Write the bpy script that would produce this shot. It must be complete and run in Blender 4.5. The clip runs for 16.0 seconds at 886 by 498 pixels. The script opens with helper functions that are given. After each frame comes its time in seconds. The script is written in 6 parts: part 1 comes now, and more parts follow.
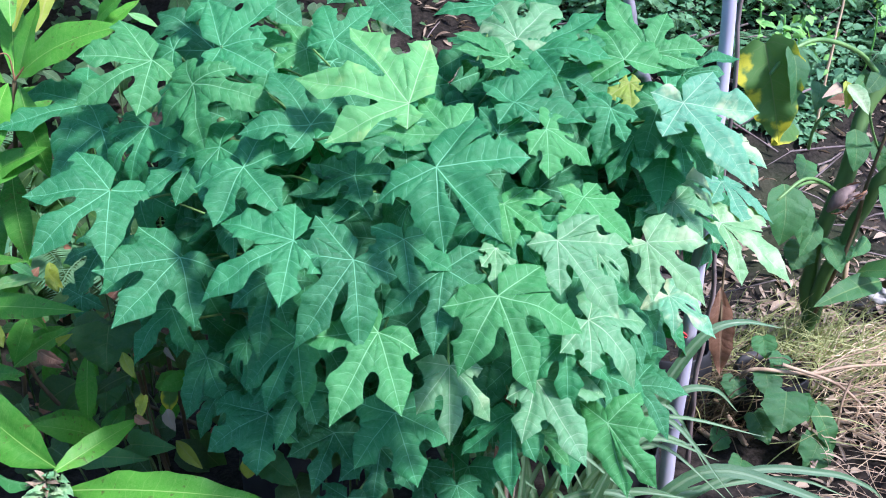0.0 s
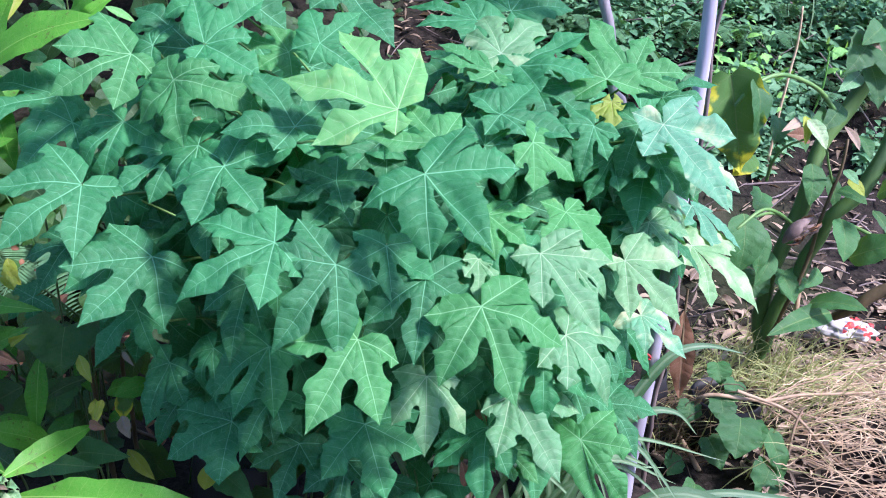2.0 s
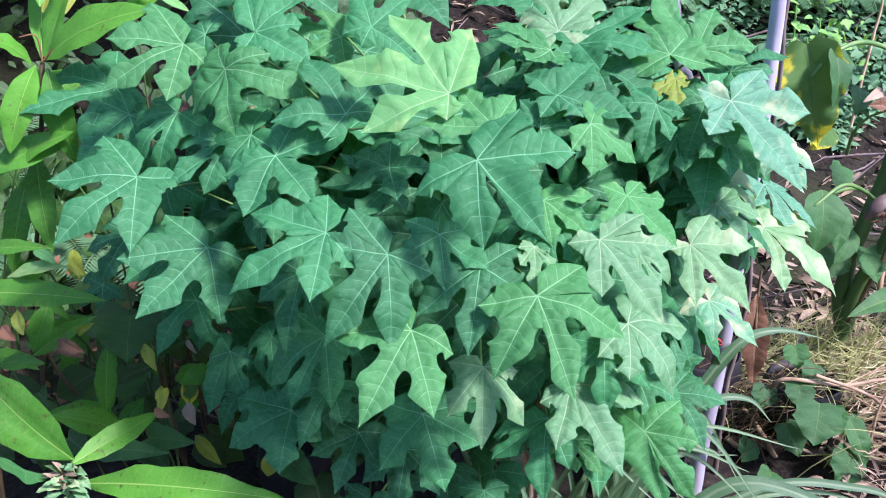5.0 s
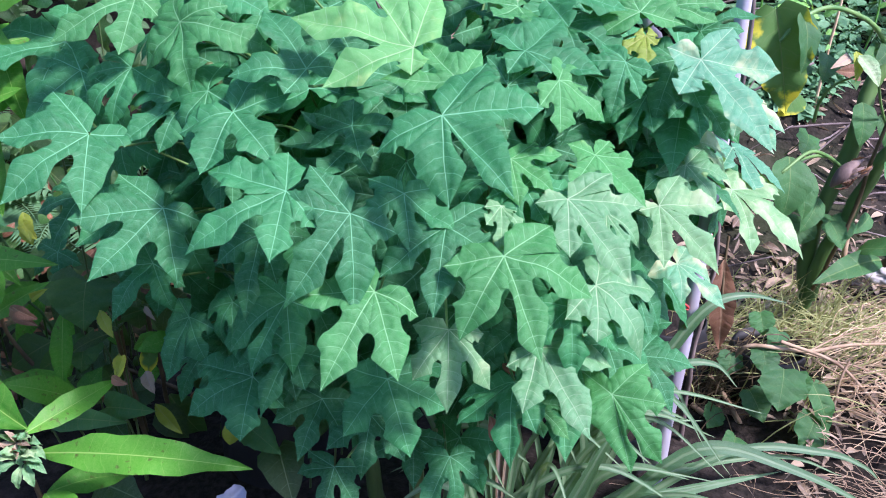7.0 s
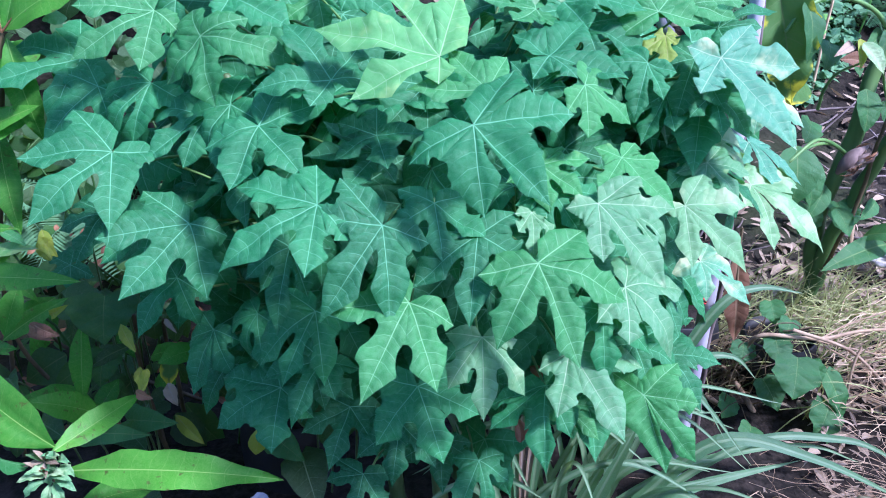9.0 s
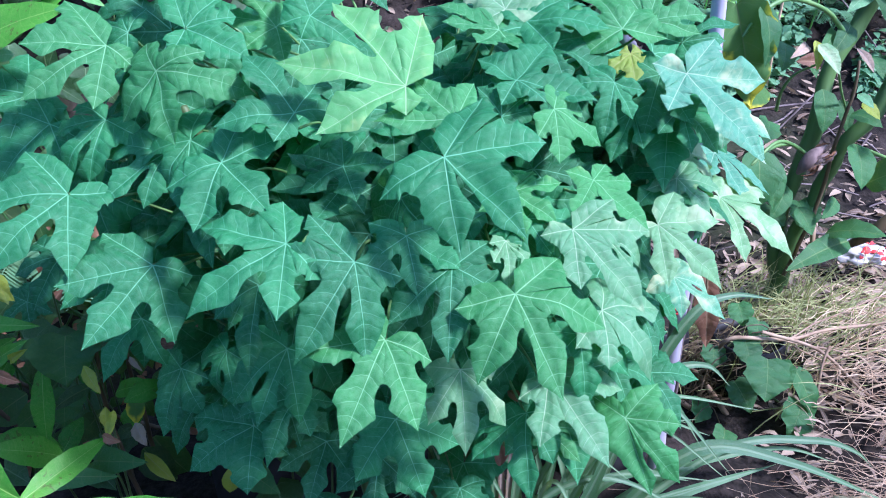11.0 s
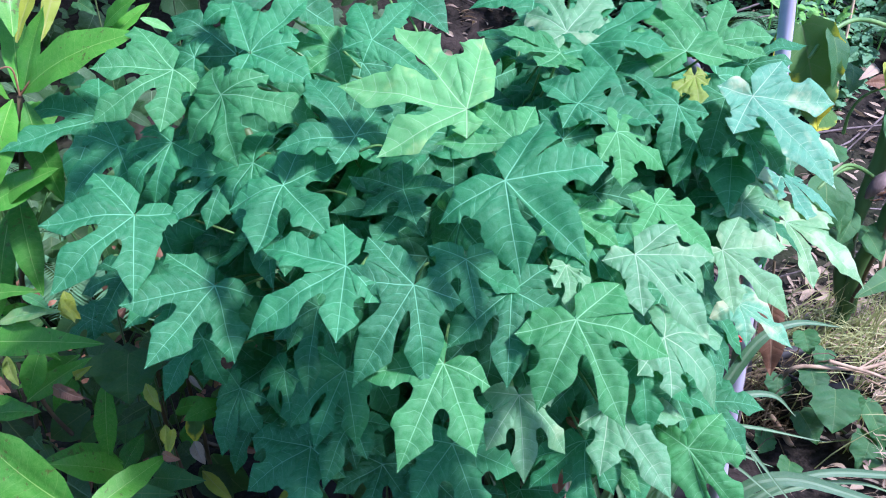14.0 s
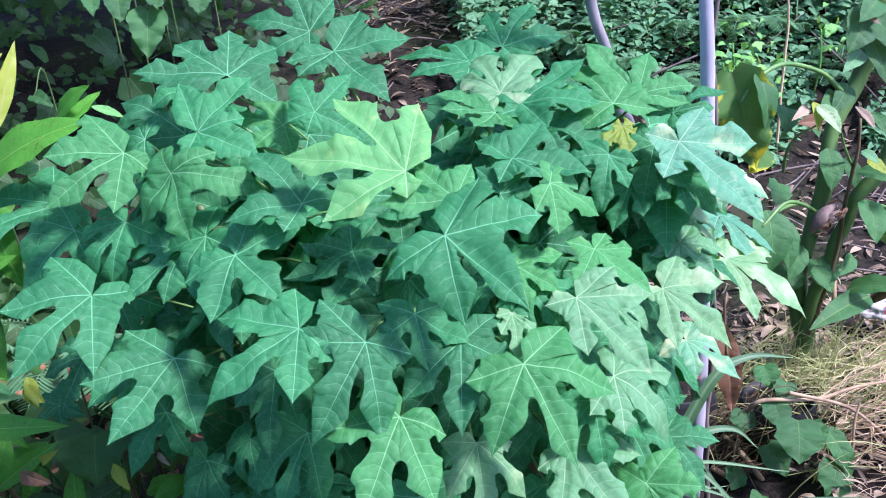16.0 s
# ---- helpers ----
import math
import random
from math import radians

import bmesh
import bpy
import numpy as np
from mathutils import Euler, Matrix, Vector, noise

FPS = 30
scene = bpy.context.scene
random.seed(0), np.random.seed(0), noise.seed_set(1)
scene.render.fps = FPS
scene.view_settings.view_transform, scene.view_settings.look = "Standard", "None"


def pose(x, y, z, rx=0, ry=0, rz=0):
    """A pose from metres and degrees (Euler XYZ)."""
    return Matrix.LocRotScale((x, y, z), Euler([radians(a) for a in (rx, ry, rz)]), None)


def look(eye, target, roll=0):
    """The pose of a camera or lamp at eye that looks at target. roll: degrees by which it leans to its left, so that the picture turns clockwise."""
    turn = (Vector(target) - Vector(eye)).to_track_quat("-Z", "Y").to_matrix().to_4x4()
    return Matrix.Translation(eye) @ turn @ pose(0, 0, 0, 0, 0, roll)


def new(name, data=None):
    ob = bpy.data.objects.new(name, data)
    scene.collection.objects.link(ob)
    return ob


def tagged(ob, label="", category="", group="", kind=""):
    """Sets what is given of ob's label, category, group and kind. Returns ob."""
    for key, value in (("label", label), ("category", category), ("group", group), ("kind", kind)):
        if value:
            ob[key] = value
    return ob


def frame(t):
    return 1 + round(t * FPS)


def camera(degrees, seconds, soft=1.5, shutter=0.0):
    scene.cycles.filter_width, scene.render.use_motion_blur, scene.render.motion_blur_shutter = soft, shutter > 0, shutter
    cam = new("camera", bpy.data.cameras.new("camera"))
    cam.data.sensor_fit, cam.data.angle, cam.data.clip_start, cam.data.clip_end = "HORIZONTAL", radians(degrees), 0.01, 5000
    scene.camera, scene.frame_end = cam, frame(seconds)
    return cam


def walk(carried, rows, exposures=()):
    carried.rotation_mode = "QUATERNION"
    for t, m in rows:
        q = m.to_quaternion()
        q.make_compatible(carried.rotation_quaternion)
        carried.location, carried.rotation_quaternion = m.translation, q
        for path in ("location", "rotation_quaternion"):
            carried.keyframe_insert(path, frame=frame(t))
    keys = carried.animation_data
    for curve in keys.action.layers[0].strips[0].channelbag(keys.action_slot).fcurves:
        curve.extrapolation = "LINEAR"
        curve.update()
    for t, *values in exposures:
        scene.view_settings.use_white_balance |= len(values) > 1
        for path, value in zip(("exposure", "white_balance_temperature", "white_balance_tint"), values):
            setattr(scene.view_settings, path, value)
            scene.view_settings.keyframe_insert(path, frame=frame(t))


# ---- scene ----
cam = camera(53.45, 16.0, 1.05)
# seconds, eye (x, y, z), yaw, pitch, roll
ROWS = [
    (0.0, 0.0006, 0.0003, 1.4505, -0.009, -24.981, 0.001),
    (0.5, 0.0017, -0.0140, 1.4444, -1.030, -24.099, 0.516),
    (1.0, -0.0312, -0.0125, 1.4279, -1.632, -23.577, 2.841),
    (1.5, -0.0506, -0.0037, 1.4243, -2.429, -23.107, 3.718),
    (2.0, -0.0535, 0.0031, 1.4261, -4.003, -23.330, 3.909),
    (2.5, -0.0439, 0.0160, 1.4236, -3.652, -24.264, 3.464),
    (3.0, -0.0124, 0.0234, 1.4331, -1.356, -24.715, 1.708),
    (3.5, -0.0161, 0.0327, 1.4258, 1.006, -25.051, 1.011),
    (4.0, -0.0200, 0.0444, 1.4281, 1.456, -25.094, 1.276),
    (4.2, -0.0218, 0.0434, 1.4289, 1.573, -24.991, 1.178),
    (6.3, -0.0341, 0.0347, 1.4182, -0.697, -25.050, 1.493),
    (6.5, -0.0331, 0.0376, 1.4158, -0.878, -25.686, 1.818),
    (7.0, -0.0239, 0.0589, 1.3964, -1.281, -26.619, 2.067),
    (7.5, -0.0503, 0.0711, 1.3911, -1.508, -27.141, 3.133),
    (8.0, -0.0561, 0.0739, 1.3948, -2.523, -27.738, 3.044),
    (8.5, -0.0708, 0.0763, 1.3935, -3.252, -28.234, 2.249),
    (9.0, -0.0797, 0.0710, 1.4167, -2.089, -27.241, 0.618),
    (9.2, -0.0855, 0.0781, 1.4305, -1.932, -27.005, 0.084),
    (11.3, -0.0980, 0.1147, 1.4423, -5.195, -27.252, -0.548),
    (11.5, -0.1032, 0.1168, 1.4277, -5.413, -26.977, -0.668),
    (12.0, -0.1034, 0.1297, 1.4233, -9.125, -29.132, 0.368),
    (12.5, -0.0925, 0.1194, 1.4376, -4.374, -27.474, -2.343),
    (13.0, -0.1087, 0.1255, 1.4470, -1.199, -27.073, -0.910),
    (13.5, -0.0957, 0.1156, 1.4598, 0.623, -24.432, -1.724),
    (14.0, -0.0999, 0.1211, 1.4416, -1.033, -25.772, -1.695),
    (14.5, -0.0565, 0.1206, 1.4467, -2.424, -26.948, -3.762),
    (15.0, -0.0555, 0.0918, 1.4501, -1.723, -26.314, -6.027),
    (15.5, -0.0567, 0.0860, 1.4532, -3.440, -23.217, -6.710),
    (16.0, -0.0664, 0.0721, 1.4462, -3.116, -21.582, -4.918),
]
# seconds, stops, white balance in kelvin, tint
EXPOSURES = [(0.0, 1.37, 5300, 24), (0.5, 1.38, 5460, 31), (2.0, 1.37, 5410, 30), (3.0, 1.36, 5380, 28), (4.0, 1.32, 5560, 32), (6.5, 1.34, 5630, 34), (7.0, 1.32, 5510, 33), (8.5, 1.3, 4940, 32), (9.0, 1.32, 4870, 31), (11.5, 1.28, 4900, 30), (12.0, 1.32, 4950, 32), (14.5, 1.3, 5120, 30), (15.5, 1.28, 5240, 28), (16.0, 1.32, 5290, 29)]
walk(cam, [(t, pose(x, y, z, 90 + pitch, 0, yaw) @ pose(0, 0, 0, 0, 0, roll)) for t, x, y, z, yaw, pitch, roll in ROWS], EXPOSURES)

# ---- light ----
SUN_ELEVATION, SUN_TURN = 50.0, 123.0  # degrees above the horizon; degrees to the right of straight ahead (+y)
sky_world = bpy.data.worlds.new("sky")
scene.world = sky_world
sky_world.use_nodes = True
wn = sky_world.node_tree.nodes
sky = wn.new("ShaderNodeTexSky")
sky.sky_type, sky.sun_disc = "NISHITA", False
sky.sun_elevation, sky.sun_rotation = radians(SUN_ELEVATION), radians(SUN_TURN)
wn["Background"].inputs["Strength"].default_value = 0.117
sky_world.node_tree.links.new(sky.outputs["Color"], wn["Background"].inputs["Color"])
sun = new("sun", bpy.data.lights.new("sun", "SUN"))
sun.data.energy, sun.data.angle, sun.data.color = 3.2, radians(8.0), (1.0, 0.90, 0.76)
se, st = radians(SUN_ELEVATION), radians(SUN_TURN)
sun.matrix_world = look((3 * math.sin(st), 3 * math.cos(st), 4), (3 * math.sin(st) - math.sin(st) * math.cos(se), 3 * math.cos(st) - math.cos(st) * math.cos(se), 4 - math.sin(se)))


# ---- materials ----
class Nodes:
    """A small builder for node materials."""

    def __init__(self, name):
        self.mat = bpy.data.materials.new(name)
        self.mat.use_nodes = True
        self.tree = self.mat.node_tree
        self.tree.nodes.clear()
        self.out = self.tree.nodes.new("ShaderNodeOutputMaterial")

    def add(self, kind, **inputs):
        node = self.tree.nodes.new(kind)
        for key, value in inputs.items():
            self.feed(node, key.replace("_", " "), value)
        return node

    def feed(self, node, key, value):
        socket = node.inputs[int(key)] if key.isdigit() else node.inputs[key]
        if isinstance(value, bpy.types.NodeSocket):
            self.tree.links.new(value, socket)
        else:
            socket.default_value = value

    def math(self, op, a, b=0.0, c=0.0):
        node = self.tree.nodes.new("ShaderNodeMath")
        node.operation = op
        for n, value in enumerate((a, b, c)):
            self.feed(node, str(n), value)
        return node.outputs[0]

    def ramp(self, value, lo, hi, a=0.0, b=1.0):
        node = self.tree.nodes.new("ShaderNodeMapRange")
        node.interpolation_type = "SMOOTHSTEP"
        for n, v in enumerate((value, lo, hi, a, b)):
            self.feed(node, str(n), v)
        return node.outputs[0]

    def noise(self, where, scale, detail=3.0, rough=0.55):
        node = self.add("ShaderNodeTexNoise", Scale=scale, Detail=detail, Roughness=rough)
        if where is not None:
            self.feed(node, "Vector", where)
        return node.outputs["Fac"]

    def mix(self, fac, a, b):
        node = self.tree.nodes.new("ShaderNodeMix")
        node.data_type = "RGBA"
        self.feed(node, "0", fac)
        self.feed(node, "6", (*a, 1) if isinstance(a, tuple) else a)
        self.feed(node, "7", (*b, 1) if isinstance(b, tuple) else b)
        return node.outputs[2]

    def bump(self, height, strength, distance):
        return self.add("ShaderNodeBump", Height=height, Strength=strength, Distance=distance).outputs[0]

    def surface(self, colour, rough, normal=None, spec=0.5, thin=None, thin_share=0.3):
        """Principled, with light let through a thin leaf where thin gives its colour."""
        p = self.add("ShaderNodeBsdfPrincipled", Roughness=rough)
        self.feed(p, "Base Color", (*colour, 1) if isinstance(colour, tuple) else colour)
        self.feed(p, "Specular IOR Level", spec)
        if normal is not None:
            self.feed(p, "Normal", normal)
        shader = p.outputs[0]
        if thin is not None:
            tr = self.add("ShaderNodeBsdfTranslucent")
            self.feed(tr, "Color", (*thin, 1) if isinstance(thin, tuple) else thin)
            if normal is not None:
                self.feed(tr, "Normal", normal)
            m = self.add("ShaderNodeMixShader", **{"0": thin_share, "1": shader, "2": tr.outputs[0]})
            shader = m.outputs[0]
        self.tree.links.new(shader, self.out.inputs["Surface"])
        return self.mat


def leaf_material(name, young, old, vein, thin, period=0.16, slope=0.7, rib=0.013, rough=0.42, blotch=None, blotch_at=0.62, share=0.28, spec=0.5, relief=0.36, edge=None, spots=None, side_share=0.62):
    """A leaf with a midrib along v and pale side veins; u and v are lengths in the leaf's plane."""
    n = Nodes(name)
    uv = n.add("ShaderNodeUVMap").outputs[0]
    where = n.add("ShaderNodeTexCoord").outputs["Object"]
    info = n.add("ShaderNodeObjectInfo").outputs["Random"]
    island = n.add("ShaderNodeNewGeometry").outputs["Random Per Island"]
    chance = n.math("FRACT", n.math("ADD", info, island))
    sep = n.add("ShaderNodeSeparateXYZ", Vector=uv)
    u, v = n.math("ABSOLUTE", sep.outputs[0]), sep.outputs[1]
    wob = n.noise(uv, 5.0, 2.0)
    main = n.ramp(u, n.math("MULTIPLY", n.math("SUBTRACT", 1.25, v), rib * 0.45), n.math("MULTIPLY", n.math("SUBTRACT", 1.35, v), rib), 1.0, 0.0)
    along = n.math("SUBTRACT", v, n.math("MULTIPLY", n.math("POWER", u, 1.15), slope))
    along = n.math("ADD", along, n.math("MULTIPLY", n.math("SUBTRACT", wob, 0.5), 0.10))
    saw = n.math("ABSOLUTE", n.math("SUBTRACT", n.math("FRACT", n.math("DIVIDE", along, period)), 0.5))
    saw_line = n.math("SUBTRACT", 0.5, saw)
    side = n.math("MULTIPLY", n.ramp(saw_line, 0.006, 0.034, 1.0, 0.0), n.ramp(u, 0.10, 0.19, 1.0, 0.3))
    ribs = n.math("MAXIMUM", main, n.math("MULTIPLY", side, side_share))
    tone = n.math("ADD", n.math("MULTIPLY", n.noise(where, 9.0, 3.0), 0.7), n.math("MULTIPLY", chance, 0.6))
    colour = n.mix(n.ramp(tone, 0.3, 1.0), old, young)
    fine = n.noise(where, 160.0, 2.0)
    colour = n.mix(n.math("MULTIPLY", n.ramp(fine, 0.35, 0.7), 0.12), colour, vein)
    if blotch:
        pale = n.math("ADD", n.noise(where, 14.0, 4.0, 0.6), n.math("MULTIPLY", n.math("SUBTRACT", chance, 0.5), 0.22))
        colour = n.mix(n.math("MULTIPLY", n.ramp(pale, blotch_at, blotch_at + 0.14), 0.7), colour, blotch)
    if spots:
        speck = n.math("ADD", n.noise(where, 120.0, 2.0), n.math("MULTIPLY", n.math("SUBTRACT", n.noise(where, 16.0, 2.0), 0.5), 0.55))
        colour = n.mix(n.math("MULTIPLY", n.ramp(speck, 0.66, 0.70), 0.85), colour, spots)
    if edge:
        rim = n.math("ADD", n.math("MULTIPLY", u, 1.2), n.math("ADD", n.math("MULTIPLY", n.math("POWER", v, 3.0), 0.5), n.math("MULTIPLY", n.noise(where, 13.0, 4.0), 1.7)))
        colour = n.mix(n.ramp(rim, 1.14, 1.32), colour, edge)
        thin = n.mix(n.ramp(rim, 1.14, 1.32), thin, edge)
    colour = n.mix(n.math("MULTIPLY", ribs, 0.8), colour, vein)
    puff = n.math("SUBTRACT", n.ramp(saw_line, 0.0, 0.35), n.math("MULTIPLY", main, 1.2))
    net = n.add("ShaderNodeTexVoronoi", Vector=n.add("ShaderNodeVectorMath", **{"0": uv, "1": n.add("ShaderNodeTexNoise", Vector=uv, Scale=14.0).outputs["Color"]}).outputs[0], Scale=26.0)
    net.feature = "DISTANCE_TO_EDGE"
    mesh_line = n.ramp(net.outputs["Distance"], 0.02, 0.12, 1.0, 0.0)
    colour = n.mix(n.math("MULTIPLY", mesh_line, 0.20), colour, vein)
    height = n.math("SUBTRACT", n.math("ADD", puff, n.math("MULTIPLY", fine, 0.3)), n.math("MULTIPLY", mesh_line, 0.25))
    normal = n.bump(height, relief, 0.0025)
    through_colour = n.mix(n.math("MULTIPLY", ribs, 0.5), thin, vein)
    gloss = n.ramp(n.noise(where, 22.0, 3.0), 0.3, 0.7, rough - 0.06, rough + 0.12)
    return n.surface(colour, gloss, normal, spec, through_colour, share)


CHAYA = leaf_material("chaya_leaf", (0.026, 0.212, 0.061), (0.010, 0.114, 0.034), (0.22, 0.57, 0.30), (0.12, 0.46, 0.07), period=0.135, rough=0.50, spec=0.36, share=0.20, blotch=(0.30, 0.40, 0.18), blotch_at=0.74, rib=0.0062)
# Pale leaf; base and blotch also hold painted sun highlights for the right side.
CHAYA_PALE_LIT = leaf_material("chaya_leaf_pale_lit", (0.165, 0.365, 0.135), (0.080, 0.28, 0.115), (0.46, 0.64, 0.38), (0.26, 0.52, 0.10), period=0.135, rough=0.42, spec=0.45, share=0.22, blotch=(0.50, 0.63, 0.34), blotch_at=0.52, rib=0.0062)
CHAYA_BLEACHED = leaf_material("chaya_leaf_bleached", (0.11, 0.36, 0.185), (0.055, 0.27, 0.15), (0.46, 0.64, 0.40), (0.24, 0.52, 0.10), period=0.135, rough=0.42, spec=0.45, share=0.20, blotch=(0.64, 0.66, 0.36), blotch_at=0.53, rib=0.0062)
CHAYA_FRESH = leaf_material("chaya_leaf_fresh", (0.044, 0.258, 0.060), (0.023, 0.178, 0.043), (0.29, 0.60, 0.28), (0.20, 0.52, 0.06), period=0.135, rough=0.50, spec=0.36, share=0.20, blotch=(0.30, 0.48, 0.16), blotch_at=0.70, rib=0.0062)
# Young yellow-green, also used to paint sunlight onto single leaves.
CHAYA_YOUNG_LIT = leaf_material("chaya_leaf_young_lit", (0.13, 0.42, 0.10), (0.075, 0.33, 0.095), (0.42, 0.62, 0.30), (0.36, 0.62, 0.07), period=0.135, rough=0.50, spec=0.42, share=0.24, blotch=(0.40, 0.56, 0.18), blotch_at=0.55, rib=0.0062)
MANGO = leaf_material("mango_leaf", (0.080, 0.335, 0.022), (0.034, 0.20, 0.018), (0.36, 0.60, 0.14), (0.16, 0.50, 0.03), period=0.07, slope=0.45, rib=0.0035, rough=0.42, blotch=(0.14, 0.36, 0.04), blotch_at=0.64, share=0.3, spec=0.28, relief=0.07, side_share=0.3, spots=(0.07, 0.045, 0.02))
# Vine green darkened to stand in for the shade it grows in.
HEART_SHADED = leaf_material("vine_leaf_shaded", (0.026, 0.098, 0.028), (0.011, 0.050, 0.016), (0.22, 0.36, 0.14), (0.20, 0.40, 0.05), period=0.22, rib=0.014, rough=0.45)
BROAD = leaf_material("broad_leaf", (0.046, 0.19, 0.058), (0.022, 0.11, 0.040), (0.20, 0.32, 0.10), (0.22, 0.40, 0.04), period=0.2, rib=0.010, rough=0.48, spec=0.35)
YELLOWED = leaf_material("yellowed_leaf", (0.46, 0.52, 0.04), (0.24, 0.36, 0.04), (0.45, 0.48, 0.12), (0.55, 0.56, 0.04), period=0.2, rib=0.014, share=0.35)
FADING = leaf_material("fading_leaf", (0.10, 0.25, 0.055), (0.065, 0.19, 0.05), (0.20, 0.28, 0.09), (0.20, 0.32, 0.04), period=0.17, rib=0.009, share=0.35, rough=0.55, spec=0.25, edge=(0.70, 0.66, 0.04))
DRY = leaf_material("dry_leaf", (0.38, 0.18, 0.09), (0.17, 0.08, 0.045), (0.38, 0.24, 0.14), (0.34, 0.13, 0.04), period=0.09, rib=0.02, rough=0.6, share=0.2)
PALE_DRY = leaf_material("bleached_leaf", (0.48, 0.37, 0.25), (0.15, 0.10, 0.06), (0.38, 0.31, 0.27), (0.5, 0.36, 0.2), period=0.12, rib=0.02, rough=0.65, share=0.15)
GRASS = leaf_material("grass_blade", (0.11, 0.25, 0.12), (0.05, 0.15, 0.075), (0.24, 0.36, 0.20), (0.30, 0.48, 0.08), period=9.0, slope=0.0, rib=0.02, rough=0.40, share=0.3)
# Leaf green darkened so that the colour itself carries deep shade.
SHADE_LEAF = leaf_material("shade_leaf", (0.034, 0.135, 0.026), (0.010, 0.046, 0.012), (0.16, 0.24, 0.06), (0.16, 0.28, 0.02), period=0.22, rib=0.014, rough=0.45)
WEED = leaf_material("weed_leaf", (0.20, 0.42, 0.22), (0.075, 0.23, 0.12), (0.18, 0.32, 0.14), (0.16, 0.34, 0.05), period=0.25, rib=0.02, rough=0.5)
# Brighter, yellower copy of WEED: sunlight put into the leaf colour.
SUNLIT_WEED = leaf_material("sunlit_weed_leaf", (0.24, 0.56, 0.12), (0.12, 0.40, 0.08), (0.40, 0.62, 0.20), (0.36, 0.62, 0.06), period=0.25, rib=0.02, rough=0.5)


def bark_material(name, dark, light, scale=30.0, rough=0.7, stretch=0.15, relief=0.6):
    n = Nodes(name)
    where = n.add("ShaderNodeTexCoord").outputs["Object"]
    m = n.add("ShaderNodeMapping", Vector=where, Scale=(1, 1, stretch)).outputs[0]
    a, b = n.noise(m, scale, 4.0, 0.6), n.noise(where, scale * 0.25, 3.0)
    colour = n.mix(n.ramp(n.math("ADD", n.math("MULTIPLY", a, 0.6), n.math("MULTIPLY", b, 0.4)), 0.32, 0.68), dark, light)
    return n.surface(colour, n.ramp(b, 0.3, 0.7, rough - 0.1, rough + 0.1), n.bump(a, relief, 0.003))


STEM_GREEN = bark_material("green_stem", (0.05, 0.095, 0.028), (0.13, 0.20, 0.06), rough=0.5)
PETIOLE = bark_material("petiole", (0.08, 0.20, 0.05), (0.18, 0.32, 0.09), rough=0.45, relief=0.2)
STEM_DARK = bark_material("dark_green_stem", (0.036, 0.085, 0.022), (0.11, 0.22, 0.055), scale=14.0, rough=0.55)
WOOD_BROWN = bark_material("brown_stem", (0.055, 0.040, 0.018), (0.16, 0.115, 0.055))
POLE_PAINT = bark_material("weathered_pole", (0.34, 0.32, 0.40), (0.52, 0.50, 0.60), scale=18.0, rough=0.55, relief=0.35)
TWIG_BARK = bark_material("twig_bark", (0.07, 0.05, 0.045), (0.26, 0.21, 0.20))
GREY_WOOD = bark_material("grey_wood", (0.16, 0.14, 0.15), (0.40, 0.36, 0.40), scale=26.0)
BUD_SKIN = bark_material("withered_bud", (0.085, 0.058, 0.052), (0.25, 0.18, 0.16), scale=40.0)
STRAW = bark_material("straw", (0.46, 0.31, 0.18), (0.88, 0.70, 0.47), scale=20.0, rough=0.6, relief=0.1)
ROOT_SKIN = bark_material("root_bark", (0.15, 0.09, 0.05), (0.50, 0.37, 0.24), scale=24.0, rough=0.75)
RED_STRING = bark_material("red_string", (0.55, 0.035, 0.045), (0.74, 0.09, 0.07), scale=80.0)
STONE = bark_material("pale_stone", (0.44, 0.42, 0.40), (0.66, 0.63, 0.60), scale=25.0, stretch=1.0)
BLUE_CLOTH = bark_material("blue_plastic", (0.34, 0.36, 0.50), (0.54, 0.56, 0.68), scale=14.0, rough=0.4, stretch=1.0)
SACK = bark_material("olive_plastic", (0.22, 0.23, 0.13), (0.36, 0.36, 0.22), scale=14.0, rough=0.45, stretch=1.0)
BLACK_PLASTIC = bark_material("black_plastic", (0.006, 0.0065, 0.008), (0.016, 0.016, 0.019), scale=12.0, rough=0.62, stretch=1.0)


def soil_material():
    n = Nodes("soil")
    where = n.add("ShaderNodeTexCoord").outputs["Object"]
    a, b, c = n.noise(where, 6.0, 5.0, 0.6), n.noise(where, 55.0, 4.0, 0.65), n.noise(where, 1.1, 3.0)
    colour = n.mix(n.ramp(b, 0.35, 0.7), (0.010, 0.0085, 0.007), (0.032, 0.026, 0.021))
    colour = n.mix(n.math("MULTIPLY", n.ramp(a, 0.5, 0.72), 0.6), colour, (0.075, 0.058, 0.05))
    colour = n.mix(n.math("MULTIPLY", n.ramp(c, 0.52, 0.66), 0.4), colour, (0.04, 0.06, 0.02))
    return n.surface(colour, 0.9, n.bump(n.math("ADD", a, n.math("MULTIPLY", b, 0.5)), 0.9, 0.02), 0.2)


SOIL = soil_material()


# ---- helpers for building ----
def part(name, data, material, parent=None, label=""):
    """Links a mesh (or bmesh) as one object under its thing."""
    if isinstance(data, bmesh.types.BMesh):
        mesh = bpy.data.meshes.new(name)
        data.to_mesh(mesh)
        data.free()
        data = mesh
    data.polygons.foreach_set("use_smooth", [True] * len(data.polygons))
    if material and not data.materials:
        data.materials.append(material)
    ob = new(name, data)
    ob.parent = parent
    return tagged(ob, label)


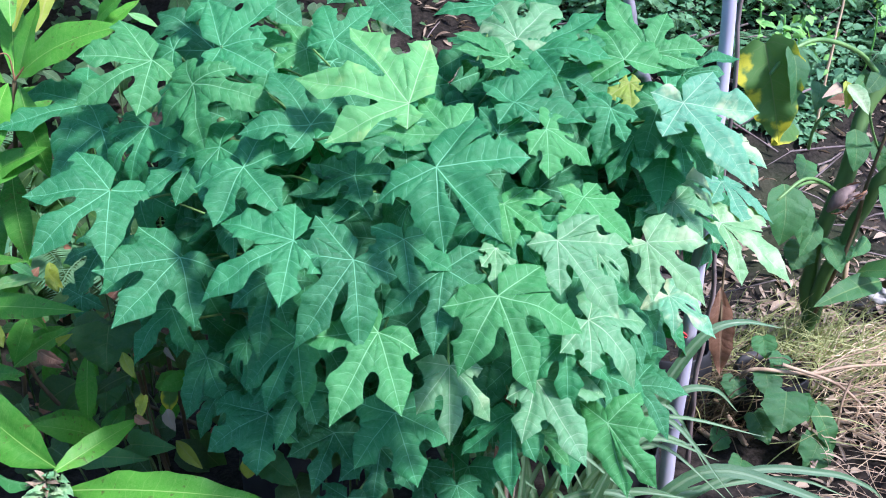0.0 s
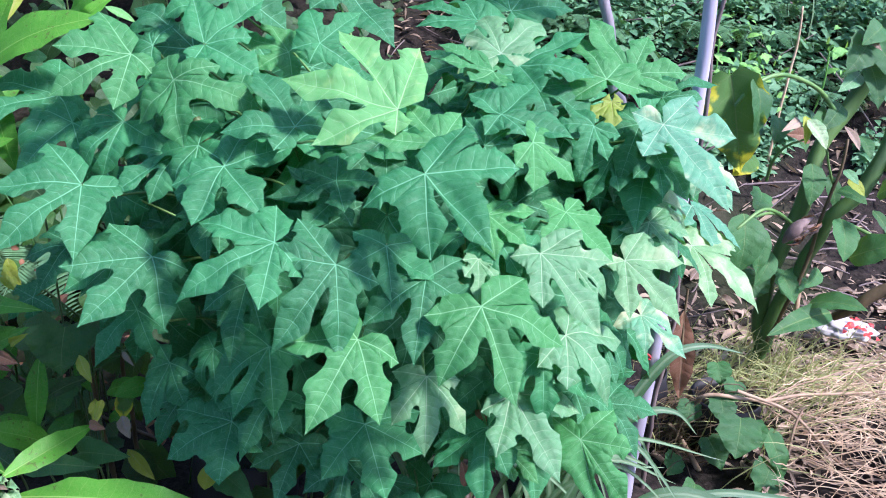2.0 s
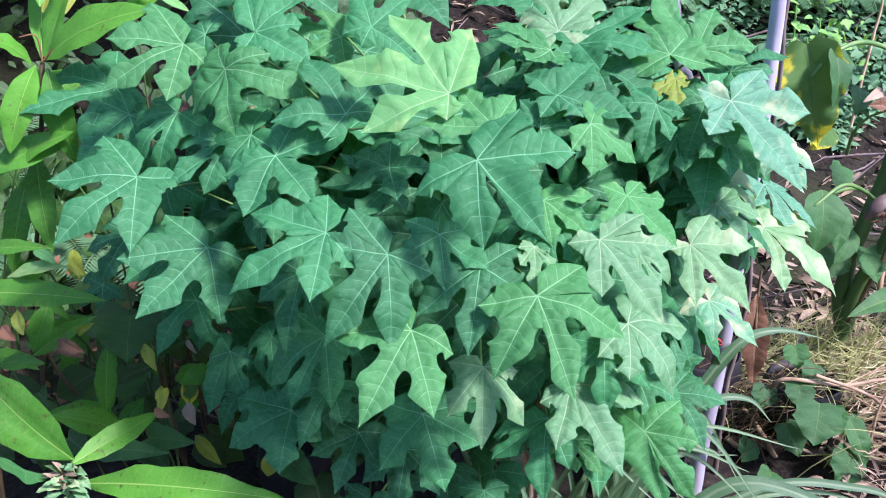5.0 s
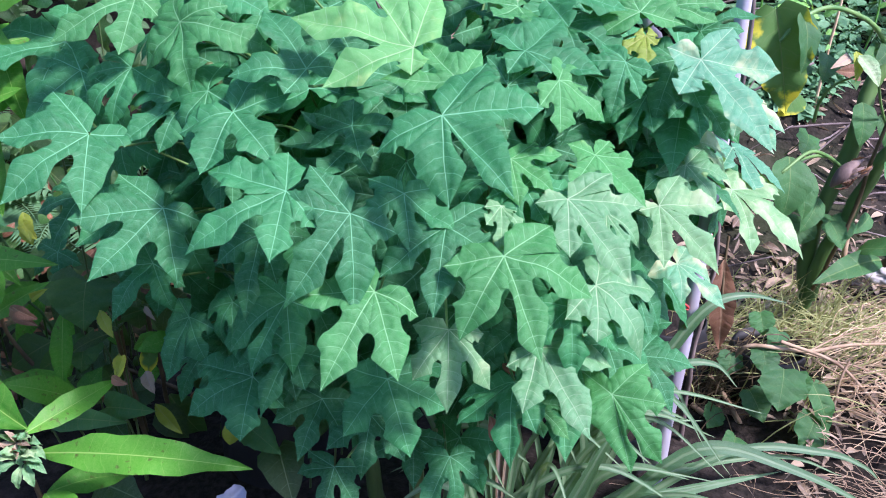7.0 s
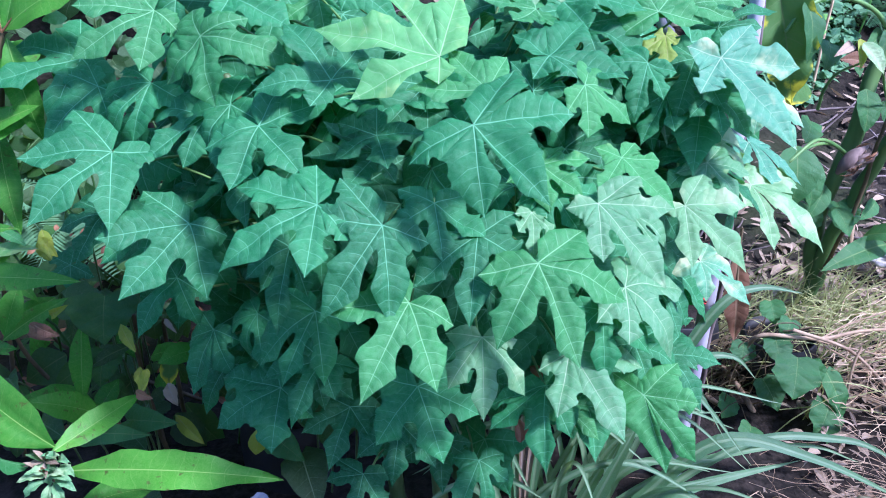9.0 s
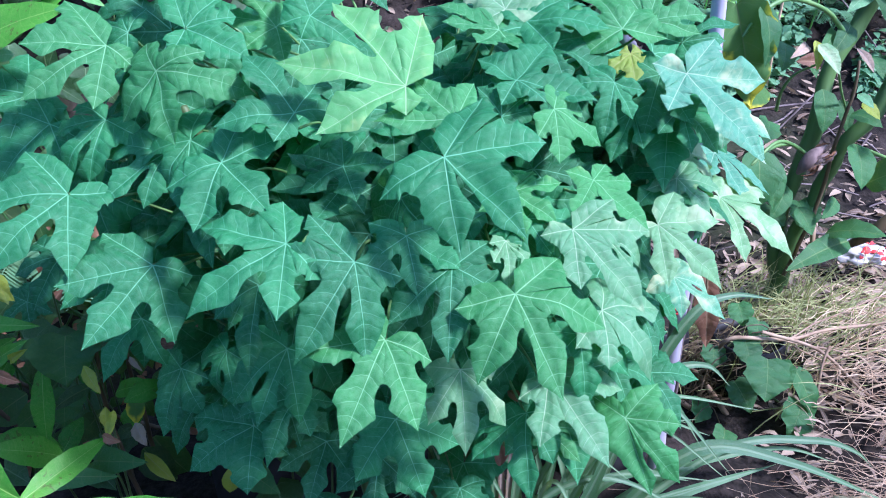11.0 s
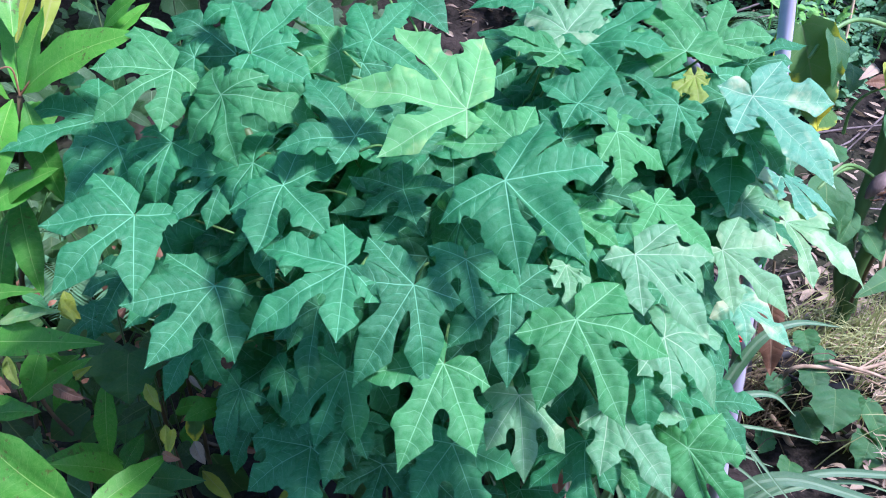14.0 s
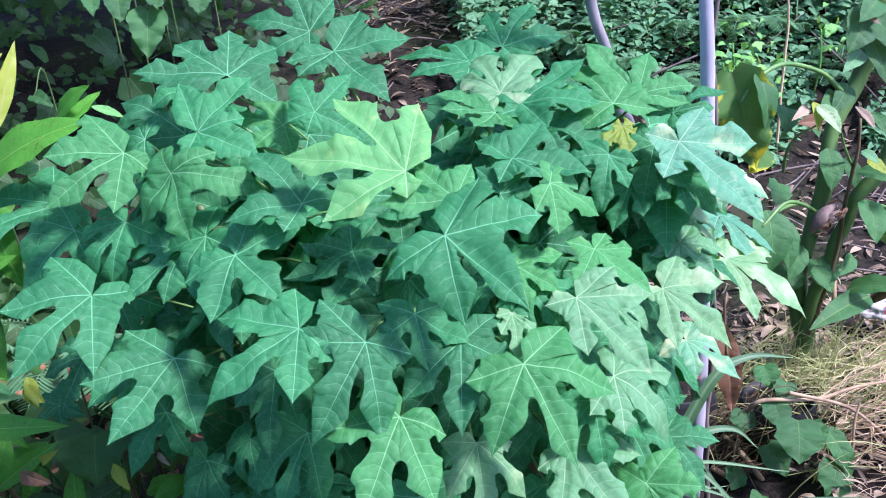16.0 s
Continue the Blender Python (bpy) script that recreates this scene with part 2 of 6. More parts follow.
def thing(name, at, label, category, group="", kind=""):
    """An Empty at the base of a thing, which carries its parts."""
    ob = new(name)
    ob.location = at
    ob.empty_display_size = 0.05
    return tagged(ob, label, category, group, kind)


def under(ob, parent):
    """Puts ob, built in the world's coordinates, under a thing without moving it."""
    ob.parent = parent
    ob.matrix_parent_inverse = Matrix.Translation(-parent.location)
    return ob


class Sheet:
    """Collects points, faces and leaf coordinates for one mesh."""

    def __init__(self):
        self.points, self.faces, self.uv = [], [], []

    def grid(self, rows, coords, close=False):
        """Rows of points with rows of (u, v)."""
        base, wide = len(self.points), len(rows[0])
        for row in rows:
            self.points += [tuple(p) for p in row]
        for r in range(len(rows) - 1):
            for c in range(wide if close else wide - 1):
                d = (c + 1) % wide
                self.faces.append((base + r * wide + c, base + r * wide + d, base + (r + 1) * wide + d, base + (r + 1) * wide + c))
                self.uv += [coords[r][c], coords[r][d], coords[r + 1][d], coords[r + 1][c]]

    def mesh(self, name, weld=False):
        me = bpy.data.meshes.new(name)
        me.from_pydata(self.points, [], self.faces)
        layer = me.uv_layers.new(name="UVMap")
        layer.data.foreach_set("uv", [c for pair in self.uv for c in pair])
        if weld:
            bm = bmesh.new()
            bm.from_mesh(me)
            bmesh.ops.remove_doubles(bm, verts=bm.verts, dist=1e-5)
            bm.to_mesh(me)
            bm.free()
        return me


def tube_into(sheet, path, radii, sides=6):
    """A tapered round tube along points."""
    path = [Vector(p) for p in path]
    rows, coords, side = [], [], None
    for n, p in enumerate(path):
        way = (path[min(n + 1, len(path) - 1)] - path[max(n - 1, 0)]).normalized()
        if side is None:
            side = way.cross(Vector((0.3, 0.2, 1)) if abs(way.z) < 0.9 else Vector((1, 0.2, 0))).normalized()
        side = (side - way * side.dot(way)).normalized()
        other = way.cross(side)
        r = radii[n] if isinstance(radii, (list, tuple)) else radii
        rows.append([p + r * (math.cos(a) * side + math.sin(a) * other) for a in (2 * math.pi * k / sides for k in range(sides))])
        coords.append([(0.5, n / len(path))] * sides)
    tip = path[-1] + (path[-1] - path[-2]).normalized() * (radii[-1] if isinstance(radii, (list, tuple)) else radii) * 0.4
    rows.append([tip] * sides)
    coords.append([(0.5, 1.0)] * sides)
    sheet.grid(rows, coords, close=True)


def curve(points, steps=6):
    """A smooth line through points."""
    pts = [Vector(p) for p in points]
    pts = [2 * pts[0] - pts[1]] + pts + [2 * pts[-1] - pts[-2]]
    line = []
    for n in range(1, len(pts) - 2):
        a, b, c, d = pts[n - 1:n + 3]
        for k in range(steps):
            t = k / steps
            line.append(0.5 * (2 * b + (c - a) * t + (2 * a - 5 * b + 4 * c - d) * t * t + (3 * b - a - 3 * c + d) * t ** 3))
    return line + [pts[-2]]


def tube(name, points, radii, material, parent=None, label="", sides=8, steps=6, rough=0.0):
    line = curve(points, steps)
    if rough:
        line = [p + Vector((noise.noise(p * 9), noise.noise(p * 9 + Vector((5, 0, 0))), 0)) * rough for p in line]
    n = len(line) - 1
    if isinstance(radii, (list, tuple)):
        radii = [np.interp(k / n, np.linspace(0, 1, len(radii)), radii) for k in range(n + 1)]
    sheet = Sheet()
    tube_into(sheet, line, [float(r) for r in radii] if isinstance(radii, list) else [float(radii)] * (n + 1), sides)
    ob = part(name, sheet.mesh(name), material, None, label)
    return under(ob, parent) if parent else ob


LANCE = ((0, 0.05), (0.08, 0.35), (0.25, 0.82), (0.45, 1.0), (0.65, 0.88), (0.85, 0.45), (0.95, 0.18), (1, 0.0))
OVATE = ((0, 0.12), (0.04, 0.5), (0.15, 0.85), (0.35, 1.0), (0.6, 0.85), (0.8, 0.5), (0.93, 0.2), (1, 0.0))
ROUND = ((0, 0.3), (0.05, 0.62), (0.2, 0.93), (0.4, 1.0), (0.65, 0.88), (0.85, 0.55), (0.95, 0.27), (1, 0.0))
ANGULAR = ((0, 0.30), (0.03, 0.66), (0.12, 0.90), (0.24, 1.0), (0.36, 0.86), (0.50, 0.78), (0.66, 0.62), (0.82, 0.36), (0.94, 0.12), (1, 0.0))
PENTAGON = ((0, 0.42), (0.02, 0.72), (0.10, 0.86), (0.30, 0.93), (0.46, 1.0), (0.60, 0.88), (0.80, 0.48), (0.95, 0.14), (1, 0.0))
RIBBON = ((0, 0.8), (0.2, 1.0), (0.5, 0.9), (0.8, 0.55), (0.95, 0.2), (1, 0.0))


def blade_into(sheet, base, tip, width, shape=LANCE, arch=0.1, face=(0, -0.4, 1), fold=0.25, wave=0.0, rows=12, cols=3, cord=0.0, seed=0):
    """A leaf with a midrib from base to tip. arch: its rise in shares of its length; face: where its upper side looks; fold: how far the halves rise."""
    base, tip, face = Vector(base), Vector(tip), Vector(face)
    way = tip - base
    length = way.length
    ahead = way.normalized()
    across = ahead.cross(face).normalized()
    lift = across.cross(ahead)
    pts, coords = [], []
    for r in range(rows + 1):
        q = r / rows
        q = q ** 0.9
        w = width / 2 * float(np.interp(q, [a for a, _ in shape], [b for _, b in shape])) * (1 + 0.7 * wave * math.sin(q * 31 + 2 * seed))
        mid = base + way * q + lift * (arch * length * 4 * q * (1 - q))
        line, uvs = [], []
        for c in range(-cols, cols + 1):
            s = c / cols
            ripple = wave * width * math.sin(q * 19 + seed + (2.1 if s > 0 else 0)) * abs(s) ** 1.5
            back = -cord * length * abs(s) * max(0.0, 1 - q * 3.5)
            line.append(mid + across * (s * w) + ahead * back + lift * (w * (fold * abs(s) * 1.6 - fold * 0.9 * s * s) + ripple))
            uvs.append((s * w / length, q))
        pts.append(line)
        coords.append(uvs)
    sheet.grid(pts, coords)


def blade(name, base, tip, width, material, parent=None, label="", **shape):
    sheet = Sheet()
    blade_into(sheet, base, tip, width, **shape)
    ob = part(name, sheet.mesh(name), material, None, label)
    return under(ob, parent) if parent else ob


# ---- the ground ----
def rise(x, y):
    """Height of the ground: flat near the shrub, a bank behind it."""
    bank = min(max((y - 2.5) / 2.2, 0.0), 1.0)
    bank = bank * bank * (3 - 2 * bank)
    return 0.95 * bank + 0.02 * max(y - 4.7, 0.0) * (1 if y < 60 else 60 / y) + 0.05 * noise.noise(Vector((x * 0.9, y * 0.9, 0))) * min(1, 8 / (1 + abs(y)))


def ground_sheet():
    sheet = Sheet()
    near = [-3 + 0.1 * k for k in range(90)]
    ys = [-600, -200, -60, -20, -8] + near + [7, 9, 13, 20, 40, 100, 300, 900]
    xs = [-900, -300, -90, -30, -10] + [-4 + 0.1 * k for k in range(81)] + [10, 30, 90, 300, 900]
    rows, coords = [], []
    for y in ys:
        rows.append([(x, y, rise(x, y) + (0.02 * noise.noise(Vector((x * 5, y * 5, 3))) if abs(x) < 5 and -3 < y < 7 else 0)) for x in xs])
        coords.append([(x, y) for x in xs])
    sheet.grid(rows, coords)
    return tagged(part("ground", sheet.mesh("ground"), SOIL), "dark bare soil under dry leaf litter", "ground", kind="structure")


ground_sheet()


# ---- the chaya shrub ----
shrub = thing("chaya_shrub", (0.0, 1.62, 0.0), "large bushy chaya shrub with lobed blue-green leaves", "shrub")
LEAVES = []


def chaya_blade(size, droop, angles, lengths, seed, gap=(0.50, 0.34, 0.34, 0.50), plump=1.0, cut=(0, 0, 0, 0)):
    """A five-lobed leaf round the head of its stalk; y is the middle lobe's way, z the upper side. cut: degrees by which each bay lies off the middle between its lobes."""
    rnd = random.Random(seed)
    a = [radians(v) for v in angles]
    cuts = [(a[0] - radians(50), 0.20 * lengths[0] / 0.62)]
    for n in range(4):
        cuts.append(((a[n] + a[n + 1]) / 2 + radians(cut[n]), min(gap[n], 0.72 * min(lengths[n], lengths[n + 1]) / max(0.5, math.cos((a[n + 1] - a[n]) / 2)))))
    cuts.append((a[4] + radians(50), 0.20 * lengths[4] / 0.62))
    sheet = Sheet()
    outer = (0.02, 0.06, 0.12, 0.18, 0.24, 0.30, 0.35, 0.39, 0.43, 0.46, 0.50, 0.54, 0.59, 0.65, 0.71, 0.78, 0.85, 0.91, 0.96, 1.0)
    taper = [float(np.interp(q, (0, 0.36, 0.46, 0.54, 0.62, 0.71, 0.80, 0.87, 0.93, 0.97, 1.0), (1, 1, 0.95, 0.85, 0.71, 0.52, 0.325, 0.19, 0.09, 0.035, 0.0))) for q in outer]
    open_by = [float(np.interp(q, (0.02, 0.06, 0.12, 0.20, 0.29, 0.38, 0.46, 0.54, 0.63, 0.73, 0.91, 1.0), (0.84, 0.74, 0.66, 0.61, 0.63, 0.70, 0.77, 0.82, 0.87, 0.90, 0.95, 1))) for q in outer]
    cols = (-1, -0.68, -0.34, 0, 0.34, 0.68, 1)
    twist = rnd.uniform(0, 6)
    bend = [rnd.uniform(0.55, 1.75) for _ in range(5)]
    for n in range(5):
        axis, side = Vector((math.sin(a[n]), math.cos(a[n]))), Vector((math.cos(a[n]), -math.sin(a[n])))
        (ta, ra), (tb, rb) = cuts[n], cuts[n + 1]
        pa, pb = Vector((math.sin(ta), math.cos(ta))) * ra, Vector((math.sin(tb), math.cos(tb))) * rb
        s0 = min(0.5 * (pa.dot(axis) + pb.dot(axis)), 0.6 * lengths[n])
        wide = (0.225 if n in (1, 2, 3) else 0.195) * (0.6 + 0.4 * lengths[n]) * plump
        flank = [wide * rnd.uniform(0.9, 1.14) for _ in range(2)]
        root = [abs(pa.dot(side)), abs(pb.dot(side))]
        inner = [ta if n > 0 else None, tb if n < 4 else None]
        teeth = [(rnd.choice((0.35, 0.39, 0.43, 0.46, 0.50, 0.54)), rnd.choice((0.0, 0.3, 0.6, 0.9))) for _ in range(2)]
        rows = []
        for k in range(5):
            q = k / 4
            rows.append((pa * q, axis * (s0 * q), pb * q))
        for q, f, shut in zip(outer, taper, open_by):
            s = s0 + (lengths[n] - s0) * q
            ends = []
            for k, p in enumerate((pa, pb)):
                grow = min(q / 0.40, 1.0)
                grow = grow * grow * (3 - 2 * grow)
                w = (root[k] + (flank[k] - root[k]) * grow) * f
                tooth, sharp = teeth[k]
                if q <= tooth:
                    w *= 1 + 0.15 * sharp * max(0.0, 1 - (tooth - q) / 0.12) ** 1.5
                else:
                    w *= 1 - 0.15 * sharp * max(0.0, 1 - (q - tooth) / 0.30)
                w *= 1 + 0.025 * noise.noise(Vector((q * 9, n * 3.1 + k * 1.7, seed)))
                at = p.dot(axis) + (lengths[n] - p.dot(axis)) * q
                if inner[k] is not None and gap[n - 1 + k] < 0.75:
                    w = min(w, shut * at * math.tan(abs(a[n] - inner[k])))
                ends.append((w, at))
            rows.append((axis * ends[0][1] - side * ends[0][0], axis * s, axis * ends[1][1] + side * ends[1][0]))
        pts, coords = [], []
        for left, mid, right in rows:
            line, uvs = [], []
            for c in cols:
                p = mid + ((left if c < 0 else right) - mid) * abs(c)
                off = (p - mid).length
                r = p.length
                cross = p.dot(side)
                z = 0.74 * off * (1 - 0.74 * abs(c)) + 0.008 * math.sin(p.dot(axis) * 34 + twist + (1.5 if c > 0 else 0)) * abs(c) ** 1.4 * min(1, off * 9) + 0.075 * noise.noise(Vector((p.x * 2.6, p.y * 2.6, seed * 1.7)))
                far = min(max((r - 0.32) / 0.45, 0.0), 1.0)
                th = droop * r * (1 + (bend[n] - 1) * far)
                k = math.sin(th) / th if th > 1e-4 else 1.0
                d = (1 - math.cos(th)) / th if th > 1e-4 else 0.0
                line.append((p.x * k * size, p.y * k * size, (z - r * d) * size))
                uvs.append((cross, p.dot(axis)))
            pts.append(line)
            coords.append(uvs)
        sheet.grid(pts, coords)
    return sheet.mesh("leaf", weld=True)


def leaf(at, turn, size, droop, angles, lengths, gap=(0.50, 0.34, 0.34, 0.50), material=None, plump=1.0, cut=(0, 0, 0, 0)):
    """One leaf of the shrub with its stalk, which bends back to the stems inside."""
    seed = len(LEAVES) + 11
    rnd = random.Random(seed)
    m = pose(*at, *turn)
    ob = part("leaf", chaya_blade(size, droop, angles, lengths, seed, gap, plump, cut), material or CHAYA)
    ob.parent = shrub
    ob.matrix_parent_inverse = Matrix.Translation(-shrub.location)
    ob.matrix_basis = m
    LEAVES.append((at, turn, size))
    head = Vector(at)
    inner = Vector((at[0] * 0.62, 1.52 + 0.1 * rnd.random(), max(0.15, at[2] - 0.10 - 0.1 * rnd.random())))
    way = inner - head
    if way.length > 0.26:
        inner = head + way.normalized() * 0.26
    normal = m.to_3x3() @ Vector((0, 0, 1))
    first = head + way.normalized() * 0.03 - normal * 0.03
    sheet = Sheet()
    tube_into(sheet, curve([head - normal * 0.002, first, (first + inner) / 2 + Vector((0, 0, 0.012)), inner], 4), 0.0022, 5)
    stalk = part("petiole", sheet.mesh("petiole"), PETIOLE, ob)
    stalk.matrix_parent_inverse = m.inverted()
    return ob


leaf((-0.500, 1.237, 0.974), (-23.7, -25.5, 159.0), 0.135, 0.30, (-127, -37, 7, 50, 107), (0.49, 0.93, 1.14, 0.94, 0.72), (0.38, 0.34, 0.37, 0.52), cut=(-9, 1, 0, 9))
leaf((-0.397, 1.199, 0.876), (-27.4, -30.9, 169.2), 0.130, 0.38, (-110, -47, 7, 47, 101), (0.43, 0.85, 1.12, 0.97, 0.65), (0.42, 0.42, 0.45, 0.62), cut=(-1, 1, 3, 11))
leaf((-0.202, 1.087, 0.956), (-9.7, -23.5, 121.2), 0.123, 0.32, (-104, -56, -4, 50, 114), (0.52, 0.83, 1.22, 0.97, 0.60), (0.47, 0.40, 0.42, 0.49), cut=(0, 2, -8, 0))
leaf((-0.120, 1.071, 0.935), (-30.4, -29.6, 155.4), 0.115, 0.35, (-112, -44, -5, 56, 104), (0.57, 1.11, 1.31, 0.76, 0.76), (0.45, 0.29, 0.40, 0.58), cut=(0, 1, 2, 1))
leaf((-0.007, 1.079, 1.063), (-14.7, 30.1, -145.3), 0.142, 0.36, (-107, -54, 9, 42, 110), (0.74, 0.88, 1.03, 0.84, 0.65), (0.62, 0.50, 0.19, 0.46), plump=1.08, cut=(2, -10, -7, 8))
leaf((-0.046, 1.183, 1.121), (13.2, -39.7, 74.9), 0.142, 0.13, (-99, -40, 3, 45, 93), (0.29, 0.91, 1.18, 1.13, 0.83), (0.40, 0.30, 0.38, 0.57), material=CHAYA_YOUNG_LIT, plump=1.08, cut=(8, 8, 16, 2))
leaf((0.074, 1.030, 0.902), (-31.0, 14.3, -163.0), 0.132, 0.43, (-108, -51, 4, 51, 104), (0.65, 0.98, 1.08, 0.93, 0.59), (0.69, 0.37, 0.36, 0.56), material=CHAYA_FRESH, cut=(8, -1, -12, -1))
leaf((-0.087, 1.032, 0.846), (-25.2, -19.9, 151.0), 0.128, 0.36, (-98, -52, -10, 50, 109), (0.50, 0.94, 1.12, 0.88, 0.55), (0.47, 0.46, 0.40, 0.49), material=CHAYA_FRESH, cut=(-8, 1, -3, 0))
leaf((0.158, 1.103, 0.951), (-28.0, 21.7, -153.5), 0.107, 0.27, (-92, -53, -1, 34, 116), (0.71, 0.95, 1.32, 0.77, 0.40), (0.74, 0.51, 0.38, 0.40), material=CHAYA_PALE_LIT, cut=(4, 4, -1, -10))
leaf((0.311, 1.218, 0.894), (-27.0, 24.8, -145.3), 0.103, 0.28, (-105, -53, -1, 42, 116), (0.66, 0.98, 1.28, 0.94, 0.30), (0.60, 0.43, 0.43, 0.45), material=CHAYA_PALE_LIT, cut=(-6, 2, -2, -9))
leaf((-0.288, 1.203, 1.022), (-20.7, 26.6, -142.1), 0.115, 0.08, (-112, -69, 7, 61, 114), (0.70, 0.77, 0.94, 0.94, 0.68), (0.60, 0.28, 0.36, 0.54), plump=1.15, cut=(0, -3, 7, 12))
leaf((-0.338, 1.274, 1.029), (-26, -15, 125), 0.122, 1.09, (-108, -48, -15, 40, 131), (0.62, 0.93, 0.96, 1.00, 0.70), (0.50, 0.33, 0.35, 0.55))
leaf((-0.375, 1.303, 1.117), (-44.8, 14.4, 162.7), 0.114, 0.51, (-110, -77, -13, 49, 152), (0.64, 1.28, 0.97, 0.76, 0.61), (0.53, 0.49, 0.54, 0.37), material=CHAYA_FRESH, plump=1.16, cut=(-1, -1, -7, 0))
leaf((-0.451, 1.361, 1.139), (-20.3, -39.0, 149.5), 0.120, 0.26, (-102, -40, 5, 39, 97), (0.42, 0.83, 1.15, 0.92, 0.81), (0.47, 0.36, 0.39, 0.60), material=CHAYA_FRESH, plump=1.12, cut=(-1, 3, -3, 2))
leaf((-0.132, 1.245, 0.993), (-21, -12, 129), 0.093, 0.05, (-135, -65, 3, 70, 127), (0.79, 0.79, 0.79, 0.75, 0.67), (0.51, 0.28, 0.27, 0.46), plump=1.15)
leaf((-0.133, 1.261, 0.957), (12.1, -21.2, 102.8), 0.100, 0.20, (-108, -50, 1, 46, 109), (0.59, 0.89, 1.05, 0.99, 0.64), (0.41, 0.37, 0.42, 0.53), cut=(0, -2, -1, 0))
leaf((-0.190, 1.228, 1.077), (37, -7, 41), 0.111, 0.38, (-115, -64, 6, 65, 108), (0.50, 0.97, 1.19, 0.80, 0.62), (0.47, 0.38, 0.35, 0.46), plump=1.15)
leaf((-0.338, 1.347, 1.165), (6.7, 44.0, -83.2), 0.107, 0.08, (-103, -43, -7, 36, 117), (0.85, 1.13, 0.66, 0.98, 0.44), (0.60, 0.46, 0.47, 0.31), plump=1.15, cut=(0, -6, -7, -1))
leaf((-0.170, 1.395, 1.165), (36.2, 35.3, -36.1), 0.091, 0.43, (-153, -66, -8, 73, 154), (0.50, 1.01, 1.08, 0.98, 0.42), (0.50, 0.36, 0.33, 0.47), cut=(0, 0, 8, 0))
leaf((-0.225, 1.452, 1.137), (20, -36, 79), 0.097, 0.37, (-113, -51, 8, 48, 108), (0.64, 0.69, 1.02, 0.93, 0.62), (0.43, 0.30, 0.34, 0.50), material=CHAYA_FRESH)
leaf((-0.143, 1.671, 1.213), (-33.4, 16.3, -150.2), 0.139, -0.13, (-119, -67, -2, 81, 109), (0.82, 1.03, 1.13, 0.63, 0.64), (0.58, 0.37, 0.30, 0.41), plump=1.24, cut=(0, 0, 0, 0))
leaf((-0.187, 1.751, 1.241), (28, -44, 58), 0.130, 0.32, (-108, -48, 1, 53, 102), (0.62, 0.71, 1.12, 0.91, 0.70), (0.43, 0.32, 0.36, 0.52))
leaf((-0.298, 1.445, 1.223), (44.2, 15.7, 8.4), 0.136, 0.33, (-91, -55, -2, 39, 109), (1.06, 0.77, 0.72, 0.88, 0.64), (0.51, 0.34, 0.55, 0.50), cut=(0, 1, 5, 0))
leaf((-0.375, 1.574, 1.193), (28, -23, 64), 0.111, 0.50, (-108, -57, 4, 53, 108), (0.62, 0.80, 1.13, 0.83, 0.62), (0.46, 0.34, 0.35, 0.47))
leaf((-0.388, 1.504, 1.129), (35, -28, 53), 0.150, 0.44, (-108, -48, 7, 41, 108), (0.62, 0.93, 1.05, 0.91, 0.62), (0.50, 0.35, 0.35, 0.49))
leaf((0.164, 1.710, 1.186), (45, 20, -40), 0.127, 0.37, (-89, -53, -8, 42, 108), (0.52, 0.90, 1.08, 0.98, 0.62), (0.46, 0.35, 0.36, 0.52))
leaf((0.124, 1.474, 1.150), (44, -14, -2), 0.118, 0.46, (-108, -38, -9, 47, 108), (0.62, 0.73, 1.05, 1.01, 0.62), (0.44, 0.31, 0.36, 0.52), material=CHAYA_PALE_LIT, plump=1.40)
leaf((0.152, 1.447, 1.137), (26.1, 12.0, -67.2), 0.134, 0.28, (-93, -44, -5, 48, 94), (0.66, 0.86, 1.04, 0.98, 0.62), (0.46, 0.33, 0.45, 0.50), plump=1.24, cut=(0, 0, -2, 0))
leaf((0.182, 1.412, 1.107), (-3.9, 23.4, -122.9), 0.099, 0.60, (-109, -52, 7, 50, 109), (0.64, 0.86, 1.24, 0.82, 0.64), (0.47, 0.64, 0.33, 0.42), plump=1.40, cut=(0, -5, 0, 0))
leaf((0.109, 1.437, 1.127), (11, -19, 105), 0.102, 0.03, (-108, -39, 6, 36, 104), (0.62, 0.73, 0.92, 0.99, 0.67), (0.44, 0.29, 0.34, 0.53), material=CHAYA_FRESH, plump=1.32)
leaf((0.090, 1.491, 1.096), (3, 19, -38), 0.131, 1.32, (-90, -55, -10, 48, 108), (0.49, 1.28, 1.31, 0.93, 0.62), (0.57, 0.46, 0.40, 0.50))
leaf((0.096, 1.637, 1.179), (18, -16, 58), 0.140, 0.70, (-108, -40, -3, 43, 108), (0.62, 0.84, 1.08, 0.99, 0.62), (0.47, 0.34, 0.37, 0.52))
leaf((0.104, 1.241, 1.106), (-0, 24, -93), 0.096, 0.14, (-131, -57, 19, 49, 120), (0.77, 1.03, 1.16, 0.56, 0.50), (0.58, 0.39, 0.30, 0.40), plump=1.28)
leaf((0.081, 1.213, 1.067), (33, 40, -38), 0.083, 0.47, (-84, -48, -3, 27, 108), (0.67, 0.93, 1.04, 0.60, 0.62), (0.51, 0.35, 0.29, 0.39))
leaf((0.146, 1.196, 1.079), (-33.5, 26.0, -121.8), 0.094, 0.72, (-100, -40, -10, 57, 92), (0.67, 0.53, 0.99, 0.80, 0.52), (0.48, 0.32, 0.53, 0.49), material=CHAYA_FRESH, plump=1.24, cut=(0, 0, 5, 0))
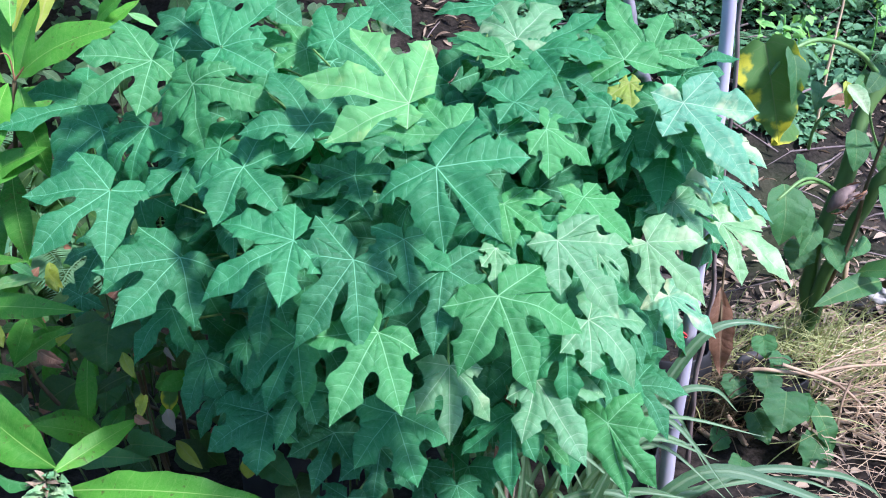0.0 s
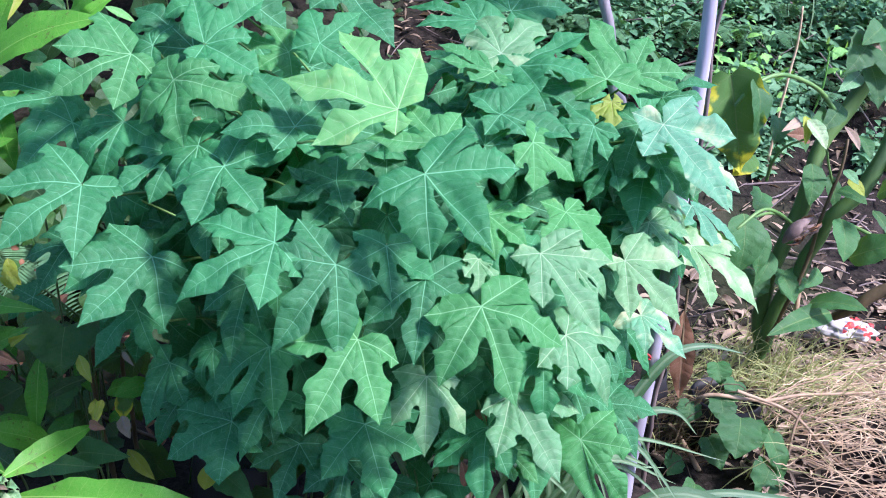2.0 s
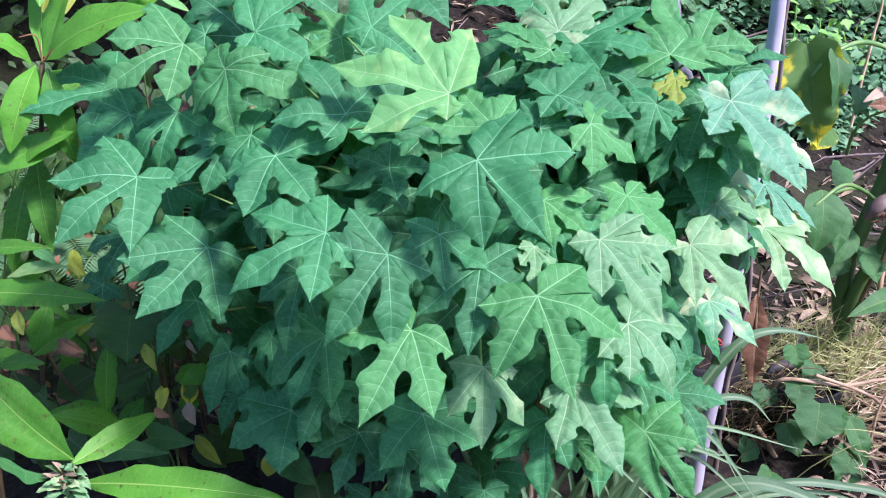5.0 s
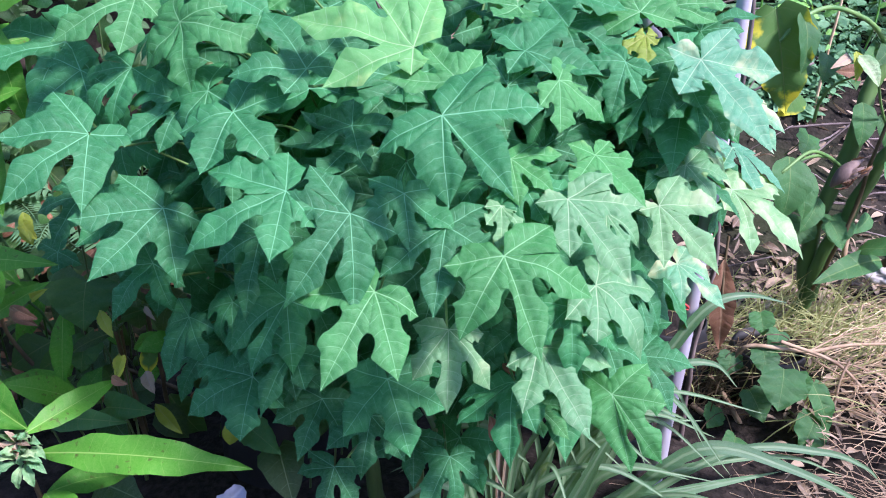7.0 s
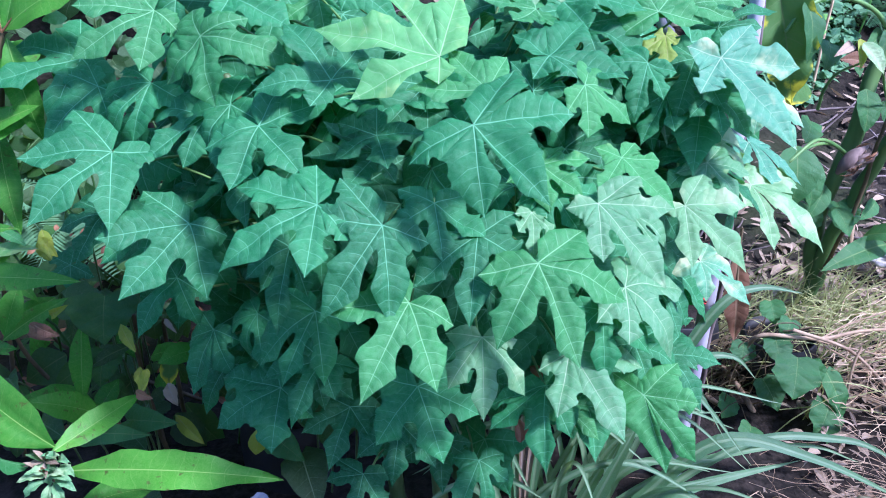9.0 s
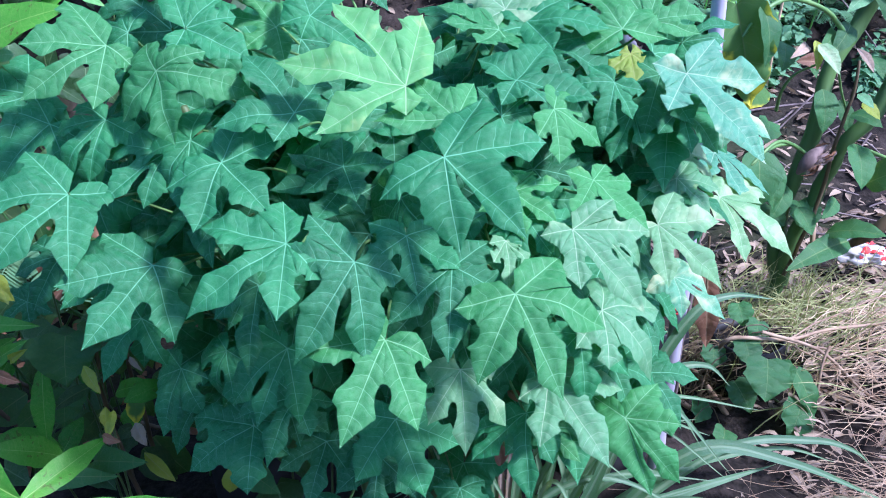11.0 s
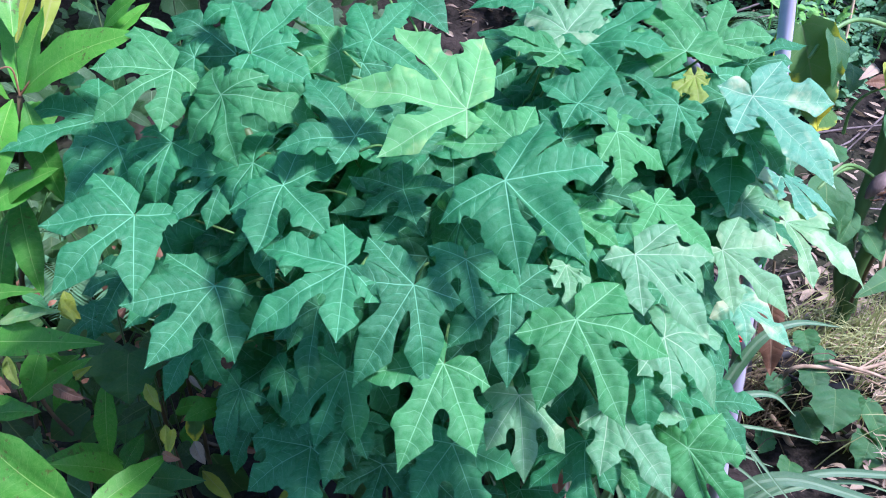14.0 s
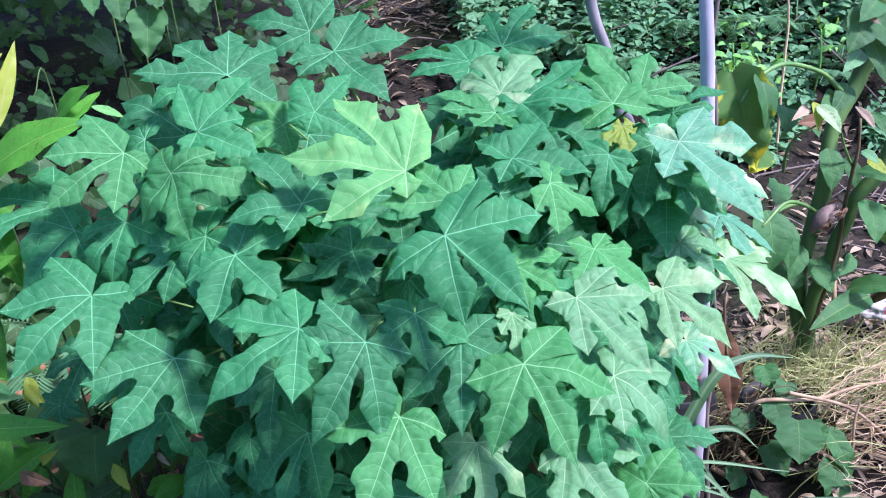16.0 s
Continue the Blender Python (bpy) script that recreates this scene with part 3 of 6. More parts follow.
leaf((0.256, 1.304, 1.080), (-35.0, -17.0, 149.0), 0.082, 0.48, (-100, -52, -17, 61, 108), (0.54, 0.75, 1.13, 0.84, 0.62), (0.42, 0.33, 0.35, 0.47))
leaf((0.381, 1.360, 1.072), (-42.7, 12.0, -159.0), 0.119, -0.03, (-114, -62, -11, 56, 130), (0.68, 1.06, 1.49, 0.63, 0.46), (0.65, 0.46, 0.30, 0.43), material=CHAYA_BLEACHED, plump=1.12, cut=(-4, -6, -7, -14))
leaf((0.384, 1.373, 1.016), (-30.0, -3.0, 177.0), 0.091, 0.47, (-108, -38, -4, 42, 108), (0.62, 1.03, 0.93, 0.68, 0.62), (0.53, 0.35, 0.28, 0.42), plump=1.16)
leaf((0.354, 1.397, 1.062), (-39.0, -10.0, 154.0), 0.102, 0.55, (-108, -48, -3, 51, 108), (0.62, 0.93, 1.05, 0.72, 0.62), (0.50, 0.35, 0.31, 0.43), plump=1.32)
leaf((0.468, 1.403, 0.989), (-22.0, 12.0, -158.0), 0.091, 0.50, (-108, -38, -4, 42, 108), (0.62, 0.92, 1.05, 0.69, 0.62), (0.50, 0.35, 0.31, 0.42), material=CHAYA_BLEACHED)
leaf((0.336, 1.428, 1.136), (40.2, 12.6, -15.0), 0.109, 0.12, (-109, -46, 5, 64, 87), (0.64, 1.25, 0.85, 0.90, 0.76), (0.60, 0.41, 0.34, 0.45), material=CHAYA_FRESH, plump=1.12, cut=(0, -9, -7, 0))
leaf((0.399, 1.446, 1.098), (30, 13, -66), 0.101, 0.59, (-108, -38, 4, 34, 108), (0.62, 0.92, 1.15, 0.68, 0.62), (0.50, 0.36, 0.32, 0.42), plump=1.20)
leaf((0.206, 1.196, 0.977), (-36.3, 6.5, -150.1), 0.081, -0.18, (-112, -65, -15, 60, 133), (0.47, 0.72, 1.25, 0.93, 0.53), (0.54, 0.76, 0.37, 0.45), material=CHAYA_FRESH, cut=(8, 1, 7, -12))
leaf((0.381, 1.350, 0.908), (-21, 18, -154), 0.084, 0.50, (-108, -45, -0, 45, 108), (0.62, 0.88, 0.99, 0.73, 0.62), (0.48, 0.33, 0.30, 0.44), material=CHAYA_PALE_LIT)
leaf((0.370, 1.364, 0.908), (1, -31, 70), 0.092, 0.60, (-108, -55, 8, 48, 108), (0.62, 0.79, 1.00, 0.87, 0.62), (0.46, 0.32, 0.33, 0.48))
leaf((0.389, 1.406, 0.928), (-17.0, 21.0, -117.0), 0.121, 0.96, (-108, -39, -9, 48, 108), (0.62, 1.06, 0.93, 0.93, 0.62), (0.54, 0.35, 0.33, 0.50), material=CHAYA_PALE_LIT)
leaf((0.495, 1.440, 0.831), (-19.5, 11.8, -110.2), 0.141, 0.39, (-109, -53, 11, 54, 95), (0.64, 0.95, 1.23, 0.88, 0.43), (0.51, 0.60, 0.45, 0.46), material=CHAYA_PALE_LIT, cut=(0, 0, 10, 0))
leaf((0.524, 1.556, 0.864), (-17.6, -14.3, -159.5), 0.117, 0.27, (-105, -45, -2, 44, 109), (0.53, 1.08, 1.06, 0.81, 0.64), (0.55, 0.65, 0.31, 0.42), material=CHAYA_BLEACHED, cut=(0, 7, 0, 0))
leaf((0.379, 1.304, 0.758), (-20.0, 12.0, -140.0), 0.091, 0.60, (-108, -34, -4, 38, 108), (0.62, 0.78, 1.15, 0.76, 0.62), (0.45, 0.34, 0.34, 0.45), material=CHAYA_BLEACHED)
leaf((0.217, 1.141, 0.803), (-22.2, 13.5, -122.8), 0.127, 0.68, (-109, -49, 4, 57, 96), (0.64, 0.96, 1.09, 0.68, 0.59), (0.51, 0.40, 0.45, 0.51), material=CHAYA_PALE_LIT, cut=(0, 0, 7, -3))
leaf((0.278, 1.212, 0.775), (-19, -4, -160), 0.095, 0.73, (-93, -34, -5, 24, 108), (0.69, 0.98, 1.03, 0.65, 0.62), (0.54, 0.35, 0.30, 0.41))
leaf((0.234, 1.209, 0.884), (-20, 8, -153), 0.075, 0.61, (-108, -31, -1, 31, 108), (0.62, 1.01, 0.85, 0.71, 0.62), (0.52, 0.33, 0.28, 0.43), material=CHAYA_PALE_LIT)
leaf((0.140, 1.109, 0.716), (-13.6, 17.8, -150.5), 0.121, 0.53, (-104, -52, 7, 50, 97), (0.64, 0.96, 1.24, 0.84, 0.44), (0.57, 0.52, 0.55, 0.45), material=CHAYA_PALE_LIT, cut=(0, 0, -5, 0))
leaf((0.247, 1.084, 0.658), (-35.8, 32.8, -175.7), 0.107, 0.47, (-108, -53, -7, 15, 156), (0.65, 0.72, 1.16, 1.05, 0.58), (0.59, 0.50, 0.49, 0.49), material=CHAYA_FRESH, cut=(0, -4, 0, 0))
leaf((0.010, 1.061, 0.774), (-30.4, -1.4, -179.9), 0.102, 0.69, (-89, -45, -1, 35, 100), (0.48, 1.05, 1.14, 0.85, 0.50), (0.53, 0.50, 0.44, 0.54), material=CHAYA_PALE_LIT, plump=0.86, cut=(7, -3, -3, -9))
leaf((-0.296, 1.232, 0.571), (-13, -25, 127), 0.119, 0.58, (-108, -53, 4, 49, 108), (0.62, 0.90, 1.01, 0.87, 0.62), (0.49, 0.67, 0.60, 0.48))
leaf((-0.225, 1.177, 0.745), (-26, -14, 160), 0.118, 0.65, (-103, -34, -1, 30, 108), (0.50, 0.95, 1.01, 1.05, 0.62), (0.47, 0.35, 0.36, 0.54))
leaf((-0.227, 1.224, 0.628), (-20, -11, 156), 0.104, 0.48, (-108, -47, -1, 48, 108), (0.62, 0.68, 1.13, 0.93, 0.62), (0.42, 0.32, 0.36, 0.50))
leaf((-0.247, 1.273, 0.578), (-23, 0, -169), 0.094, 0.51, (-103, -44, -9, 48, 108), (0.64, 0.92, 0.77, 0.93, 0.62), (0.50, 0.30, 0.30, 0.50))
leaf((-0.414, 1.319, 0.626), (-35, -4, 141), 0.098, 0.89, (-98, -56, -9, 55, 108), (0.55, 0.89, 1.19, 0.84, 0.62), (0.46, 0.80, 0.59, 0.47))
leaf((-0.334, 1.298, 0.669), (-33, -10, 138), 0.092, 0.91, (-94, -46, -13, 45, 108), (0.53, 1.02, 1.01, 0.88, 0.62), (0.50, 0.36, 0.33, 0.48))
leaf((-0.453, 1.292, 0.740), (-27, -14, 142), 0.104, 0.79, (-96, -65, 1, 51, 108), (0.66, 0.88, 1.13, 0.74, 0.62), (0.50, 0.35, 0.33, 0.44))
leaf((-0.253, 1.169, 0.855), (-31, -8, 166), 0.101, 0.60, (-108, -37, -7, 44, 108), (0.62, 0.75, 1.27, 0.76, 0.62), (0.44, 0.36, 0.36, 0.45))
leaf((-0.309, 1.265, 0.919), (-16, -27, 147), 0.074, 0.53, (-94, -49, -13, 48, 108), (0.63, 0.85, 0.72, 0.93, 0.62), (0.48, 0.28, 0.29, 0.50))
leaf((-0.054, 1.113, 0.945), (-33, -4, -175), 0.089, 0.35, (-114, -55, -8, 57, 120), (0.59, 0.94, 0.95, 0.75, 0.61), (0.50, 0.33, 0.30, 0.44))
leaf((0.002, 1.085, 0.915), (-34, 5, -179), 0.111, 0.40, (-121, -55, 11, 57, 108), (0.61, 0.66, 1.13, 1.00, 0.62), (0.41, 0.32, 0.37, 0.52))
leaf((0.074, 1.113, 0.934), (-14, -12, -172), 0.075, 0.45, (-75, -30, 4, 32, 78), (0.30, 0.62, 1.02, 0.60, 0.32), (0.29, 0.56, 0.55, 0.29), material=CHAYA_PALE_LIT)
leaf((0.014, 1.156, 1.083), (6.0, -33.0, 87.0), 0.094, 0.14, (-108, -58, 0, 52, 113), (0.62, 0.55, 1.11, 0.90, 0.75), (0.38, 0.29, 0.35, 0.53), material=CHAYA_FRESH)
leaf((0.087, 1.164, 0.979), (-14, 21, -136), 0.087, 0.54, (-90, -57, -1, 40, 108), (0.62, 0.87, 0.89, 0.84, 0.62), (0.48, 0.31, 0.31, 0.47), material=CHAYA_FRESH)
leaf((0.062, 1.218, 0.925), (10, -16, 20), 0.145, 1.05, (-108, -48, -0, 48, 108), (0.62, 0.93, 1.21, 0.93, 0.62), (0.50, 0.38, 0.38, 0.50))
leaf((0.104, 1.140, 0.951), (-24, 21, -155), 0.086, 0.47, (-105, -56, 5, 48, 108), (0.62, 0.87, 0.80, 0.93, 0.62), (0.48, 0.29, 0.30, 0.50))
leaf((-0.076, 1.157, 0.623), (-29, 8, -174), 0.126, 0.47, (-102, -58, -9, 49, 120), (0.76, 0.81, 0.99, 0.87, 0.58), (0.51, 0.51, 0.45, 0.47))
leaf((-0.038, 1.304, 0.400), (-23, -3, 176), 0.099, 0.47, (-95, -65, -8, 60, 108), (0.63, 0.77, 0.98, 0.91, 0.62), (0.45, 0.31, 0.33, 0.49))
leaf((-0.170, 1.237, 0.383), (-27, -11, 165), 0.090, 0.52, (-114, -52, -7, 68, 105), (0.59, 0.87, 0.98, 0.78, 0.65), (0.47, 0.33, 0.31, 0.46))
leaf((0.025, 1.201, 0.442), (-23, -0, -167), 0.091, 0.64, (-99, -47, 1, 35, 111), (0.53, 0.66, 1.15, 1.31, 0.49), (0.39, 0.32, 0.43, 0.58))
leaf((0.111, 1.109, 0.656), (-15, 16, 161), 0.121, 0.88, (-108, -28, -1, 55, 83), (0.62, 0.72, 1.09, 0.87, 0.81), (0.43, 0.32, 0.35, 0.54))
leaf((0.159, 1.219, 0.539), (-6, 13, -142), 0.089, 0.47, (-91, -48, -0, 31, 108), (0.65, 0.93, 0.93, 0.72, 0.62), (0.51, 0.33, 0.29, 0.43), material=CHAYA_FRESH)
leaf((-0.563, 1.400, 1.015), (-24, -29, 144), 0.115, 0.52, (-108, -68, -2, 70, 108), (0.62, 0.82, 1.16, 0.81, 0.62), (0.46, 0.35, 0.35, 0.46))
leaf((-0.598, 1.446, 1.049), (-7, -36, 125), 0.147, 0.55, (-108, -48, 4, 44, 108), (0.62, 0.93, 1.07, 0.91, 0.62), (0.50, 0.35, 0.35, 0.49))
leaf((-0.463, 1.338, 1.040), (-24, -24, 140), 0.111, 0.86, (-108, -27, 0, 46, 88), (0.62, 0.86, 1.03, 0.86, 0.68), (0.48, 0.33, 0.33, 0.50))
leaf((-0.378, 1.294, 1.006), (-15, -31, 130), 0.112, 0.58, (-108, -38, -9, 47, 108), (0.62, 0.79, 1.01, 0.97, 0.62), (0.45, 0.32, 0.35, 0.51))
leaf((-0.558, 1.316, 0.838), (-5, -35, 104), 0.097, 0.75, (-108, -48, 0, 48, 108), (0.62, 0.93, 0.86, 0.93, 0.62), (0.50, 0.31, 0.31, 0.50))
leaf((-0.474, 1.295, 0.835), (-13, -30, 133), 0.108, 0.57, (-108, -42, -6, 48, 108), (0.62, 0.84, 0.96, 0.93, 0.62), (0.47, 0.32, 0.33, 0.50))
leaf((-0.211, 1.398, 0.999), (15, -5, 14), 0.161, 1.09, (-108, -48, -0, 48, 108), (0.62, 0.93, 1.31, 0.93, 0.62), (0.50, 0.39, 0.39, 0.50))
leaf((-0.436, 1.433, 1.138), (8, -41, 65), 0.100, 0.87, (-108, -48, 17, 48, 91), (0.62, 0.93, 0.98, 0.93, 0.58), (0.50, 0.34, 0.34, 0.49))
leaf((-0.099, 1.362, 1.004), (15, -12, 19), 0.154, 1.06, (-108, -48, -0, 48, 108), (0.62, 0.93, 1.25, 0.93, 0.62), (0.50, 0.38, 0.38, 0.50))
leaf((-0.850, 1.831, 0.475), (-21, -29, 132), 0.092, 0.68, (-122, -66, -2, 65, 126), (0.64, 0.80, 0.90, 0.90, 0.64), (0.47, 0.30, 0.32, 0.50))
leaf((0.316, 1.394, 1.003), (-31.0, -6.0, 143.0), 0.093, 0.55, (-108, -37, -1, 38, 108), (0.62, 0.71, 1.01, 0.93, 0.62), (0.43, 0.30, 0.34, 0.50), plump=1.24)
leaf((0.292, 1.410, 1.129), (37.0, -10.0, 8.0), 0.125, 0.66, (-108, -48, -6, 48, 114), (0.62, 0.93, 1.02, 0.93, 0.58), (0.50, 0.34, 0.34, 0.49), material=CHAYA_FRESH)
leaf((0.293, 1.361, 1.105), (-25.0, 5.0, 170.0), 0.060, 0.28, (-108, -46, -2, 48, 108), (0.30, 0.40, 0.95, 0.80, 0.28), (0.30, 0.55, 0.70, 0.40), material=YELLOWED, plump=1.50)

leaf((0.260, 1.209, 0.663), (-24, 8, -165), 0.100, 0.60, (-108, -50, 2, 48, 106), (0.62, 0.94, 1.08, 0.90, 0.60), (0.46, 0.36, 0.36, 0.46))
leaf((0.318, 1.225, 0.634), (-18, 14, -150), 0.100, 0.60, (-108, -50, 2, 48, 106), (0.62, 0.94, 1.08, 0.90, 0.60), (0.46, 0.36, 0.36, 0.46))
leaf((0.183, 1.127, 0.775), (-28, 4, 178), 0.100, 0.60, (-108, -50, 2, 48, 106), (0.62, 0.94, 1.08, 0.90, 0.60), (0.46, 0.36, 0.36, 0.46))
leaf((-0.186, 1.233, 0.529), (-24, -10, 168), 0.100, 0.60, (-108, -50, 2, 48, 106), (0.62, 0.94, 1.08, 0.90, 0.60), (0.46, 0.36, 0.36, 0.46))
leaf((-0.104, 1.207, 0.516), (-26, -4, 175), 0.100, 0.60, (-108, -50, 2, 48, 106), (0.62, 0.94, 1.08, 0.90, 0.60), (0.46, 0.36, 0.36, 0.46))
leaf((-0.404, 1.360, 0.530), (-30, -12, 150), 0.100, 0.60, (-108, -50, 2, 48, 106), (0.62, 0.94, 1.08, 0.90, 0.60), (0.46, 0.36, 0.36, 0.46))
leaf((-0.452, 1.600, 1.142), (-24, -12, 128), 0.118, 0.35, (-108, -50, -2, 48, 108), (0.60, 0.92, 1.08, 0.95, 0.62), (0.50, 0.36, 0.36, 0.50))


def fill_leaves():
    """Leaves deeper inside the crown, seen through the gaps."""
    rnd = random.Random(4)
    outer = list(LEAVES)
    for n, (at, turn, size) in enumerate(outer):
        for k in range(2):
            x = at[0] * (0.94 - 0.06 * k) + rnd.uniform(-0.09, 0.09)
            y = at[1] + 0.19 + 0.16 * k + rnd.uniform(-0.02, 0.05)
            z = at[2] - rnd.uniform(0.03, 0.13)
            if z < 0.30 or z > 1.10 or y > 1.85 or abs(x) > 0.56 or at[0] < -0.66:
                continue
            leaf((x, y, z), (rnd.uniform(-65, -20), rnd.uniform(-25, 25), 180 + x * 70 + rnd.uniform(-60, 60)), rnd.uniform(0.125, 0.165), rnd.uniform(0.4, 0.8),
                 [v + rnd.uniform(-6, 6) for v in (-108, -48, 0, 48, 108)], [v * rnd.uniform(0.85, 1.1) for v in (0.62, 0.93, 1.0, 0.93, 0.62)], [v * rnd.uniform(0.85, 1.15) for v in (0.50, 0.34, 0.34, 0.50)])

    for k in range(110):
        x, y, z = rnd.uniform(-0.46, 0.42), rnd.uniform(1.42, 1.80), rnd.uniform(0.45, 1.04)
        leaf((x, y, z), (rnd.uniform(-40, 20), rnd.uniform(-30, 30), 180 + x * 90 + rnd.uniform(-90, 90)), rnd.uniform(0.13, 0.165), rnd.uniform(0.3, 0.7),
             [v + rnd.uniform(-6, 6) for v in (-108, -48, 0, 48, 108)], [v * rnd.uniform(0.85, 1.1) for v in (0.62, 0.93, 1.0, 0.93, 0.62)], [v * rnd.uniform(0.85, 1.15) for v in (0.50, 0.34, 0.34, 0.50)])


fill_leaves()

for sx, sy, top, lean in ((-0.10, 1.55, 1.02, -0.28), (0.02, 1.62, 0.98, -0.02), (0.12, 1.58, 1.0, 0.22), (-0.02, 1.5, 0.8, -0.12), (0.06, 1.5, 0.75, 0.12)):
    tube("stem", [(sx, sy, -0.03), (sx + lean * 0.3, sy, top * 0.4), (sx + lean * 0.7, sy - 0.06, top * 0.75), (sx + lean, sy - 0.10, top)], [0.018, 0.015, 0.012, 0.007], STEM_GREEN, shrub, rough=0.01)

# ---- poles and sticks ----
main_pole = thing("support_pole", (0.50, 1.62, 0.0), "pale lavender weathered pole standing beside the shrub", "pole")
tube("shaft", [(0.510, 1.62, -0.05), (0.513, 1.605, 0.306), (0.517, 1.600, 0.519), (0.509, 1.580, 1.059), (0.491, 1.570, 1.336), (0.485, 1.565, 1.75)], [0.0175, 0.017, 0.0155, 0.013, 0.0118, 0.0118], POLE_PAINT, main_pole, sides=14, rough=0.004)
tube("string", [(0.479, 1.574, 0.522), (0.491, 1.572, 0.531), (0.505, 1.576, 0.519), (0.512, 1.610, 0.491)], [0.0018, 0.0018], RED_STRING, main_pole, "red string tied round the pole")
tube("string_end", [(0.505, 1.575, 0.514), (0.472, 1.570, 0.525), (0.421, 1.560, 0.503)], [0.0014, 0.0012], RED_STRING, main_pole, "loose end of red string")
second_pole = thing("wooden_stake", (0.30, 1.72, 0.0), "thin grey weathered wooden stake behind the leaves", "stake")
tube("shaft", [(0.36, 1.74, -0.04), (0.402, 1.680, 0.911), (0.367, 1.660, 1.063), (0.341, 1.650, 1.171), (0.315, 1.640, 1.282), (0.27, 1.63, 1.6)], [0.010, 0.009, 0.009, 0.010, 0.011], GREY_WOOD, second_pole, sides=10, rough=0.008)
third_pole = thing("thin_stick", (0.635, 1.800, -0.111), "thin brown stick standing behind the pole", "stick")
tube("shaft", [(0.664, 1.820, -0.320), (0.611, 1.800, 0.134), (0.613, 1.780, 0.460), (0.605, 1.760, 0.717), (0.577, 1.740, 1.119), (0.585, 1.740, 1.291)], [0.008, 0.007, 0.006, 0.005, 0.0045, 0.0045], TWIG_BARK, third_pole, sides=8, rough=0.012)

# ---- mango seedlings ----
MANGO_LABEL = "young mango seedling with long glossy bright green leaves"


def seedling(foot, top, label=MANGO_LABEL, bends=()):
    ob = thing("mango_seedling", foot, label, "seedling", "mango seedlings beside the shrub")
    tube("stem", [foot, *bends, top], [0.006, 0.005, 0.004], WOOD_BROWN, ob, rough=0.006)
    return ob


def mango_leaf(plant, base, tip, width, arch=0.08, face=(0.1, -0.5, 1), fold=0.22, material=None, wave=0.035):
    return blade("leaf", base, tip, width, material or MANGO, plant, shape=LANCE, arch=arch, face=face, fold=fold, wave=wave, rows=16, seed=len(bpy.data.objects))


front = seedling((-0.70, 1.30, 0.0), (-0.685, 1.220, 0.444))
mango_leaf(front, (-0.655, 1.210, 0.423), (-0.292, 1.160, 0.443), 0.066, 0.10, (0, -0.75, 1), wave=0.10)
mango_leaf(front, (-0.677, 1.220, 0.453), (-0.568, 1.360, 0.466), 0.047, 0.03, (0.2, -0.8, 0.8))
mango_leaf(front, (-0.669, 1.220, 0.465), (-0.854, 1.300, 0.597), 0.098, 0.10, (-0.1, -0.8, 0.5), fold=0.34)
mango_leaf(front, (-0.720, 1.220, 0.427), (-0.748, 1.100, 0.608), 0.075, 0.06, (-0.3, -0.7, 0.6), material=CHAYA_FRESH)
mango_leaf(front, (-0.661, 1.220, 0.327), (-0.547, 1.080, 0.355), 0.07, 0.05, (0, -0.4, 1))
mango_leaf(front, (-0.671, 1.240, 0.309), (-0.558, 1.320, 0.281), 0.06, 0.12, (0, -0.4, 1))
for k in range(7):
    a = k * 2.4
    c = Vector((-0.683, 1.205, 0.448))
    blade("bud_scale", c, c + Vector((0.030 * math.cos(a), -0.014, 0.030 * math.sin(a) + 0.006)), 0.011, HEART_SHADED if k % 2 else PALE_DRY, front, shape=LANCE, rows=6, cols=2)

for k in range(9):
    a = k * 2.4 + 0.4
    c = Vector((-0.678, 1.200, 0.416)) + Vector((0.008 * math.cos(a), 0, 0.008 * math.sin(a)))
    blade("young_leaf", c, c + Vector((0.040 * math.cos(a), -0.02, 0.032 * math.sin(a) - 0.004)), 0.018, CHAYA_PALE_LIT, front, "curled pale blue-green young leaf", shape=LANCE, rows=8, wave=0.15, fold=0.6, arch=0.25, seed=k)

for k in range(6):
    a = k * 2.4 + 1.1
    c = Vector((-0.668, 1.210, 0.437)) + Vector((0.006 * math.cos(a), 0, 0.006 * math.sin(a)))
    blade("young_leaf", c, c + Vector((0.030 * math.cos(a), -0.016, 0.028 * math.sin(a))), 0.017, CHAYA_PALE_LIT, front, "curled pale blue-green young leaf", shape=LANCE, rows=8, wave=0.2, fold=0.7, arch=0.25, seed=k)
for k in range(10):
    a = k * 2.1
    c = Vector((-0.697, 1.200, 0.436))
    blade("bud_scale", c, c + Vector((0.024 * math.cos(a), -0.012, 0.024 * math.sin(a) + 0.004)), 0.008, (DRY, PALE_DRY, SHADE_LEAF)[k % 3], front, shape=LANCE, rows=6, cols=2, fold=0.6)

corner = seedling((-1.02, 1.75, 0.0), (-0.719, 1.460, 1.082), bends=((-0.93, 1.68, 0.5),))
mango_leaf(corner, (-0.714, 1.460, 1.086), (-0.509, 1.420, 1.181), 0.075, 0.10, (-0.2, -0.7, 0.7))
mango_leaf(corner, (-0.719, 1.460, 1.090), (-0.762, 1.600, 1.214), 0.045, 0.02, (0.6, -0.7, 0.3))
mango_leaf(corner, (-0.712, 1.460, 1.086), (-0.676, 1.520, 1.208), 0.05, 0.03, (-0.5, -0.8, 0.4))
mango_leaf(corner, (-0.726, 1.450, 1.081), (-0.760, 1.380, 0.950), 0.055, 0.10, (0.1, -0.8, 0.5))
mango_leaf(corner, (-0.735, 1.460, 1.078), (-0.790, 1.400, 1.137), 0.05, 0.12)
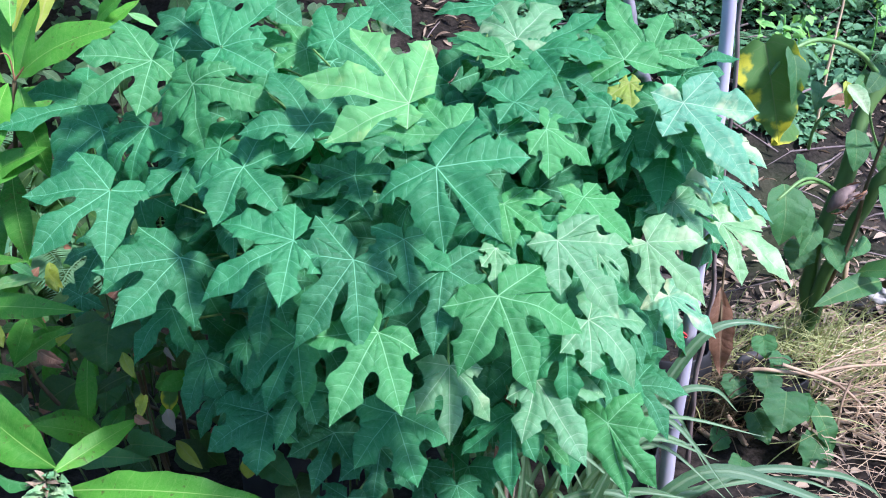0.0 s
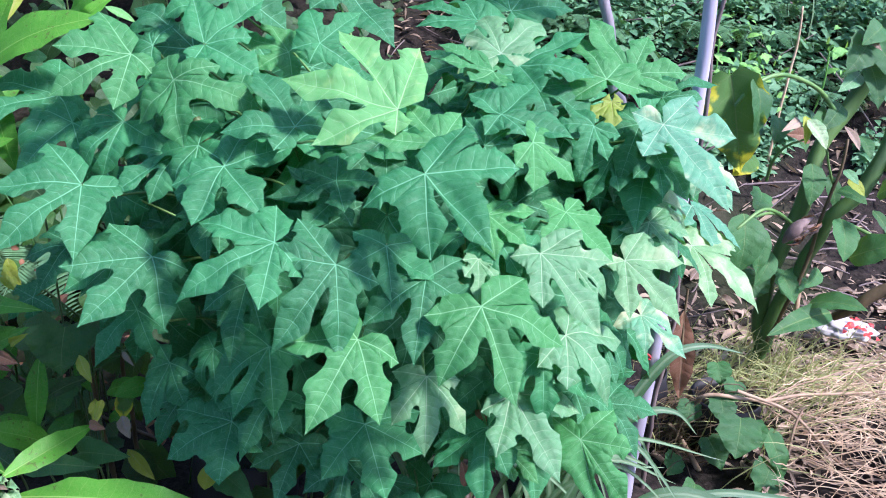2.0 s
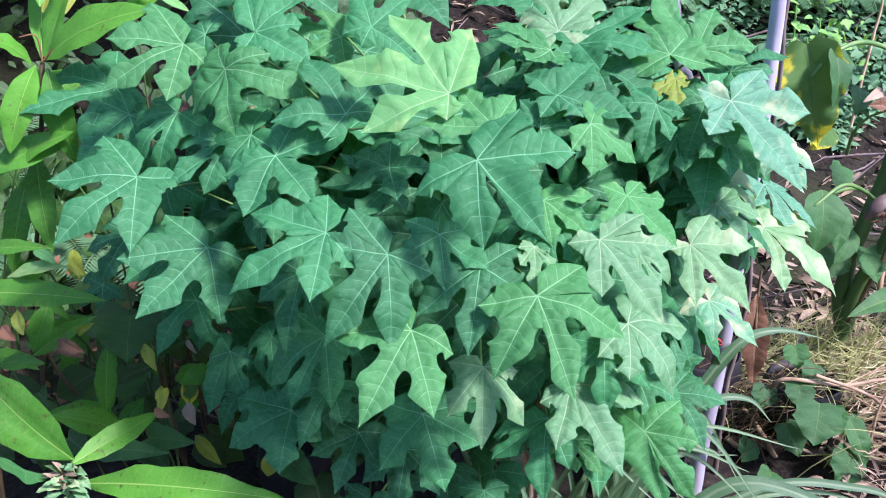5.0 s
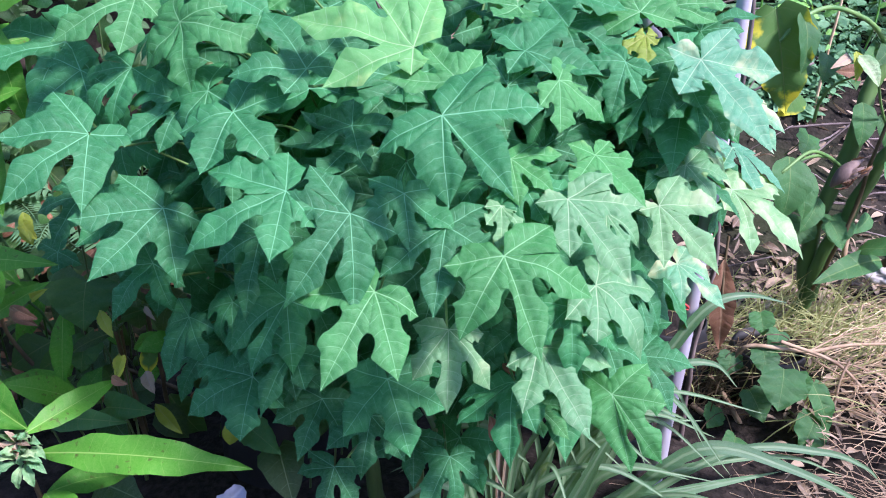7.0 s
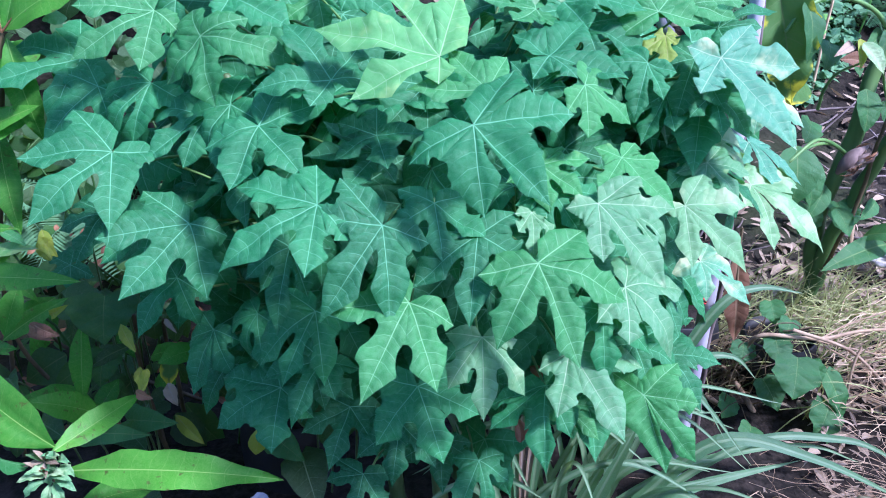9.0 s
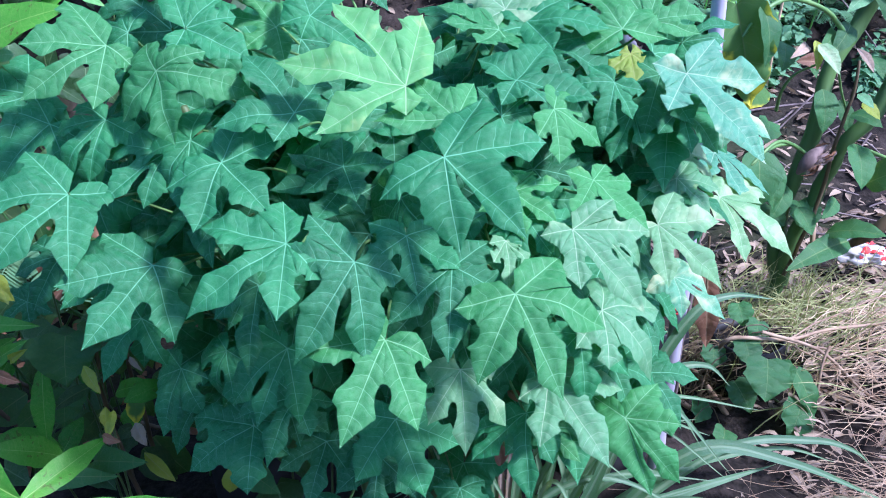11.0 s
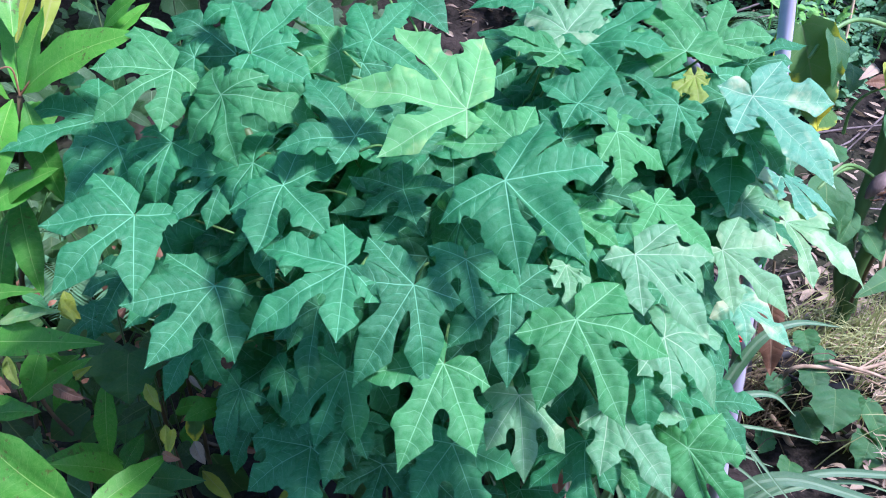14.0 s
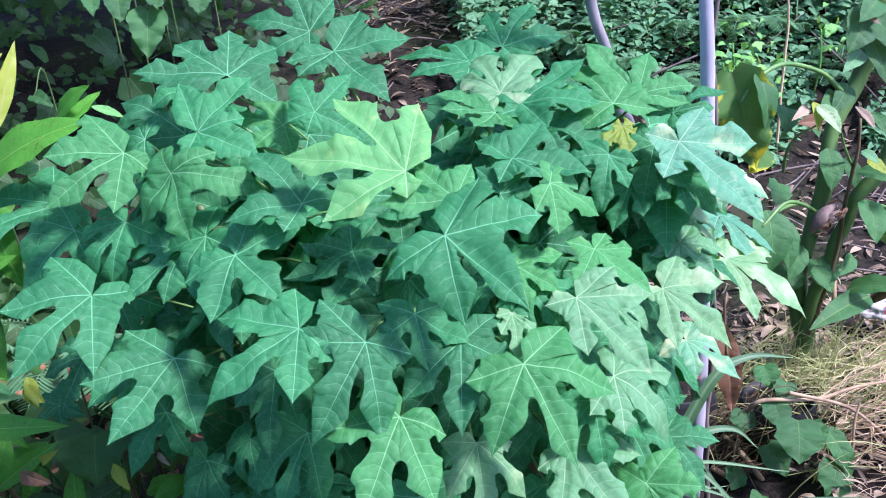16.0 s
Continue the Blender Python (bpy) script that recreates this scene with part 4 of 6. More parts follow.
mango_leaf(corner, (-0.708, 1.450, 1.077), (-0.670, 1.420, 0.919), 0.05, 0.10, (0.1, -0.8, 0.5))
mango_leaf(corner, (-0.695, 1.520, 1.151), (-0.657, 1.600, 1.288), 0.028, 0.02, (0.6, -0.8, 0.1), material=YELLOWED)
tube("twig", [(-0.716, 1.455, 1.085), (-0.717, 1.450, 1.128), (-0.740, 1.440, 1.128)], [0.0018, 0.001], DRY, corner)
tube("twig", [(-0.716, 1.455, 1.085), (-0.676, 1.450, 1.127)], [0.0018, 0.001], DRY, corner)

mango_leaf(corner, (-0.728, 1.440, 1.032), (-0.748, 1.400, 1.005), 0.022, 0.1, (0, -0.9, 0.4), material=YELLOWED)
mango_leaf(corner, (-0.734, 1.460, 0.956), (-0.764, 1.420, 0.944), 0.020, 0.1, (0, -0.9, 0.4), material=YELLOWED)
mango_leaf(corner, (-0.708, 1.500, 1.063), (-0.714, 1.460, 1.025), 0.03, 0.1, (0, -0.9, 0.4))
mango_leaf(corner, (-0.689, 1.470, 1.006), (-0.693, 1.450, 0.976), 0.022, 0.1, (0, -0.9, 0.4), material=CHAYA_YOUNG_LIT)
mango_leaf(corner, (-0.614, 1.460, 1.106), (-0.645, 1.440, 1.107), 0.026, 0.1, (0, -0.8, 0.6), material=CHAYA_PALE_LIT)
mango_leaf(corner, (-0.732, 1.620, 1.011), (-0.814, 1.560, 0.984), 0.07, 0.1, (0, -0.8, 0.6))
mango_leaf(corner, (-0.712, 1.470, 1.171), (-0.734, 1.560, 1.293), 0.045, 0.02, (0.5, -0.8, 0.3))
mango_leaf(corner, (-0.709, 1.470, 1.162), (-0.662, 1.550, 1.275), 0.04, 0.05, (-0.5, -0.8, 0.3), material=YELLOWED)
mango_leaf(corner, (-0.627, 1.620, 1.152), (-0.549, 1.580, 1.207), 0.035, 0.05, (-0.3, -0.8, 0.5))
mango_leaf(corner, (-0.756, 1.500, 1.062), (-0.711, 1.460, 1.007), 0.04, 0.1, (0, -0.8, 0.6))
mango_leaf(corner, (-0.615, 1.580, 1.130), (-0.550, 1.640, 1.186), 0.035, 0.04, (-0.3, -0.7, 0.7))
mango_leaf(corner, (-0.547, 1.560, 1.176), (-0.497, 1.560, 1.152), 0.017, 0.05, (0, -0.6, 0.8), material=CHAYA_YOUNG_LIT)
side = seedling((-1.0, 1.50, 0.0), (-0.939, 1.480, 0.691))
mango_leaf(side, (-0.912, 1.420, 0.670), (-0.624, 1.340, 0.707), 0.052, 0.06, (0, -0.8, 0.8))
mango_leaf(side, (-0.921, 1.460, 0.724), (-0.742, 1.420, 0.764), 0.035, 0.08, (0, -0.6, 1))
mango_leaf(side, (-0.869, 1.460, 0.868), (-0.657, 1.400, 0.986), 0.055, 0.05, (0.2, -0.7, 0.8))
mango_leaf(side, (-0.787, 1.520, 0.910), (-0.751, 1.440, 0.744), 0.052, 0.08, (0.1, -0.9, 0.4))
mango_leaf(side, (-0.828, 1.560, 0.854), (-0.867, 1.500, 0.671), 0.05, 0.08, (0.1, -0.9, 0.4))
mango_leaf(side, (-0.693, 1.460, 0.957), (-0.809, 1.380, 0.914), 0.06, 0.06, (0.1, -0.7, 0.8))
mango_leaf(side, (-0.884, 1.520, 0.581), (-0.872, 1.500, 0.535), 0.026, 0.1, (0, -0.9, 0.4), material=YELLOWED)
mango_leaf(side, (-0.768, 1.540, 0.688), (-0.748, 1.520, 0.650), 0.028, 0.1, (0, -0.9, 0.4), material=YELLOWED)
mango_leaf(side, (-0.837, 1.560, 0.642), (-0.875, 1.520, 0.679), 0.04, 0.1, (0, -0.8, 0.5))
mango_leaf(side, (-0.837, 1.540, 0.577), (-0.860, 1.520, 0.498), 0.042, 0.1, (0, -0.9, 0.3))
mango_leaf(side, (-0.791, 1.600, 0.526), (-0.873, 1.560, 0.480), 0.045, 0.1, (0, -0.8, 0.5))
mango_leaf(side, (-0.867, 1.500, 0.927), (-0.766, 1.460, 0.993), 0.045, 0.08)
mango_leaf(side, (-0.925, 1.600, 0.620), (-0.807, 1.560, 0.541), 0.045, 0.08)
mango_leaf(side, (-1.010, 1.600, 0.431), (-0.887, 1.560, 0.418), 0.04, 0.08)

inner = seedling((-0.86, 1.98, 0.0), (-0.856, 1.860, 0.347))
mango_leaf(inner, (-0.834, 1.800, 0.360), (-0.851, 1.740, 0.148), 0.042, 0.06, (0.2, -0.95, 0.2))
mango_leaf(inner, (-0.753, 1.600, 0.258), (-0.875, 1.520, 0.334), 0.06, 0.16, (0, -0.5, 1))
mango_leaf(inner, (-0.785, 1.660, 0.190), (-0.746, 1.720, 0.243), 0.05, 0.06, (0, -0.7, 0.8))
mango_leaf(inner, (-0.667, 1.720, 0.300), (-0.539, 1.620, 0.384), 0.042, 0.10, (0, -0.7, 0.8))
mango_leaf(inner, (-0.888, 1.820, 0.392), (-1.016, 1.760, 0.347), 0.05, 0.08)
mango_leaf(inner, (-0.906, 1.850, 0.352), (-0.971, 1.800, 0.246), 0.05, 0.08, (0.1, -0.9, 0.4))
mango_leaf(inner, (-0.753, 1.780, 0.344), (-0.708, 1.740, 0.285), 0.03, 0.08, (0.2, -0.9, 0.3))
mango_leaf(inner, (-0.675, 1.800, 0.207), (-0.661, 1.780, 0.155), 0.05, 0.05, (0.2, -0.9, 0.3))

for foot, top, bend in (((-0.63, 1.66, 0.0), (-0.635, 1.550, 0.446), (-0.646, 1.600, 0.292)), ((-0.78, 1.80, 0.0), (-0.957, 1.750, 0.430), (-0.956, 1.760, 0.272)), ((-0.70, 1.80, 0.0), (-0.666, 1.660, 0.447), (-0.697, 1.740, 0.231)), ((-0.62, 1.95, 0.0), (-0.927, 1.900, 0.346), (-0.940, 1.900, 0.215)), ((-0.64, 1.82, 0.0), (-0.620, 1.700, 0.411), (-0.631, 1.740, 0.326))):
    sapling = seedling(foot, top, "thin brown woody seedling stem in deep shade", (bend,))
    t = Vector(top)
    for k in range(2):
        a = k * 1.9 + foot[0] * 7
        # Darker than MANGO: shade is put into the leaf colour.
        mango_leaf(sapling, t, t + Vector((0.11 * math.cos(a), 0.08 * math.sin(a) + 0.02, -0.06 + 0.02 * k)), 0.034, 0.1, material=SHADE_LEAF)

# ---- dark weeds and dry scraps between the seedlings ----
dark_weed = thing("broad_weed", (-0.75, 1.9, 0.0), "low weed with rounded leaves, some coloured dark for shade", "weed")
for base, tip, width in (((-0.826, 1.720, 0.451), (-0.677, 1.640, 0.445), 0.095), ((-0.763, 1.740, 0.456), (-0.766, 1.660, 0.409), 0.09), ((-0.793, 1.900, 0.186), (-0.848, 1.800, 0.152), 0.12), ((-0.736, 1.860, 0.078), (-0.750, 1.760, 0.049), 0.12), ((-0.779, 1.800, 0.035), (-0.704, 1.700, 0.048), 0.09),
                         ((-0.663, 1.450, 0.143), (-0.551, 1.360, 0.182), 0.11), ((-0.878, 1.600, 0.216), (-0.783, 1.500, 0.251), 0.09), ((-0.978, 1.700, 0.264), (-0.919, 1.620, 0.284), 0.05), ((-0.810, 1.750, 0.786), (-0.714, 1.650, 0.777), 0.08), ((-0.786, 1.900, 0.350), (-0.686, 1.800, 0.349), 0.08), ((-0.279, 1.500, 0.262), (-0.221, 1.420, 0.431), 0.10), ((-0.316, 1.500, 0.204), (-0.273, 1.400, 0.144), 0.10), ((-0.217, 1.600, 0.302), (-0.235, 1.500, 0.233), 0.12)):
    blade("leaf", base, tip, width, HEART_SHADED, dark_weed, shape=ANGULAR, arch=0.1, face=(0.1, -0.7, 0.8), cord=0.12, rows=9, wave=0.03, seed=width * 99)
    b = Vector(base)
    tube("stalk", [b, b + Vector((0.02, 0.05, -0.08)), Vector((b.x * 0.97, b.y + 0.1, -0.01))], [0.002, 0.003], STEM_GREEN, dark_weed, sides=5)

DRY_LABEL = "curled dry leaf caught among the stems"


def dry_leaf(base, tip, width, material, label=DRY_LABEL, **shape):
    return tagged(blade("dry_leaf", base, tip, width, material, None, **shape), label, "dry leaf", "dry leaves")


dry_leaf((-0.919, 1.720, 0.390), (-0.840, 1.660, 0.385), 0.03, DRY, fold=0.7, arch=0.12, face=(0, -0.9, 0.5))
dry_leaf((-0.564, 1.350, 0.472), (-0.554, 1.380, 0.501), 0.018, YELLOWED, "small yellowed leaf end beside the seedling", fold=0.4)
dry_leaf((-0.576, 1.550, 0.272), (-0.510, 1.500, 0.235), 0.03, YELLOWED, "half-dry yellow leaf hanging over dark soil", fold=0.5, arch=0.1, face=(0.3, -0.9, 0.4))
dry_leaf((-0.360, 1.340, 0.404), (-0.370, 1.330, 0.350), 0.035, YELLOWED, "fading yellow-green leaf under the shrub", face=(0.2, -0.9, 0.3))
dry_leaf((-0.173, 1.260, 0.520), (-0.149, 1.250, 0.514), 0.018, YELLOWED, "small yellow leaf tip under the shrub", face=(0, -0.9, 0.4))
dry_leaf((0.096, 1.300, 0.451), (0.107, 1.300, 0.395), 0.028, DRY, "withered brown flower head under the shrub", fold=0.7, face=(0.4, -0.9, 0.3))
dry_leaf((0.105, 1.240, 0.601), (0.124, 1.220, 0.591), 0.02, DRY, "orange-brown dry scrap behind the leaves", fold=0.5)
dry_leaf((0.620, 1.740, 0.547), (0.640, 1.720, 0.329), 0.058, DRY, "large brown dead leaf hanging beside the pole", fold=0.3, arch=0.05, face=(-0.2, -1, 0.1), wave=0.06, rows=16)
tube("stalk", [(0.624, 1.750, 0.598), (0.624, 1.742, 0.546), (0.623, 1.720, 0.471)], [0.003, 0.003], WOOD_BROWN, bpy.data.objects["dry_leaf.007"])

dry_leaf((-0.732, 1.375, 0.603), (-0.683, 1.355, 0.592), 0.022, DRY, "curled orange-brown dry leaf in the shade", fold=0.5, arch=0.14, face=(0.2, -0.9, 0.4), wave=0.06)
dry_leaf((-0.819, 1.351, 0.645), (-0.784, 1.324, 0.631), 0.024, DRY, "curled orange-brown dry leaf in the shade", fold=0.5, arch=0.14, face=(0.2, -0.9, 0.4), wave=0.06)
dry_leaf((-0.701, 1.401, 0.757), (-0.666, 1.371, 0.736), 0.024, YELLOWED, "small yellow leaf among the seedlings, coloured as if sunlit", fold=0.5, arch=0.14, face=(0.2, -0.9, 0.4), wave=0.06)
dry_leaf((-0.792, 1.356, 0.671), (-0.765, 1.318, 0.647), 0.02, YELLOWED, "small yellow-green leaf among the seedlings", fold=0.5, arch=0.14, face=(0.2, -0.9, 0.4), wave=0.06)
dry_leaf((-0.609, 1.435, 0.565), (-0.575, 1.392, 0.533), 0.022, YELLOWED, "narrow yellow-green leaf hanging on a stem", fold=0.5, arch=0.14, face=(0.2, -0.9, 0.4), wave=0.06)
dry_leaf((-0.553, 1.373, 0.511), (-0.553, 1.325, 0.498), 0.016, YELLOWED, "small pale yellow leaf beside a stem", fold=0.5, arch=0.14, face=(0.2, -0.9, 0.4), wave=0.06)
dry_leaf((-0.567, 1.338, 0.488), (-0.531, 1.315, 0.489), 0.018, DRY, "dry brown leaf end beside a stem", fold=0.5, arch=0.14, face=(0.2, -0.9, 0.4), wave=0.06)
dry_leaf((-0.546, 1.445, 0.427), (-0.519, 1.401, 0.407), 0.026, PALE_DRY, "bleached dry leaf hanging in the shade", fold=0.5, arch=0.14, face=(0.2, -0.9, 0.4), wave=0.06)

# ---- leaves low among the seedlings, some coloured lighter as if sunlit ----
mango_leaf(inner, (-0.734, 1.560, 0.488), (-0.735, 1.500, 0.343), 0.045, 0.05, (0.1, -0.95, 0.3), fold=0.35)
mango_leaf(inner, (-0.710, 1.500, 0.314), (-0.810, 1.420, 0.408), 0.059, 0.16, (0, -0.7, 0.8))
mango_leaf(inner, (-0.504, 1.540, 0.444), (-0.578, 1.500, 0.435), 0.045, 0.10, (0, -0.7, 0.8))
mango_leaf(inner, (-0.569, 1.550, 0.419), (-0.570, 1.520, 0.367), 0.037, 0.05, (0.1, -0.95, 0.3), material=FADING)
mango_leaf(side, (-0.871, 1.520, 0.478), (-0.710, 1.480, 0.596), 0.04, 0.06, (0, -0.8, 0.6))
mango_leaf(side, (-0.807, 1.500, 0.610), (-0.834, 1.460, 0.525), 0.047, 0.06, (0.1, -0.9, 0.4))
# Yellow-green on the next three leaves stands in for sunlight.
mango_leaf(side, (-0.831, 1.420, 0.705), (-0.690, 1.360, 0.758), 0.034, 0.06, (0.2, -0.5, 0.9), material=CHAYA_YOUNG_LIT)
mango_leaf(side, (-0.774, 1.420, 0.759), (-0.707, 1.360, 0.762), 0.021, 0.06, (0.2, -0.5, 0.9), material=CHAYA_YOUNG_LIT)
mango_leaf(side, (-0.705, 1.420, 0.763), (-0.672, 1.360, 0.737), 0.023, 0.06, (0.2, -0.6, 0.8), material=YELLOWED)
mango_leaf(side, (-0.906, 1.460, 0.494), (-0.795, 1.420, 0.524), 0.037, 0.08, (0.2, -0.6, 0.8))
for base, tip, width in (((-0.662, 1.520, 0.575), (-0.656, 1.460, 0.505), 0.14),
        ((-0.664, 1.520, 0.284), (-0.543, 1.460, 0.321), 0.067),
        ((-0.310, 1.520, 0.329), (-0.267, 1.460, 0.292), 0.071),
        ((-0.226, 1.520, 0.307), (-0.257, 1.460, 0.249), 0.075),
        ((-0.371, 1.500, 0.255), (-0.300, 1.440, 0.238), 0.069),
        ((-0.716, 1.600, 0.400), (-0.722, 1.560, 0.338), 0.085),
        ((-0.756, 1.500, 0.269), (-0.591, 1.440, 0.309), 0.057)):
    b = Vector(base)
    blade("leaf", base, tip, width, BROAD, dark_weed, shape=ANGULAR, arch=0.12, face=(0.1, -0.8, 0.7), cord=0.10, rows=12, wave=0.05, fold=0.35, seed=width * 77)
    tube("stalk", [b, b + Vector((0.02, 0.05, -0.08)), Vector((b.x * 0.97, b.y + 0.1, -0.01))], [0.002, 0.003], STEM_GREEN, dark_weed, sides=5)
dry_leaf((-0.605, 1.480, 0.442), (-0.604, 1.460, 0.408), 0.022, YELLOWED, "small pale yellow leaf beside a stem", fold=0.6, arch=0.14, face=(0.2, -0.9, 0.5), wave=0.08)
dry_leaf((-0.784, 1.460, 0.550), (-0.718, 1.420, 0.550), 0.025, DRY, "curled orange-brown dry leaf in the shade", fold=0.6, arch=0.14, face=(0.2, -0.9, 0.5), wave=0.08)
dry_leaf((-0.888, 1.460, 0.577), (-0.843, 1.420, 0.574), 0.023, DRY, "curled orange-brown dry leaf in the shade", fold=0.6, arch=0.14, face=(0.2, -0.9, 0.5), wave=0.08)
dry_leaf((-0.854, 1.460, 0.606), (-0.826, 1.420, 0.587), 0.017, YELLOWED, "small yellow-green leaf among the seedlings", fold=0.6, arch=0.14, face=(0.2, -0.9, 0.5), wave=0.08)
dry_leaf((-0.740, 1.460, 0.569), (-0.687, 1.420, 0.616), 0.017, YELLOWED, "small yellow-green leaf among the seedlings", fold=0.6, arch=0.14, face=(0.2, -0.9, 0.5), wave=0.08)
dry_leaf((-0.197, 1.440, 0.387), (-0.177, 1.420, 0.382), 0.017, YELLOWED, "small yellow leaf tip under the shrub", fold=0.6, arch=0.14, face=(0.2, -0.9, 0.5), wave=0.08)
dry_leaf((-0.612, 1.460, 0.542), (-0.595, 1.440, 0.520), 0.015, YELLOWED, "narrow yellow-green leaf hanging on a stem", fold=0.6, arch=0.14, face=(0.2, -0.9, 0.5), wave=0.08)
dry_leaf((-0.544, 1.480, 0.548), (-0.513, 1.440, 0.542), 0.011, PALE_DRY, "bleached dry leaf hanging in the shade", fold=0.6, arch=0.14, face=(0.2, -0.9, 0.5), wave=0.08)
dry_leaf((-0.404, 1.400, 0.673), (-0.392, 1.380, 0.664), 0.013, PALE_DRY, "bleached dry leaf hanging in the shade", fold=0.6, arch=0.14, face=(0.2, -0.9, 0.5), wave=0.08)

# ---- broad-leaved plant with thick green stems ----
broad = thing("broad_leaved_plant", (1.142, 2.350, 0.096), "tall plant with thick green stems and drooping broad leaves", "plant")
broad_foot = (1.148, 2.380, -0.046)
tube("stem", [(broad_foot[0], broad_foot[1], 0.0), (1.121, 2.380, 0.125), (1.122, 2.380, 0.428), (1.166, 2.380, 0.600), (1.199, 2.400, 0.756), (1.271, 2.420, 0.929), (1.313, 2.440, 1.091), (1.375, 2.460, 1.338)], [0.0272, 0.024, 0.0224, 0.0248, 0.0216, 0.0232, 0.0192, 0.016], STEM_DARK, broad, sides=12, rough=0.03)
tube("stem", [(1.127, 2.360, 0.116), (1.166, 2.330, 0.375), (1.210, 2.300, 0.550), (1.290, 2.300, 0.717), (1.352, 2.320, 0.864), (1.414, 2.340, 1.019), (1.490, 2.360, 1.246)], [0.0224, 0.0216, 0.0192, 0.0224, 0.0192, 0.0208, 0.016], STEM_DARK, broad, sides=12, rough=0.03)
tube("stem", [(1.314, 2.340, 0.245), (1.344, 2.300, 0.303), (1.425, 2.270, 0.381), (1.611, 2.250, 0.470)], [0.012, 0.018, 0.02, 0.02], WOOD_BROWN, broad, sides=10, rough=0.02)
tube("stem", [(1.120, 2.320, 0.158), (1.155, 2.280, 0.380), (1.170, 2.270, 0.572), (1.177, 2.270, 0.700), (1.189, 2.280, 0.819)], [0.006, 0.006, 0.005, 0.004], WOOD_BROWN, broad, sides=7, rough=0.02)
tube("petiole", [(1.163, 2.330, 0.883), (1.074, 2.280, 0.952), (0.948, 2.220, 0.995), (0.857, 2.170, 0.976), (0.801, 2.130, 0.930)], [0.007, 0.006, 0.006, 0.004], PETIOLE, broad)
blade("leaf", (0.844, 2.150, 1.000), (0.856, 2.110, 0.855), 0.081, BROAD, broad, shape=OVATE, arch=0.12, face=(0.5, -0.8, 0.3), rows=14, wave=0.02)
blade("leaf", (0.795, 2.180, 0.994), (0.862, 2.160, 0.743), 0.160, FADING, broad, "yellowing broad leaf with green patches", shape=ANGULAR, arch=0.10, face=(-0.3, -0.9, 0.4), rows=20, cols=5, wave=0.10, cord=0.08, fold=0.35)
tube("petiole", [(1.115, 2.300, 0.547), (1.019, 2.220, 0.615), (0.942, 2.160, 0.644), (0.859, 2.100, 0.611)], [0.006, 0.005, 0.004], PETIOLE, broad)
blade("leaf", (0.886, 2.140, 0.639), (0.875, 2.080, 0.490), 0.115, BROAD, broad, shape=OVATE, arch=0.14, face=(0.1, -0.8, 0.6), rows=14, wave=0.02)
blade("leaf", (1.119, 2.300, 0.737), (1.109, 2.240, 0.634), 0.075, BROAD, broad, shape=OVATE, arch=0.10, face=(0.1, -0.85, 0.5), rows=12, wave=0.03, fold=0.25)
blade("leaf", (1.201, 2.280, 0.672), (1.250, 2.200, 0.657), 0.06, BROAD, broad, shape=OVATE, arch=0.10, face=(0, -0.6, 0.9), rows=12, wave=0.03, fold=0.25)
blade("leaf", (1.214, 2.250, 0.596), (1.196, 2.150, 0.505), 0.085, BROAD, broad, shape=OVATE, arch=0.10, face=(0.1, -0.85, 0.5), rows=12, wave=0.03, fold=0.25)
blade("leaf", (1.250, 2.220, 0.490), (1.359, 2.120, 0.582), 0.095, BROAD, broad, shape=OVATE, arch=0.10, face=(0, -0.7, 0.8), rows=12, wave=0.03, fold=0.25)
blade("leaf", (1.294, 2.240, 0.673), (1.387, 2.120, 0.774), 0.1, BROAD, broad, shape=OVATE, arch=0.10, face=(0, -0.6, 0.9), rows=12, wave=0.03, fold=0.25)
blade("leaf", (1.331, 2.300, 0.731), (1.403, 2.200, 0.788), 0.07, BROAD, broad, shape=OVATE, arch=0.10, face=(0, -0.6, 0.9), rows=12, wave=0.03, fold=0.25)
blade("leaf", (1.305, 2.260, 0.621), (1.346, 2.200, 0.552), 0.042, BROAD, broad, shape=OVATE, arch=0.10, face=(0.4, -0.9, 0.3), rows=12, wave=0.03, fold=0.25)
blade("leaf", (1.190, 2.260, 0.324), (1.301, 2.140, 0.364), 0.085, BROAD, broad, shape=OVATE, arch=0.10, face=(0, -0.5, 1), rows=12, wave=0.03, fold=0.25)
blade("leaf", (1.261, 2.260, 0.295), (1.025, 2.140, 0.275), 0.075, BROAD, broad, shape=OVATE, arch=0.10, face=(0, -0.6, 0.9), rows=12, wave=0.03, fold=0.25)
blade("leaf", (1.056, 2.280, 0.470), (0.995, 2.220, 0.391), 0.06, BROAD, broad, shape=OVATE, arch=0.10, face=(0.1, -0.85, 0.5), rows=12, wave=0.03, fold=0.25)
blade("leaf", (0.955, 2.200, 0.585), (0.957, 2.140, 0.463), 0.07, BROAD, broad, shape=OVATE, arch=0.10, face=(0.1, -0.85, 0.5), rows=12, wave=0.03, fold=0.25)
blade("leaf", (1.388, 2.300, 0.837), (1.436, 2.200, 0.786), 0.08, BROAD, broad, shape=OVATE, arch=0.10, face=(0.1, -0.85, 0.5), rows=12, wave=0.03, fold=0.25)
blade("leaf", (1.455, 2.300, 0.773), (1.400, 2.200, 0.649), 0.05, BROAD, broad, shape=OVATE, arch=0.10, face=(0.1, -0.85, 0.5), rows=12, wave=0.03, fold=0.25)
blade("leaf", (0.998, 2.500, 0.801), (0.970, 2.400, 0.761), 0.09, BROAD, broad, shape=OVATE, arch=0.10, face=(0.1, -0.85, 0.5), rows=12, wave=0.03, fold=0.25)
